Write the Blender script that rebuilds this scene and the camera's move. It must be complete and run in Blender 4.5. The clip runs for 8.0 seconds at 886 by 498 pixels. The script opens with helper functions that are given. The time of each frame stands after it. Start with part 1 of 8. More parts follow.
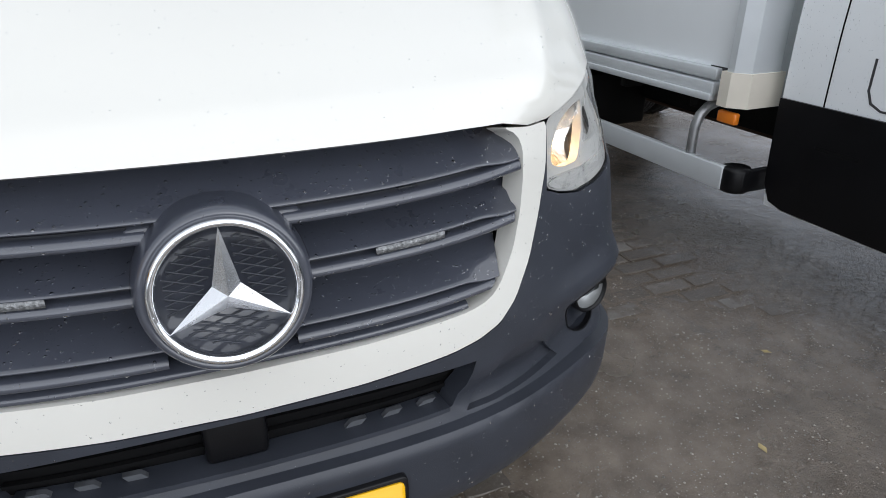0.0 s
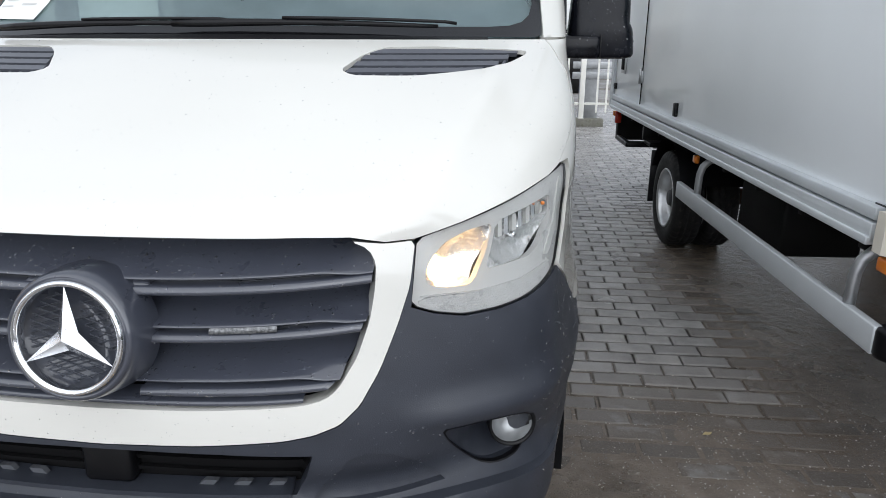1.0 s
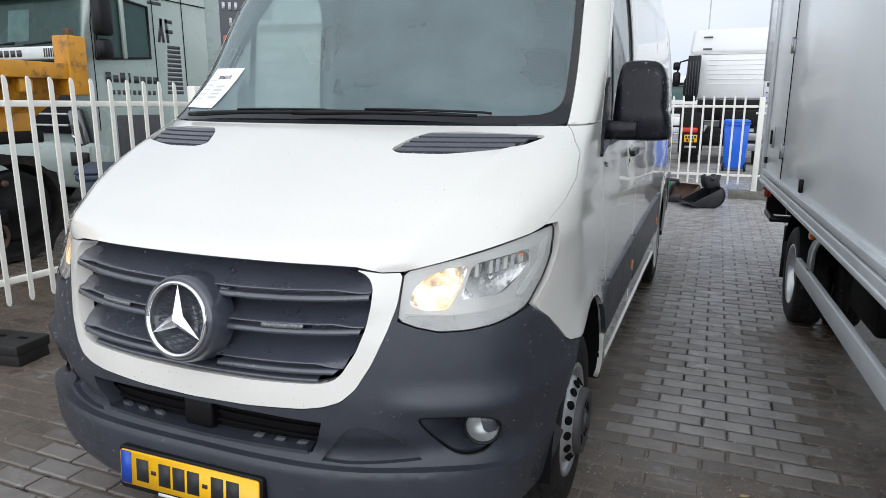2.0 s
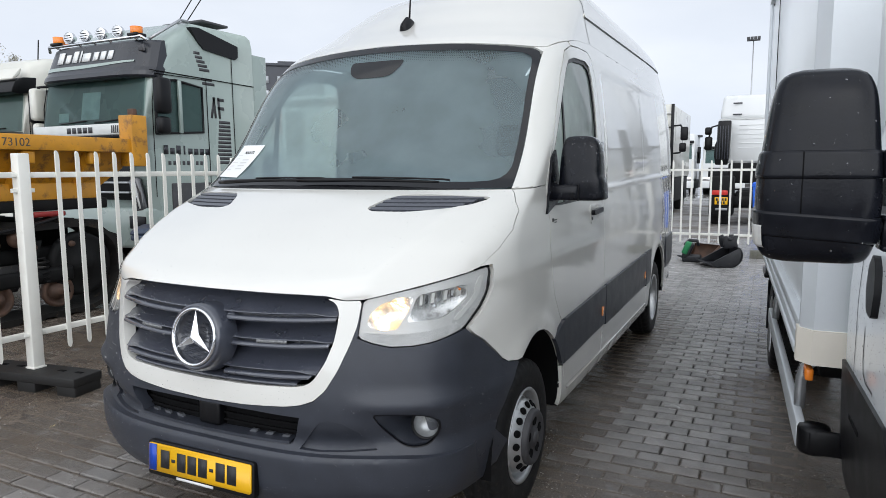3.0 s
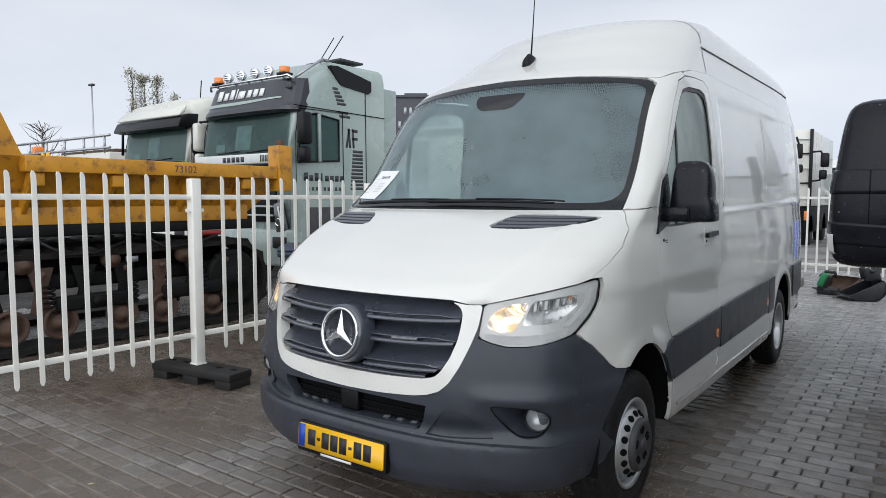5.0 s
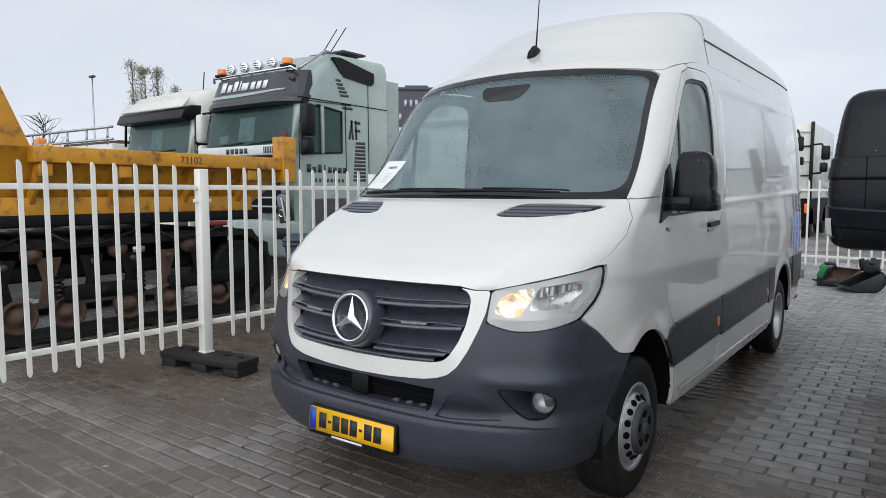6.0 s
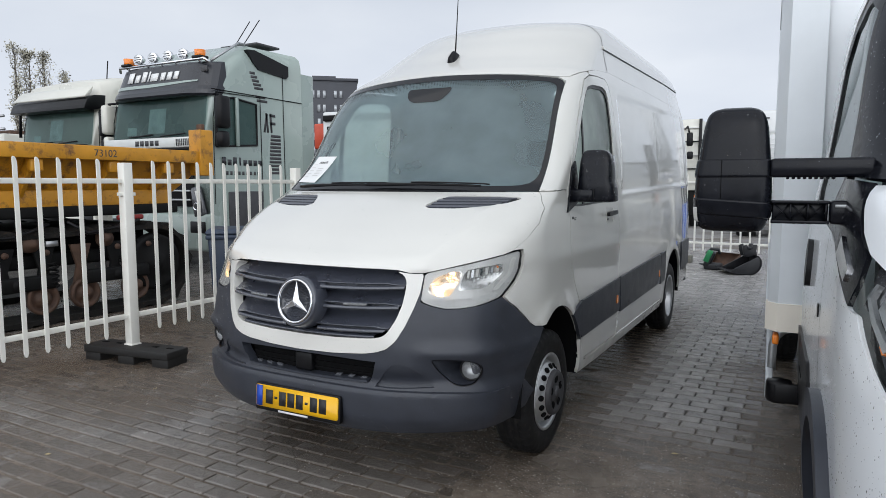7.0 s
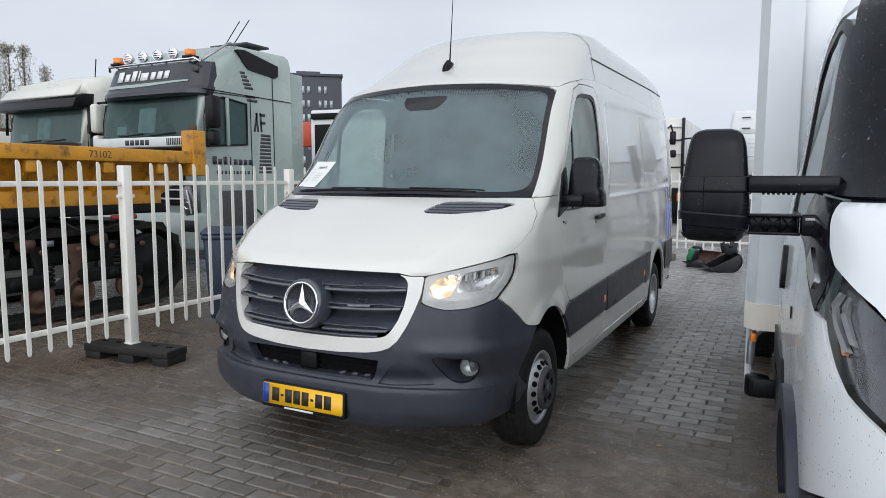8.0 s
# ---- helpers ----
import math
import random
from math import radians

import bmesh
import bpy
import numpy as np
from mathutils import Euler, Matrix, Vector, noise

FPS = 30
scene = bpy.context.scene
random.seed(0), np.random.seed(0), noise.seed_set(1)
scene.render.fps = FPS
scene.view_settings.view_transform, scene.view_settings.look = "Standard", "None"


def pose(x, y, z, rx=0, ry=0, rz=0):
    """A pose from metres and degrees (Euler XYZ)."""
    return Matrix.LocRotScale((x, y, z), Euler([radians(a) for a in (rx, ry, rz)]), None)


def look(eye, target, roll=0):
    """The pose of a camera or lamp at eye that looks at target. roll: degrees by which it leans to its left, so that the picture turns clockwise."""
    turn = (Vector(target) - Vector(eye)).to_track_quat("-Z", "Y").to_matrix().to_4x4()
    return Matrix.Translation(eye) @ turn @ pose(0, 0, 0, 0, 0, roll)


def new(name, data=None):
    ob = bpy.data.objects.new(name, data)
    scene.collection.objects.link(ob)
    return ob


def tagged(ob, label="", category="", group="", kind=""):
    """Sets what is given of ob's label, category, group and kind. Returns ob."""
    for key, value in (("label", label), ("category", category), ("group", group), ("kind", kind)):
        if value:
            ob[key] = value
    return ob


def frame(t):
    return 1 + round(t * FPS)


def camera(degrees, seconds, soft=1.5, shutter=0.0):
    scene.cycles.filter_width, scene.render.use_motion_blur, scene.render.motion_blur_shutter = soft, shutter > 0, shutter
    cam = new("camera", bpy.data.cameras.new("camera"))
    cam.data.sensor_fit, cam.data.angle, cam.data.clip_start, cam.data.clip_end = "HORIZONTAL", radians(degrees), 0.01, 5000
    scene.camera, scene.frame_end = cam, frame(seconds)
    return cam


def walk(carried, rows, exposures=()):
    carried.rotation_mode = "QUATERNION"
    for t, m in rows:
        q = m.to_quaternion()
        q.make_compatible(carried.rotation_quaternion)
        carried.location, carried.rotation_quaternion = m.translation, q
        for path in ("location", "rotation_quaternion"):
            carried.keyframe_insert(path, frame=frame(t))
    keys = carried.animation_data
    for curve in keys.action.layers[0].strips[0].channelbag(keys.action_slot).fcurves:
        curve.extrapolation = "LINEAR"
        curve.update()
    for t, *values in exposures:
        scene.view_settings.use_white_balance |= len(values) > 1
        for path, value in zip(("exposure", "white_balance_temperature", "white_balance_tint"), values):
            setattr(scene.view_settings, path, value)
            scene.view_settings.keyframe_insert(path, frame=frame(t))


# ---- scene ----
cam = camera(67.4, 8.0, 0.3)
PATH = [
    (0, (-0.024, -0.912, 1.423), (0.648, 0.772, 0.579), 0.3),
    (0.2, (0.158, -0.96, 1.414), (0.589, 0.751, 0.711), 0.0),
    (0.3, (0.26, -0.988, 1.426), (0.582, 0.753, 0.736), 0.1),
    (0.5, (0.441, -1.015, 1.452), (0.627, 0.846, 0.743), 0.1),
    (0.7, (0.602, -1.034, 1.443), (0.675, 0.749, 0.788), 0.1),
    (0.9, (0.744, -1.05, 1.472), (0.663, 0.747, 0.858), 0.2),
    (1, (0.809, -1.06, 1.491), (0.622, 0.837, 0.886), 0.2),
    (1.3, (0.974, -1.156, 1.505), (0.55, 0.62, 0.978), 0.2),
    (1.5, (1.087, -1.244, 1.525), (0.522, 0.601, 1.001), 0.2),
    (1.7, (1.212, -1.299, 1.542), (0.564, 0.529, 1.053), 0.3),
    (2.8, (1.828, -1.742, 1.577), (0.981, 0.052, 1.321), -0.3),
    (3, (1.926, -1.791, 1.573), (1.052, -0.007, 1.338), -0.3),
    (3.5, (2.151, -1.897, 1.561), (1.117, -0.195, 1.379), -0.1),
    (4, (2.211, -1.982, 1.559), (1.062, -0.353, 1.401), 0.1),
    (4.5, (2.193, -2.0, 1.556), (1.011, -0.394, 1.404), 0.2),
    (5, (2.094, -2.072, 1.543), (0.911, -0.466, 1.392), -0.0),
    (5.2, (2.053, -2.069, 1.537), (0.927, -0.543, 1.387), 0.0),
    (6.3, (2.144, -2.26, 1.525), (1.021, -0.735, 1.36), 0.1),
    (6.5, (2.168, -2.355, 1.531), (1.003, -0.738, 1.359), 0.0),
    (7, (2.21, -2.513, 1.535), (1.256, -0.767, 1.339), -0.0),
    (7.5, (2.207, -2.628, 1.564), (1.29, -0.862, 1.354), 0.0),
    (8, (2.227, -2.699, 1.594), (1.314, -0.932, 1.386), 0.1),
]
walk(cam, [(t, look(eye, target, roll)) for t, eye, target, roll in PATH], [(0, 0.34), (1.0, 0.44), (1.7, 0.40), (3.0, 0.33), (4.0, 0.26), (8.0, 0.14)])

# ---- light ----
world = bpy.data.worlds.new("overcast")
scene.world = world
world.use_nodes = True
wn, wl = world.node_tree.nodes, world.node_tree.links
wn.clear()
w_out = wn.new("ShaderNodeOutputWorld")
w_bg = wn.new("ShaderNodeBackground")
sky = wn.new("ShaderNodeTexSky")
sky.sky_type, sky.sun_disc = "NISHITA", False
sky.sun_elevation, sky.sun_rotation = radians(34), radians(162)
sky.dust_density, sky.air_density = 4.0, 1.0
grey = wn.new("ShaderNodeHueSaturation")
grey.inputs["Saturation"].default_value = 0.0
w_co = wn.new("ShaderNodeTexCoord")
w_map = wn.new("ShaderNodeMapping")
w_map.inputs["Scale"].default_value = (1.0, 1.0, 2.6)
cloud = wn.new("ShaderNodeTexNoise")
cloud.inputs["Scale"].default_value, cloud.inputs["Detail"].default_value = 1.9, 6.0
ramp = wn.new("ShaderNodeValToRGB")
ramp.color_ramp.elements[0].position, ramp.color_ramp.elements[0].color = 0.30, (0.74, 0.775, 0.85, 1)
ramp.color_ramp.elements[1].position, ramp.color_ramp.elements[1].color = 0.72, (1.0, 1.0, 1.02, 1)
deck = wn.new("ShaderNodeMix")
deck.data_type = "RGBA"
deck.inputs[0].default_value = 0.86
cover = wn.new("ShaderNodeMix")
cover.data_type, cover.blend_type = "RGBA", "MULTIPLY"
cover.inputs[0].default_value = 1.0
cover.inputs[7].default_value = (7.2, 7.7, 8.3, 1)
wl.new(w_co.outputs["Generated"], w_map.inputs["Vector"])
wl.new(w_map.outputs["Vector"], cloud.inputs["Vector"])
wl.new(cloud.outputs["Fac"], ramp.inputs["Fac"])
wl.new(ramp.outputs["Color"], cover.inputs[6])
wl.new(sky.outputs["Color"], grey.inputs["Color"])
wl.new(grey.outputs["Color"], deck.inputs[6])
wl.new(cover.outputs[2], deck.inputs[7])
# the cloud deck is nearly even from the horizon up
w_sep = wn.new("ShaderNodeSeparateXYZ")
w_up = wn.new("ShaderNodeMapRange")
w_up.inputs["From Min"].default_value, w_up.inputs["From Max"].default_value = 0.0, 1.0
w_up.inputs["To Min"].default_value, w_up.inputs["To Max"].default_value = 1.16, 0.60
dome = wn.new("ShaderNodeMix")
dome.data_type, dome.blend_type = "RGBA", "MULTIPLY"
dome.inputs[0].default_value = 1.0
wl.new(w_co.outputs["Generated"], w_sep.inputs[0])
wl.new(w_sep.outputs["Z"], w_up.inputs["Value"])
wl.new(deck.outputs[2], dome.inputs[6])
wl.new(w_up.outputs["Result"], dome.inputs[7])
# and brighter towards the hidden sun
w_sun = wn.new("ShaderNodeVectorMath")
w_sun.operation = "DOT_PRODUCT"
w_sun.inputs[1].default_value = (0.26, -0.80, 0.54)
w_glow = wn.new("ShaderNodeMapRange")
w_glow.interpolation_type = "SMOOTHSTEP"
w_glow.inputs["From Min"].default_value, w_glow.inputs["From Max"].default_value = -0.25, 1.0
w_glow.inputs["To Min"].default_value, w_glow.inputs["To Max"].default_value = 1.0, 1.90
bright = wn.new("ShaderNodeMix")
bright.data_type, bright.blend_type = "RGBA", "MULTIPLY"
bright.inputs[0].default_value = 1.0
wl.new(w_co.outputs["Generated"], w_sun.inputs[0])
wl.new(w_sun.outputs["Value"], w_glow.inputs["Value"])
wl.new(dome.outputs[2], bright.inputs[6])
wl.new(w_glow.outputs["Result"], bright.inputs[7])
wl.new(bright.outputs[2], w_bg.inputs["Color"])
w_bg.inputs["Strength"].default_value = 0.100
wl.new(w_bg.outputs["Background"], w_out.inputs["Surface"])
sun_data = bpy.data.lights.new("sun", "SUN")
sun_data.energy, sun_data.angle, sun_data.color = 1.0, radians(130), (1.0, 0.97, 0.93)
sun = new("sun", sun_data)
sun.matrix_world = look((0, 0, 30), (-3.0, 9.0, 23.6))

# ---- materials ----
def mat(name, color, rough=0.5, metal=0.0, var=0.12, scale=6.0, bump=0.0, bscale=80.0, coat=0.0, spec=0.5, stain=None, emit=0.0, rvar=0.1, isl=0.0):
    """A surface with colour variation at two scales, a stain colour, a fine bump and an uneven gloss."""
    m = bpy.data.materials.new(name)
    m.use_nodes = True
    n, l = m.node_tree.nodes, m.node_tree.links
    b = n["Principled BSDF"]
    co = n.new("ShaderNodeTexCoord")
    big = n.new("ShaderNodeTexNoise")
    big.inputs["Scale"].default_value, big.inputs["Detail"].default_value = scale, 6.0
    fine = n.new("ShaderNodeTexNoise")
    fine.inputs["Scale"].default_value, fine.inputs["Detail"].default_value = bscale, 4.0
    l.new(co.outputs["Object"], big.inputs["Vector"])
    l.new(co.outputs["Object"], fine.inputs["Vector"])
    mix = n.new("ShaderNodeMix")
    mix.data_type = "RGBA"
    mix.inputs[6].default_value = (*[c * (1 - var) for c in color], 1)
    mix.inputs[7].default_value = (*[min(1, c * (1 + var)) for c in color], 1)
    rng = n.new("ShaderNodeMapRange")
    rng.inputs["From Min"].default_value, rng.inputs["From Max"].default_value = 0.3, 0.7
    l.new(big.outputs["Fac"], rng.inputs["Value"])
    l.new(rng.outputs["Result"], mix.inputs[0])
    last = mix.outputs[2]
    if stain:
        sm = n.new("ShaderNodeMix")
        sm.data_type = "RGBA"
        sr = n.new("ShaderNodeMapRange")
        sr.inputs["From Min"].default_value, sr.inputs["From Max"].default_value, sr.inputs["To Max"].default_value = stain[1], stain[1] + 0.16, stain[2]
        mus = n.new("ShaderNodeTexNoise")
        mus.inputs["Scale"].default_value, mus.inputs["Detail"].default_value, mus.inputs["Roughness"].default_value = scale * 2.3, 8.0, 0.65
        l.new(co.outputs["Object"], mus.inputs["Vector"])
        l.new(mus.outputs["Fac"], sr.inputs["Value"])
        l.new(sr.outputs["Result"], sm.inputs[0])
        l.new(last, sm.inputs[6])
        sm.inputs[7].default_value = (*stain[0], 1)
        last = sm.outputs[2]
    if isl:
        geo = n.new("ShaderNodeObjectInfo") if isl > 0 else n.new("ShaderNodeNewGeometry")
        hs = n.new("ShaderNodeHueSaturation")
        vr = n.new("ShaderNodeMapRange")
        vr.inputs["To Min"].default_value, vr.inputs["To Max"].default_value = 1 - abs(isl), 1 + abs(isl)
        l.new(geo.outputs["Random" if isl > 0 else "Random Per Island"], vr.inputs["Value"])
        l.new(vr.outputs["Result"], hs.inputs["Value"])
        l.new(last, hs.inputs["Color"])
        last = hs.outputs["Color"]
    l.new(last, b.inputs["Base Color"])
    rr = n.new("ShaderNodeMapRange")
    rr.inputs["To Min"].default_value, rr.inputs["To Max"].default_value = max(0.02, rough - rvar), min(1, rough + rvar)
    l.new(big.outputs["Fac"], rr.inputs["Value"])
    l.new(rr.outputs["Result"], b.inputs["Roughness"])
    b.inputs["Metallic"].default_value = metal
    b.inputs["Specular IOR Level"].default_value = spec
    b.inputs["Coat Weight"].default_value = coat
    b.inputs["Coat Roughness"].default_value = 0.04
    if bump:
        bp = n.new("ShaderNodeBump")
        bp.inputs["Strength"].default_value, bp.inputs["Distance"].default_value = bump, 0.004
        l.new(fine.outputs["Fac"], bp.inputs["Height"])
        l.new(bp.outputs["Normal"], b.inputs["Normal"])
    if emit:
        b.inputs["Emission Color"].default_value = (*color, 1)
        b.inputs["Emission Strength"].default_value = emit
    return m


def glass(name, tint, fog=0.0, fog_color=(0.55, 0.62, 0.62), fog_scale=2.5, ior=1.5):
    """A thin pane: clear, mirror gloss by Fresnel, and a film of damp in patches."""
    m = bpy.data.materials.new(name)
    m.use_nodes = True
    n, l = m.node_tree.nodes, m.node_tree.links
    n.clear()
    out = n.new("ShaderNodeOutputMaterial")
    tr = n.new("ShaderNodeBsdfTransparent")
    tr.inputs["Color"].default_value = (*tint, 1)
    gl = n.new("ShaderNodeBsdfGlossy")
    gl.inputs["Roughness"].default_value = 0.02
    edge_on = n.new("ShaderNodeLayerWeight")
    edge_on.inputs["Blend"].default_value = 0.5
    power = n.new("ShaderNodeMath")
    power.operation = "POWER"
    power.inputs[1].default_value = 5.0
    gain = n.new("ShaderNodeMath")
    gain.operation = "MULTIPLY_ADD"
    f0 = ((ior - 1) / (ior + 1)) ** 2
    gain.inputs[1].default_value, gain.inputs[2].default_value = 1 - f0, f0
    l.new(edge_on.outputs["Facing"], power.inputs[0])
    l.new(power.outputs[0], gain.inputs[0])
    mx = n.new("ShaderNodeMixShader")
    l.new(gain.outputs[0], mx.inputs[0])
    under = tr.outputs[0]
    if fog:
        df = n.new("ShaderNodeBsdfDiffuse")
        df.inputs["Color"].default_value = (*fog_color, 1)
        co = n.new("ShaderNodeTexCoord")
        ns = n.new("ShaderNodeTexNoise")
        ns.inputs["Scale"].default_value, ns.inputs["Detail"].default_value = fog_scale, 7.0
        mr = n.new("ShaderNodeMapRange")
        mr.inputs["From Min"].default_value, mr.inputs["From Max"].default_value = 0.35, 0.7
        mr.inputs["To Min"].default_value, mr.inputs["To Max"].default_value = fog * 0.45, fog
        l.new(co.outputs["Object"], ns.inputs["Vector"])
        l.new(ns.outputs["Fac"], mr.inputs["Value"])
        fm = n.new("ShaderNodeMixShader")
        tl = n.new("ShaderNodeBsdfTranslucent")
        tl.inputs["Color"].default_value = (*fog_color, 1)
        veil = n.new("ShaderNodeMixShader")
        veil.inputs[0].default_value = 0.55
        l.new(df.outputs[0], veil.inputs[1])
        l.new(tl.outputs[0], veil.inputs[2])
        l.new(mr.outputs["Result"], fm.inputs[0])
        l.new(under, fm.inputs[1])
        l.new(veil.outputs[0], fm.inputs[2])
        under = fm.outputs[0]
    l.new(under, mx.inputs[1])
    l.new(gl.outputs[0], mx.inputs[2])
    l.new(mx.outputs[0], out.inputs["Surface"])
    return m


def paving(name, a, b_col, mud, isl, gritty=False, dry=False, film=""):
    """Wet concrete: damp grey with brown silt and glossy wet patches, in one pattern over the whole yard."""
    m = bpy.data.materials.new(name)
    m.use_nodes = True
    n, l = m.node_tree.nodes, m.node_tree.links
    bs = n["Principled BSDF"]
    geo = n.new("ShaderNodeNewGeometry")

    def tex(scale, detail, lo, hi, rough=0.6):
        t = n.new("ShaderNodeTexNoise")
        t.inputs["Scale"].default_value, t.inputs["Detail"].default_value, t.inputs["Roughness"].default_value = scale, detail, rough
        l.new(geo.outputs["Position"], t.inputs["Vector"])
        r = n.new("ShaderNodeMapRange")
        r.inputs["From Min"].default_value, r.inputs["From Max"].default_value = lo, hi
        l.new(t.outputs["Fac"], r.inputs["Value"])
        return r.outputs["Result"]

    def blend(fac, x, y):
        k = n.new("ShaderNodeMix")
        k.data_type = "RGBA"
        l.new(fac, k.inputs[0])
        for s, v in ((6, x), (7, y)):
            if isinstance(v, tuple):
                k.inputs[s].default_value = (*v, 1)
            else:
                l.new(v, k.inputs[s])
        return k.outputs[2]

    base = blend(tex(7, 8, 0.3, 0.7), a, b_col)
    # film: silt amount, which also paints shade on pavers under and beside the van
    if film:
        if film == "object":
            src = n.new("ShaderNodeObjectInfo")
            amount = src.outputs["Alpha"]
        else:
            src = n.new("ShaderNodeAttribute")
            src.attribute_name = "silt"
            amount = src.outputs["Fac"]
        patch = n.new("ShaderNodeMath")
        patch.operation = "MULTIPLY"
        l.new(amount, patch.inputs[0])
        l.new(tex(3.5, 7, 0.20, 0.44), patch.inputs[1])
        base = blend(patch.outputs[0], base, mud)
    else:
        base = blend(tex(0.55, 7, 0.44, 0.62), base, mud)
    base = blend(tex(230, 3, 0.62, 0.70), base, (0.24, 0.225, 0.20))
    base = blend(tex(190, 3, 0.66, 0.74), base, (0.03, 0.027, 0.024))
    if isl:
        info = n.new("ShaderNodeObjectInfo") if isl > 0 else geo
        hs = n.new("ShaderNodeHueSaturation")
        vr = n.new("ShaderNodeMapRange")
        vr.inputs["To Min"].default_value, vr.inputs["To Max"].default_value = 1 - abs(isl), 1 + abs(isl)
        l.new(info.outputs["Random" if isl > 0 else "Random Per Island"], vr.inputs["Value"])
        l.new(vr.outputs["Result"], hs.inputs["Value"])
        l.new(base, hs.inputs["Color"])
        base = hs.outputs["Color"]
    l.new(base, bs.inputs["Base Color"])
    wet = n.new("ShaderNodeMapRange")
    wet.inputs["To Min"].default_value, wet.inputs["To Max"].default_value = (0.06, 0.30) if not gritty else (0.05, 0.36)
    pools = tex(0.9, 6, 0.38, 0.64)
    l.new(pools, wet.inputs["Value"])
    l.new(wet.outputs["Result"], bs.inputs["Roughness"])
    bs.inputs["Specular IOR Level"].default_value = 0.75
    if dry:
        wet.inputs["To Min"].default_value, wet.inputs["To Max"].default_value = 0.55, 0.8
        bs.inputs["Specular IOR Level"].default_value = 0.3
    bp = n.new("ShaderNodeBump")
    bp.inputs["Strength"].default_value, bp.inputs["Distance"].default_value = (0.9 if gritty else 0.30), 0.006
    calm = n.new("ShaderNodeMapRange")
    calm.inputs["To Min"].default_value, calm.inputs["To Max"].default_value = (0.30, 1.0) if gritty else (0.30, 0.75)
    l.new(pools, calm.inputs["Value"])
    l.new(calm.outputs["Result"], bp.inputs["Strength"])
    fine = tex(110 if gritty else 85, 6, 0.2, 0.8, 0.75)
    if gritty:
        two = n.new("ShaderNodeMath")
        two.operation = "MULTIPLY_ADD"
        two.inputs[1].default_value = 1.6
        l.new(tex(22, 4, 0.3, 0.75), two.inputs[0])
        l.new(fine, two.inputs[2])
        fine = two.outputs[0]
    l.new(fine, bp.inputs["Height"])
    l.new(bp.outputs["Normal"], bs.inputs["Normal"])
    return m


WHITE = mat("white_paint", (0.70, 0.69, 0.645), 0.20, var=0.02, scale=1.5, coat=0.9, rvar=0.05)
PLASTIC = mat("dark_grey_plastic", (0.033, 0.037, 0.048), 0.40, var=0.14, scale=9, bump=0.10, bscale=420, rvar=0.12, spec=0.45)
GRILLE = mat("grille_plastic", (0.048, 0.053, 0.070), 0.30, var=0.06, scale=12, bump=0.03, bscale=300, rvar=0.08, coat=1.0)
BLACK = mat("black_plastic", (0.005, 0.005, 0.006), 0.36, var=0.15, scale=8, bump=0.1, bscale=300, spec=0.25)
DARK = mat("dark_void", (0.004, 0.004, 0.0045), 0.9, var=0.1, spec=0.15)
RUBBER = mat("tyre_rubber", (0.011, 0.011, 0.0115), 0.62, var=0.25, scale=14, spec=0.3, bump=0.3, bscale=160, stain=((0.07, 0.06, 0.05), 0.55, 0.5))
CHROME = mat("chrome", (0.82, 0.83, 0.85), 0.10, 1.0, var=0.03, rvar=0.05)
SILVER = mat("silver_wheel_paint", (0.55, 0.56, 0.57), 0.32, 0.75, var=0.08, scale=10, stain=((0.12, 0.11, 0.10), 0.58, 0.5))
GREYRUB = mat("dusty_grey_hub", (0.05, 0.05, 0.054), 0.55, var=0.2, scale=12)
REFLECT = mat("headlamp_reflector", (0.85, 0.85, 0.84), 0.16, 1.0, var=0.05, scale=30, bump=0.5, bscale=60)
LAMPGREY = mat("headlamp_housing_grey", (0.60, 0.60, 0.58), 0.35, 0.2, var=0.05)
BULB = mat("lit_bulb", (1.0, 0.72, 0.36), 0.4, emit=7.0)
AMBER = mat("amber_plastic", (0.85, 0.23, 0.02), 0.25, var=0.08, coat=0.4)
YELLOW = mat("plate_yellow", (0.85, 0.46, 0.008), 0.35, var=0.03, scale=20)
BLUE = mat("plate_blue", (0.01, 0.06, 0.42), 0.35, var=0.05)
PAPER = mat("white_paper", (0.78, 0.79, 0.78), 0.7, var=0.03)
INK = mat("black_print", (0.02, 0.02, 0.022), 0.6)
SCREEN = glass("windscreen_glass", (0.80, 0.91, 0.90), 0.55, (0.52, 0.70, 0.745), 1.3, 1.6)
FRIT = mat("black_screen_print", (0.006, 0.006, 0.007), 0.10, var=0.1, rvar=0.02)
WATER = mat("rain_water", (0.95, 0.97, 1.0), 0.03, var=0.0, rvar=0.01)
WATER.node_tree.nodes["Principled BSDF"].inputs["Transmission Weight"].default_value = 1.0
WATER.node_tree.nodes["Principled BSDF"].inputs["IOR"].default_value = 1.33
RIBBED = mat("ribbed_grey_lens", (0.44, 0.44, 0.435), 0.3, var=0.1, scale=40, bump=0.6, bscale=260)
FOGGED = glass("fogged_side_glass", (0.60, 0.72, 0.68), 0.97, (0.80, 0.90, 0.80), 0.7, 1.5)
PANE = glass("side_glass", (0.66, 0.78, 0.76), 0.85, (0.74, 0.86, 0.78), 1.6, 1.8)
LENS = glass("headlamp_lens", (0.97, 0.975, 0.97), 0.03, (0.85, 0.85, 0.83), 9.0, 1.40)
CABIN = mat("cabin_grey_plastic", (0.05, 0.055, 0.058), 0.7, var=0.1, bump=0.1)
SEATM = mat("seat_fabric", (0.035, 0.037, 0.042), 0.9, var=0.2, scale=30, bump=0.3, bscale=300)
STEEL = mat("galvanised_steel", (0.42, 0.43, 0.44), 0.38, 0.7, var=0.12, scale=12)
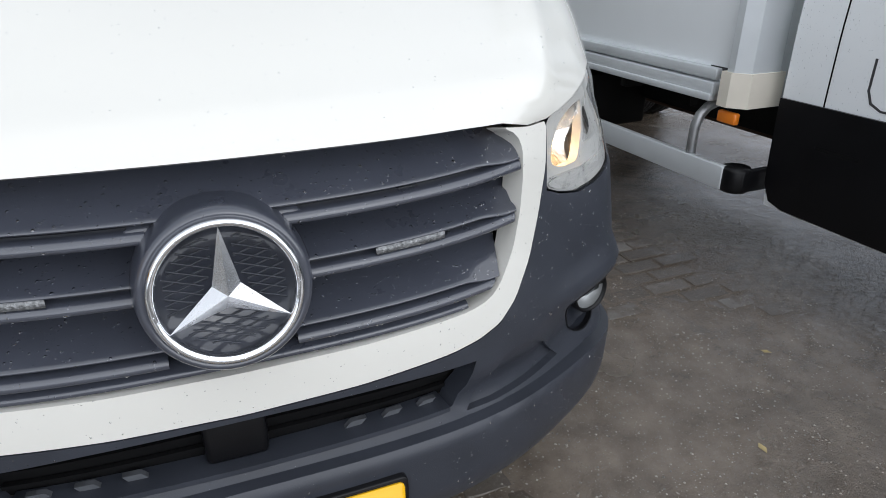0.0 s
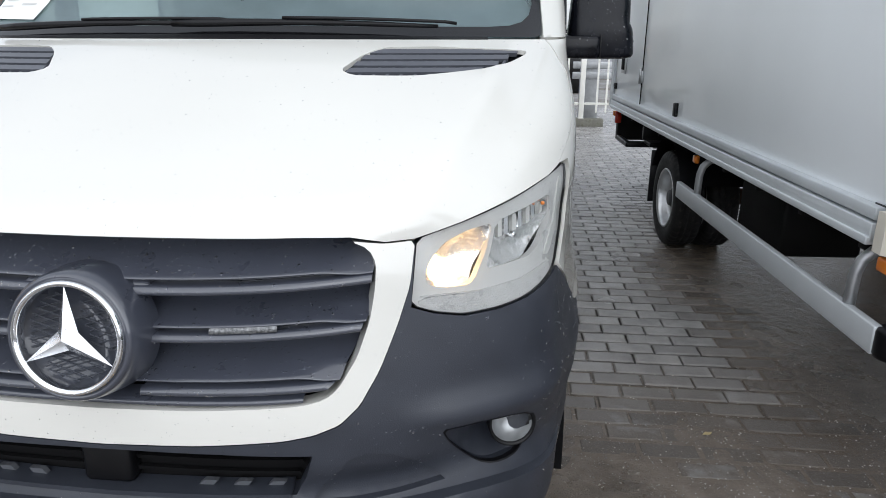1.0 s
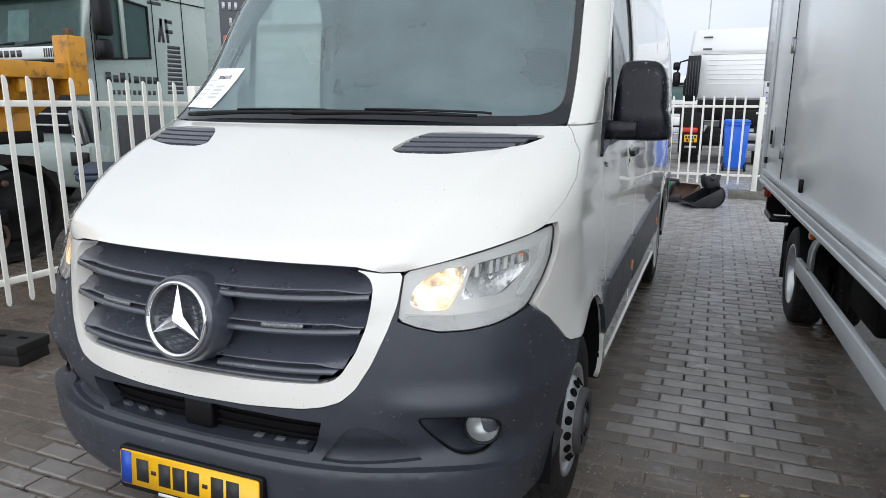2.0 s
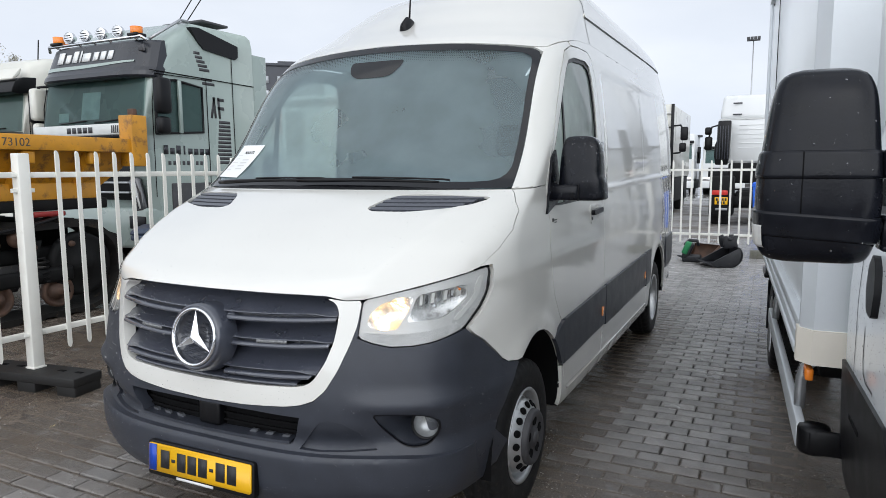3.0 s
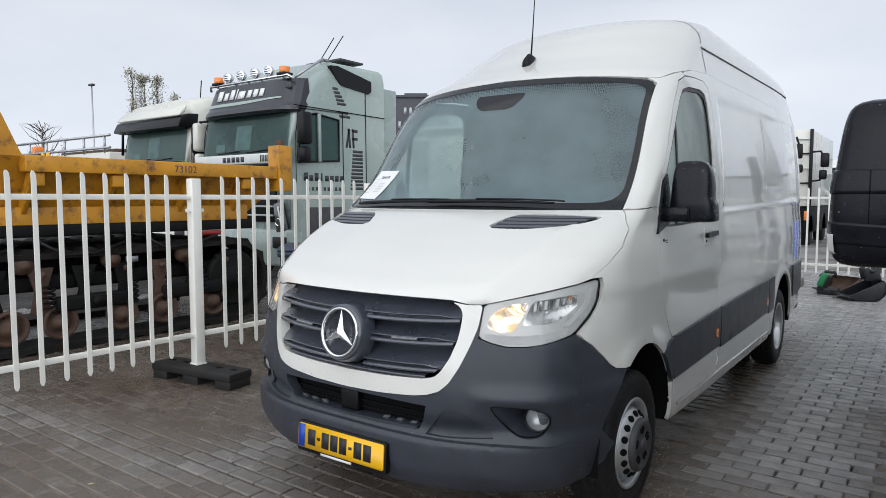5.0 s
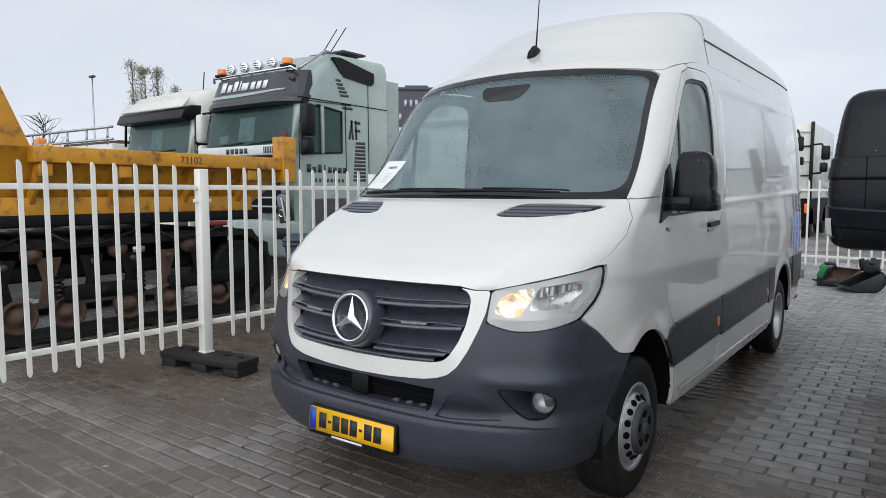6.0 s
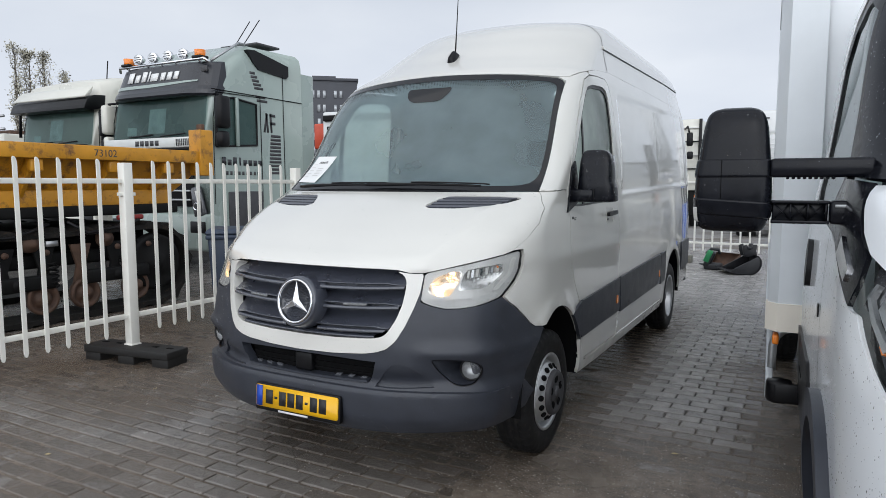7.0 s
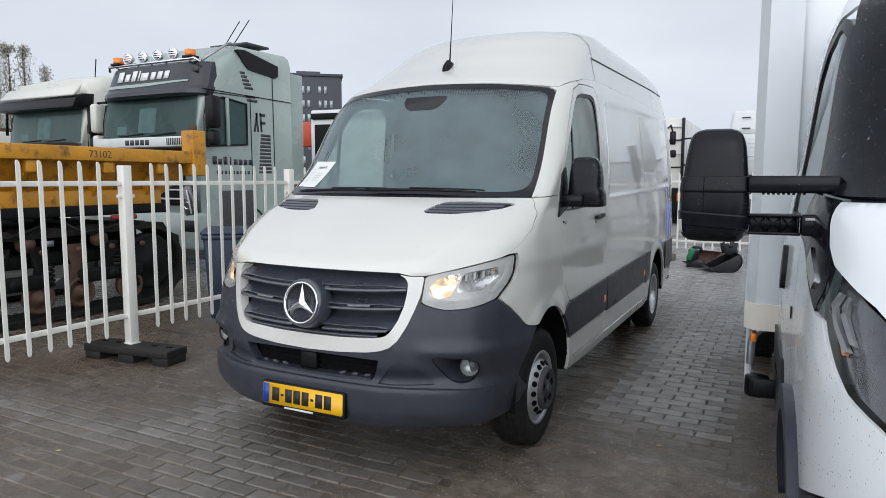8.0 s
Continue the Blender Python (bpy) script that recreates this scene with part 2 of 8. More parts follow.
ALU = mat("brushed_aluminium_profile", (0.62, 0.65, 0.67), 0.40, 0.25, var=0.06, scale=3, bump=0.05)
FENCEW = mat("white_fence_paint", (0.80, 0.79, 0.73), 0.42, var=0.05, scale=3, stain=((0.36, 0.33, 0.26), 0.60, 0.45))

# ---- mesh helpers ----
def mesh_of(name, verts, faces, smooth=True):
    me = bpy.data.meshes.new(name)
    me.from_pydata([tuple(v) for v in verts], [], [tuple(f) for f in faces])
    if smooth:
        me.polygons.foreach_set("use_smooth", [True] * len(me.polygons))
    me.update()
    return me


def part(name, geom, material, parent=None, label="", m=None):
    """Links a mesh (or a bmesh, or verts and faces) as one object under a thing."""
    if isinstance(geom, tuple):
        me = mesh_of(name, geom[0], geom[1], True if len(geom) < 3 else geom[2])
    elif isinstance(geom, bmesh.types.BMesh):
        me = bpy.data.meshes.new(name)
        geom.normal_update()
        geom.to_mesh(me)
        geom.free()
    else:
        me = geom
    if material and not me.materials:
        me.materials.append(material)
    ob = new(name, me)
    if m is not None:
        ob.matrix_basis = m
    if parent:
        ob.parent = parent
    if label:
        tagged(ob, label=label)
    return ob


def thing(name, label, category, m=None, group="", kind=""):
    ob = new(name)
    ob.empty_display_size = 0.1
    if m is not None:
        ob.matrix_basis = m
    return tagged(ob, label, category, group, kind)


def joined(*geoms):
    """One (verts, faces) of several."""
    V, F = [], []
    for gm in geoms:
        k = len(V)
        V += [tuple(v) for v in gm[0]]
        F += [tuple(i + k for i in f) for f in gm[1]]
    return V, F


def moved(gm, m):
    return [tuple(m @ Vector(v)) for v in gm[0]], gm[1]


def box(sx, sy, sz, x=0, y=0, z=0, bevel=0.0, seg=2, taper=None):
    """A bevelled box; z is its bottom. taper: scale of the top in x and y."""
    bm = bmesh.new()
    bmesh.ops.create_cube(bm, size=1.0)
    for v in bm.verts:
        k = taper if taper and v.co.z > 0 else (1, 1)
        v.co = Vector((v.co.x * sx * k[0], v.co.y * sy * k[1], (v.co.z + 0.5) * sz))
    if bevel:
        bmesh.ops.bevel(bm, geom=list(bm.edges), offset=bevel, segments=seg, affect="EDGES", profile=0.5)
    bm.verts.index_update()
    out = ([(v.co.x + x, v.co.y + y, v.co.z + z) for v in bm.verts], [tuple(v.index for v in f.verts) for f in bm.faces])
    bm.free()
    return out


def lathe(profile, seg=32, closed=False):
    """Spins (radius, along) round the y axis."""
    V, F = [], []
    n = len(profile)
    for i in range(seg):
        a = 2 * math.pi * i / seg
        V += [(r * math.cos(a), h, r * math.sin(a)) for r, h in profile]
    for i in range(seg):
        j = (i + 1) % seg
        for k in range(n if closed else n - 1):
            k2 = (k + 1) % n
            F.append((i * n + k, j * n + k, j * n + k2, i * n + k2))
    return V, F


def tube(path, r, seg=10, cap=True):
    """A round bar along points; r may be a list."""
    V, F = [], []
    P = [Vector(p) for p in path]
    rs = r if isinstance(r, (list, tuple)) else [r] * len(P)
    a = None
    for i, p in enumerate(P):
        d = (P[min(i + 1, len(P) - 1)] - P[max(i - 1, 0)]).normalized()
        up = Vector((0, 0, 1)) if abs(d.z) < 0.9 else Vector((1, 0, 0))
        a = d.cross(up).normalized() if a is None else (a - d * a.dot(d)).normalized()
        b = a.cross(d)
        V += [tuple(p + rs[i] * (math.cos(t) * a + math.sin(t) * b)) for t in (2 * math.pi * k / seg for k in range(seg))]
    for i in range(len(P) - 1):
        for k in range(seg):
            q = (k + 1) % seg
            F.append((i * seg + k, i * seg + q, (i + 1) * seg + q, (i + 1) * seg + k))
    if cap:
        F.append(tuple(range(seg))[::-1])
        F.append(tuple(range((len(P) - 1) * seg, len(P) * seg)))
    return V, F


def prism(outline, depth, bevel=0.0):
    """A flat shape in x, z pushed along y by depth."""
    bm = bmesh.new()
    f = bm.faces.new([bm.verts.new((x, 0, z)) for x, z in outline])
    r = bmesh.ops.extrude_face_region(bm, geom=[f])
    for v in (e for e in r["geom"] if isinstance(e, bmesh.types.BMVert)):
        v.co.y += depth
    bmesh.ops.recalc_face_normals(bm, faces=bm.faces)
    if bevel:
        bmesh.ops.bevel(bm, geom=list(bm.edges), offset=bevel, segments=2, affect="EDGES", profile=0.5)
    bm.verts.index_update()
    out = ([tuple(v.co) for v in bm.verts], [tuple(v.index for v in f.verts) for f in bm.faces])
    bm.free()
    return out


def rounded(pts, n=2, keep=()):
    """Chaikin's corner cutting on a closed outline; corners in keep stay."""
    pts = [tuple(p) for p in pts]
    keep = {pts[i] for i in keep}
    for _ in range(n):
        out = []
        for i, p in enumerate(pts):
            q, o = pts[(i + 1) % len(pts)], pts[i - 1]
            if p in keep:
                out.append(p)
                continue
            out.append(tuple(0.25 * a + 0.75 * b for a, b in zip(o, p)) if o not in keep or n else p)
            out.append(tuple(0.75 * a + 0.25 * b for a, b in zip(p, q)))
        pts = out
    return pts


def inside(x, y, poly):
    hit = False
    j = len(poly) - 1
    for i in range(len(poly)):
        xi, yi = poly[i]
        xj, yj = poly[j]
        if (yi > y) != (yj > y) and x < (xj - xi) * (y - yi) / (yj - yi) + xi:
            hit = not hit
        j = i
    return hit


def dense(poly, step):
    out = []
    for i, p in enumerate(poly):
        q = poly[(i + 1) % len(poly)]
        k = max(1, int(math.dist(p, q) / step))
        out += [tuple(a + (b - a) * s / k for a, b in zip(p, q)) for s in range(k)]
    return out


def fill(poly, holes, step):
    """Triangles that fill an outline with holes, with a grid of points inside: (points, faces)."""
    from mathutils.geometry import delaunay_2d_cdt
    loops = [dense(poly, step)] + [dense(h, step) for h in holes]
    P, E = [], []
    for lp in loops:
        k = len(P)
        P += lp
        E += [(k + i, k + (i + 1) % len(lp)) for i in range(len(lp))]
    edge_pts = np.array(P)
    xs, ys = [p[0] for p in poly], [p[1] for p in poly]
    row, y = 0, min(ys) + step * 0.5
    while y < max(ys):
        x = min(xs) + (0.25 if row % 2 else 0.75) * step
        while x < max(xs):
            if inside(x, y, poly) and not any(inside(x, y, h) for h in holes) and np.min(np.abs(edge_pts - (x, y)).sum(1)) > step * 0.62:
                P.append((x, y))
            x += step
        y += step * 0.87
        row += 1
    v, _, f, _, _, _ = delaunay_2d_cdt([Vector(p) for p in P], E, [], 0, 1e-6)
    keep = []
    for t in f:
        cx, cy = sum(v[i].x for i in t) / 3, sum(v[i].y for i in t) / 3
        if inside(cx, cy, poly) and not any(inside(cx, cy, h) for h in holes):
            keep.append(tuple(t))
    return [tuple(p) for p in v], keep


def skin(uvf, place, thick, flip=False):
    """Maps filled triangles by place(u, v) -> (point, normal), and turns the rims inward by thick."""
    uv, F = uvf
    used = sorted({i for f in F for i in f})
    idx = {o: k for k, o in enumerate(used)}
    PN = [place(*uv[o]) for o in used]
    V = [tuple(p) for p, _ in PN]
    faces = [tuple(idx[i] for i in (f if not flip else f[::-1])) for f in F]
    if thick:
        count = {}
        for f in faces:
            for a, b in zip(f, f[1:] + f[:1]):
                count[(a, b)] = 1
        rim = [(a, b) for a, b in count if (b, a) not in count]
        lo, hi = {}, {}
        for a, b in rim:
            for i in (a, b):
                if i not in lo:
                    p, nn = PN[i]
                    hi[i] = len(V)
                    V.append(tuple(p))
                    lo[i] = len(V)
                    V.append(tuple(p - nn * thick))
        faces += [(hi[b], hi[a], lo[a], lo[b]) for a, b in rim]
    return V, faces


def raindrops(parent, obs, count, r0, r1, seed, centre, low=-9.0, name="rain"):
    """Small domes of water strewn over the outer faces of some parts, as one mesh."""
    rng = np.random.default_rng(seed)
    T = []
    for ob in obs:
        me = ob.data
        me.calc_loop_triangles()
        co = np.empty(len(me.vertices) * 3)
        me.vertices.foreach_get("co", co)
        co = co.reshape(-1, 3)
        ix = np.empty(len(me.loop_triangles) * 3, dtype=np.int32)
        me.loop_triangles.foreach_get("vertices", ix)
        mw = np.array(ob.matrix_basis)
        T.append((co @ mw[:3, :3].T + mw[:3, 3])[ix.reshape(-1, 3)])
    T = np.concatenate(T)
    N = np.cross(T[:, 1] - T[:, 0], T[:, 2] - T[:, 0])
    area = np.linalg.norm(N, axis=1)
    mid = T.mean(1)
    out = mid - np.array(centre)
    N = N / np.maximum(area, 1e-12)[:, None]
    N *= np.sign((N * out).sum(1))[:, None]
    w = area * (N[:, 2] > low) * (((N * out).sum(1) / np.linalg.norm(out, axis=1)) > 0.15)
    pick = rng.choice(len(T), count, p=w / w.sum())
    b = rng.random((count, 2))
    b = np.where(b.sum(1, keepdims=True) > 1, 1 - b, b)
    P = T[pick, 0] + b[:, :1] * (T[pick, 1] - T[pick, 0]) + b[:, 1:] * (T[pick, 2] - T[pick, 0])
    n = N[pick]
    down = np.array((0, 0, -1.0)) - n * (-n[:, 2:3])
    dl = np.linalg.norm(down, axis=1, keepdims=True)
    down = np.where(dl > 0.05, down / np.maximum(dl, 1e-9), np.cross(n, (1.0, 0.0, 0.0)))
    side = np.cross(n, down)
    r = (r0 + (r1 - r0) * rng.random(count) ** 3)[:, None]
    run = (1 + 0.8 * rng.random(count) ** 3)[:, None]
    rings = []
    for rad, h in ((1.0, -0.05), (0.72, 0.38)):
        for k in range(6):
            a = math.pi / 3 * k
            rings.append(P + r * (rad * math.cos(a) * side + rad * math.sin(a) * run * down + h * n))
    rings.append(P + r * 0.55 * n)
    V = np.stack(rings, 1).reshape(-1, 3)
    one = [(k, (k + 1) % 6, 6 + (k + 1) % 6, 6 + k) for k in range(6)] + [(6 + k, 6 + (k + 1) % 6, 12) for k in range(6)]
    F = [tuple(i + 13 * c for i in f) for c in range(count) for f in one]
    return tagged(part(name, (V.tolist(), F), WATER, parent, "small clear raindrops"), kind="stuff")


def lettering(name, text, size, material, parent, m, depth=0.0015):
    """Words in the built-in font as a mesh in the x, y plane of m."""
    cu = bpy.data.curves.new(name, "FONT")
    cu.body, cu.size, cu.extrude, cu.align_x = text, size, depth, "CENTER"
    tmp = bpy.data.objects.new(name + "_curve", cu)
    me = bpy.data.meshes.new_from_object(tmp)
    bpy.data.objects.remove(tmp)
    me.materials.clear()
    return part(name, me, material, parent, "", m)

# ---- the white van: body surface as stacked levels (height, nose y, half width, corner depth, corner power) ----
LEVELS = [
    (0.26, 0.13, 0.935, 0.80, 3.1), (0.32, 0.065, 0.965, 0.82, 3.3), (0.40, 0.042, 0.988, 0.83, 3.4), (0.50, 0.036, 0.993, 0.83, 3.4),
    (0.58, 0.036, 0.997, 0.83, 3.4), (0.72, 0.035, 1.0, 0.83, 3.4), (0.82, 0.04, 1.0, 0.84, 3.25), (1.00, 0.06, 1.0, 0.85, 3.0),
    (1.10, 0.08, 1.0, 0.84, 3.0), (1.13, 0.09, 1.0, 0.80, 3.0), (1.17, 0.13, 0.998, 0.73, 3.0), (1.215, 0.20, 0.995, 0.65, 3.0),
    (1.275, 0.30, 0.992, 0.56, 3.0), (1.35, 0.45, 0.985, 0.48, 3.0), (1.415, 0.60, 0.978, 0.43, 3.0), (1.475, 0.75, 0.975, 0.37, 2.5),
    (1.493, 0.80, 0.975, 0.33, 2.2), (2.24, 1.40, 0.906, 0.47, 2.2), (2.32, 1.54, 0.882, 0.52, 2.2), (2.40, 1.69, 0.858, 0.52, 2.2),
    (2.48, 1.82, 0.836, 0.52, 2.2), (2.56, 1.96, 0.818, 0.52, 2.2), (2.64, 2.10, 0.796, 0.52, 2.3), (2.71, 2.25, 0.768, 0.54, 2.4), (2.77, 2.43, 0.726, 0.56, 2.4), (2.80, 2.58, 0.69, 0.57, 2.4), (2.825, 2.86, 0.615, 0.58, 2.4)]
REAR = 5.93


def pchip(xs, ys, x):
    h, d = np.diff(xs), np.diff(ys) / np.diff(xs)
    m = np.zeros(len(xs))
    m[0], m[-1] = d[0], d[-1]
    for i in range(1, len(xs) - 1):
        if d[i - 1] * d[i] > 0:
            w1, w2 = 2 * h[i] + h[i - 1], h[i] + 2 * h[i - 1]
            m[i] = (w1 + w2) / (w1 / d[i - 1] + w2 / d[i])
    k = np.clip(np.searchsorted(xs, x) - 1, 0, len(xs) - 2)
    t = (x - xs[k]) / h[k]
    return ((1 + 2 * t) * (1 - t) ** 2) * ys[k] + t * (1 - t) ** 2 * h[k] * m[k] + t * t * (3 - 2 * t) * ys[k + 1] + t * t * (t - 1) * h[k] * m[k + 1]


class Body:
    """A skin given by levels; u runs from the nose's middle round the corner and along the side, v up the nose."""

    def __init__(self, levels, taper, corner=((0.0, 0.0), (1.0, 0.0))):
        lv = np.array(levels)
        self.zt = np.arange(lv[0, 0], lv[-1, 0] + 0.0001, 0.002)
        self.tab = np.stack([pchip(lv[:, 0], lv[:, i], self.zt) for i in range(1, 5)], 1)
        self.arc = np.concatenate(([0], np.cumsum(np.hypot(np.diff(self.tab[:, 0]), np.diff(self.zt)))))
        self.taper, self.corner = taper, corner

    def level(self, z):
        f = min(max((z - self.zt[0]) / 0.002, 0), len(self.zt) - 1.001)
        i = int(f)
        return self.tab[i] + (f - i) * (self.tab[i + 1] - self.tab[i])

    def full(self, a, z):
        """How far the corner stands out beyond its plain curve, towards the front and the side."""
        d = np.interp(z, *self.corner) * np.exp(-((a - 0.907) / 0.245) ** 2)
        return 0.82 * d, -0.57 * d

    def v_of(self, z):
        return float(np.interp(z, self.zt, self.arc))

    def hull(self, u, v):
        z = float(np.interp(v, self.arc, self.zt))
        y0, X, L, n = self.level(z)
        s = -1.0 if u < 0 else 1.0
        u = abs(u)
        if u <= UF:
            a = float(np.interp(u, _len, _a))
            fx, fy = self.full(a, z)
            return Vector((s * (X * math.sin(a) ** (2 / n) + fx), y0 + L * (1 - math.cos(a)) + fy, z))
        y = y0 + L + (u - UF)
        return Vector((s * (X - self.taper * max(0.0, (y - 4.8) / 1.1) ** 2), y, z))

    def hull_n(self, u, v, off=0.0):
        e = 0.006
        p = self.hull(u, v)
        du = (self.hull(u + e, v) - self.hull(u - e, v)) if abs(u) > e else (self.hull(e, v) - self.hull(-e, v))
        nn = du.cross(self.hull(u, v + e) - self.hull(u, v - e))
        nn = nn.normalized() if nn.length > 1e-9 else Vector((0, -1, 0))
        return p + nn * (off(u, p.z) if callable(off) else off), nn

    def at_x(self, x, z):
        y0, X, L, n = self.level(z)
        u = float(np.interp(abs(x), X * np.sin(_a) ** (2 / n) + self.full(_a, z)[0], _len))
        return math.copysign(u, x), self.v_of(z)

    def at_y(self, y, z):
        y0, X, L, n = self.level(z)
        if y < y0 + L:
            return float(np.interp(y, y0 + L * (1 - np.cos(_a)) + self.full(_a, z)[1], _len)), self.v_of(z)
        return UF + y - y0 - L, self.v_of(z)

    def ring(self, pts, rnd=0, keep=()):
        """An outline of ("x" or "y", value, height) on the skin, as u, v."""
        out = []
        for i, (k, a, z) in enumerate(pts):
            k2, a2, z2 = pts[(i + 1) % len(pts)]
            out.append((k, a, z))
            if k == k2:
                c = int(math.hypot(a2 - a, z2 - z) / 0.05)
                out += [(k, a + (a2 - a) * s / (c + 1), z + (z2 - z) * s / (c + 1)) for s in range(1, c + 1)]
        out = [self.at_x(a, z) if k == "x" else self.at_y(a, z) if k == "y" else (-self.at_y(a, z)[0], self.v_of(z)) for k, a, z in out]
        return rounded(out, rnd, keep) if rnd else out

    def panel(self, name, outline, material, parent, holes=(), off=0.0, thick=0.012, step=0.04, side=1, label="", m=None):
        def place(u, v):
            p, nn = self.hull_n(u, v, off)
            if side < 0:
                p, nn = Vector((-p.x, p.y, p.z)), Vector((-nn.x, nn.y, nn.z))
            return p, nn
        return part(name, skin(fill(outline, list(holes), step), place, thick, side < 0), material, parent, label, m)


_a = np.linspace(0, math.pi / 2, 400)
_len = np.concatenate(([0], np.cumsum(np.hypot(np.diff(np.sin(_a) ** (2 / 3)), np.diff(0.83 * (1 - np.cos(_a)))))))
UF = float(_len[-1])
shape = Body(LEVELS, 0.03, ((0.30, 0.45, 0.95, 1.05, 1.13, 1.18), (0.045, 0.06, 0.058, 0.036, 0.012, 0.0)))
level, v_of, hull, hull_n, at_x, at_y, ring, body_panel = shape.level, shape.v_of, shape.hull, shape.hull_n, shape.at_x, shape.at_y, shape.ring, shape.panel


def both(pts):
    """A half outline of the nose, from the middle to the middle, with its mirror image."""
    return pts + [(k, -a, z) if k == "x" else ("n", a, z) for k, a, z in reversed(pts) if abs(a) > 1e-6]


def circ(cy, cz, r, a0, a1, n=14):
    return [("y", cy + r * math.cos(radians(a0 + (a1 - a0) * i / n)), cz + r * math.sin(radians(a0 + (a1 - a0) * i / n))) for i in range(n + 1)]


van = thing("panel_van", "white high-roof panel van, dark grey bumper, headlights lit, wet", "van")

X_, Y_ = "x", "y"
# bonnet
hood = both([(X_, 0, 1.127), (X_, 0.2, 1.128), (X_, 0.42, 1.1275), (X_, 0.51, 1.1245), (X_, 0.575, 1.1105), (X_, 0.63, 1.1115), (X_, 0.72, 1.1335), (X_, 0.83, 1.1635), (X_, 0.905, 1.1855),
             (X_, 0.9295, 1.20), (X_, 0.9635, 1.262), (X_, 0.9755, 1.325), (X_, 0.9635, 1.40), (X_, 0.9165, 1.475), (X_, 0.902, 1.4885), (X_, 0.5, 1.487), (X_, 0, 1.487)])
VENT = [(X_, 0.385, 1.416), (X_, 0.425, 1.45), (X_, 0.47, 1.467), (X_, 0.60, 1.470), (X_, 0.845, 1.459), (X_, 0.85, 1.452), (X_, 0.80, 1.426), (X_, 0.75, 1.410), (X_, 0.58, 1.402), (X_, 0.42, 1.404)]
vent_r = ring(VENT, 1)
vent_l = [(-u, v) for u, v in reversed(vent_r)]


def crease(u, z):
    """The soft shoulder that runs up the bonnet from the grille's corner."""
    x = abs(u)
    c = 0.63 + (z - 1.13) * 0.75
    rise, fall = min(1.0, max(0.0, (x - c + 0.34) / 0.34)), min(1.0, max(0.0, (x - c) / 0.16))
    return 0.017 * (rise * rise - fall * (2 - fall)) * min(1, max(0, (z - 1.115) / 0.05)) * min(1, max(0, (1.47 - z) / 0.08))


body_panel("bonnet", ring(hood), WHITE, van, [vent_r, vent_l], off=crease, step=0.03, label="white painted bonnet with raindrops")
VENTG = mat("grey_vent_plastic", (0.085, 0.09, 0.105), 0.38, var=0.08)
for s, hole in ((1, vent_r), (-1, vent_l)):
    big = [(u + (u - sum(p[0] for p in hole) / len(hole)) * 0.02, v + (v - sum(p[1] for p in hole) / len(hole)) * 0.02) for u, v in hole]
    ve = body_panel("bonnet_vent", big, BLACK, van, off=-0.022, thick=0.0, step=0.03, label="black plastic slotted vent")
    for k in range(4):
        zz = 1.412 + 0.0145 * k
        xa, xb = 0.40 + 0.012 * k, (0.735, 0.775, 0.80, 0.825)[k]
        bar = ring([(X_, xa, zz), (X_, xb, zz), (X_, xb, zz + 0.0095), (X_, xa + 0.005, zz + 0.0095)])
        body_panel("vent_slat", bar, VENTG, ve, off=-0.002, thick=0.012, step=0.05, side=s)
    for k in range(11):
        xx = 0.43 + 0.034 * k
        body_panel("vent_rib", ring([(X_, xx, 1.408), (X_, xx + 0.007, 1.408), (X_, xx + 0.037, 1.462), (X_, xx + 0.030, 1.462)]), VENTG, ve, off=-0.007, thick=0.008, step=0.04, side=s)

# windscreen, black border, cowl
glass_o = both([(X_, 0, 1.497), (X_, 0.45, 1.497), (X_, 0.875, 1.495), (X_, 0.8935, 1.502), (X_, 0.894, 1.53), (X_, 0.849, 2.125), (X_, 0.843, 2.160), (X_, 0.828, 2.183), (X_, 0.80, 2.195), (X_, 0.62, 2.213), (X_, 0.45, 2.225), (X_, 0.2, 2.236), (X_, 0, 2.239)])
screen = body_panel("windscreen", ring(glass_o), SCREEN, van, off=-0.004, thick=0.0, step=0.04, label="damp fogged windscreen")
screen.visible_shadow = False
frit_i = both([(X_, 0, 1.524), (X_, 0.45, 1.522), (X_, 0.74, 1.523), (X_, 0.80, 1.527), (X_, 0.835, 1.538), (X_, 0.855, 1.558), (X_, 0.864, 1.59), (X_, 0.845, 1.84), (X_, 0.823, 2.10), (X_, 0.815, 2.135), (X_, 0.796, 2.157), (X_, 0.765, 2.168), (X_, 0.62, 2.180), (X_, 0.45, 2.189), (X_, 0.2, 2.199), (X_, 0, 2.202)])
body_panel("windscreen_border", ring(glass_o), FRIT, van, [ring(frit_i)], off=-0.0005, thick=0.0, step=0.03, label="black screen-printed border")
sensor = ring([(X_, -0.13, 2.150), (X_, 0.19, 2.150), (X_, 0.185, 2.115), (X_, 0.15, 2.07), (X_, 0.11, 2.055), (X_, -0.06, 2.055), (X_, -0.10, 2.075), (X_, -0.125, 2.11)], 2)
body_panel("sensor_housing", sensor, FRIT, van, off=-0.0008, thick=0.0, step=0.03, label="black rain sensor housing behind the windscreen")
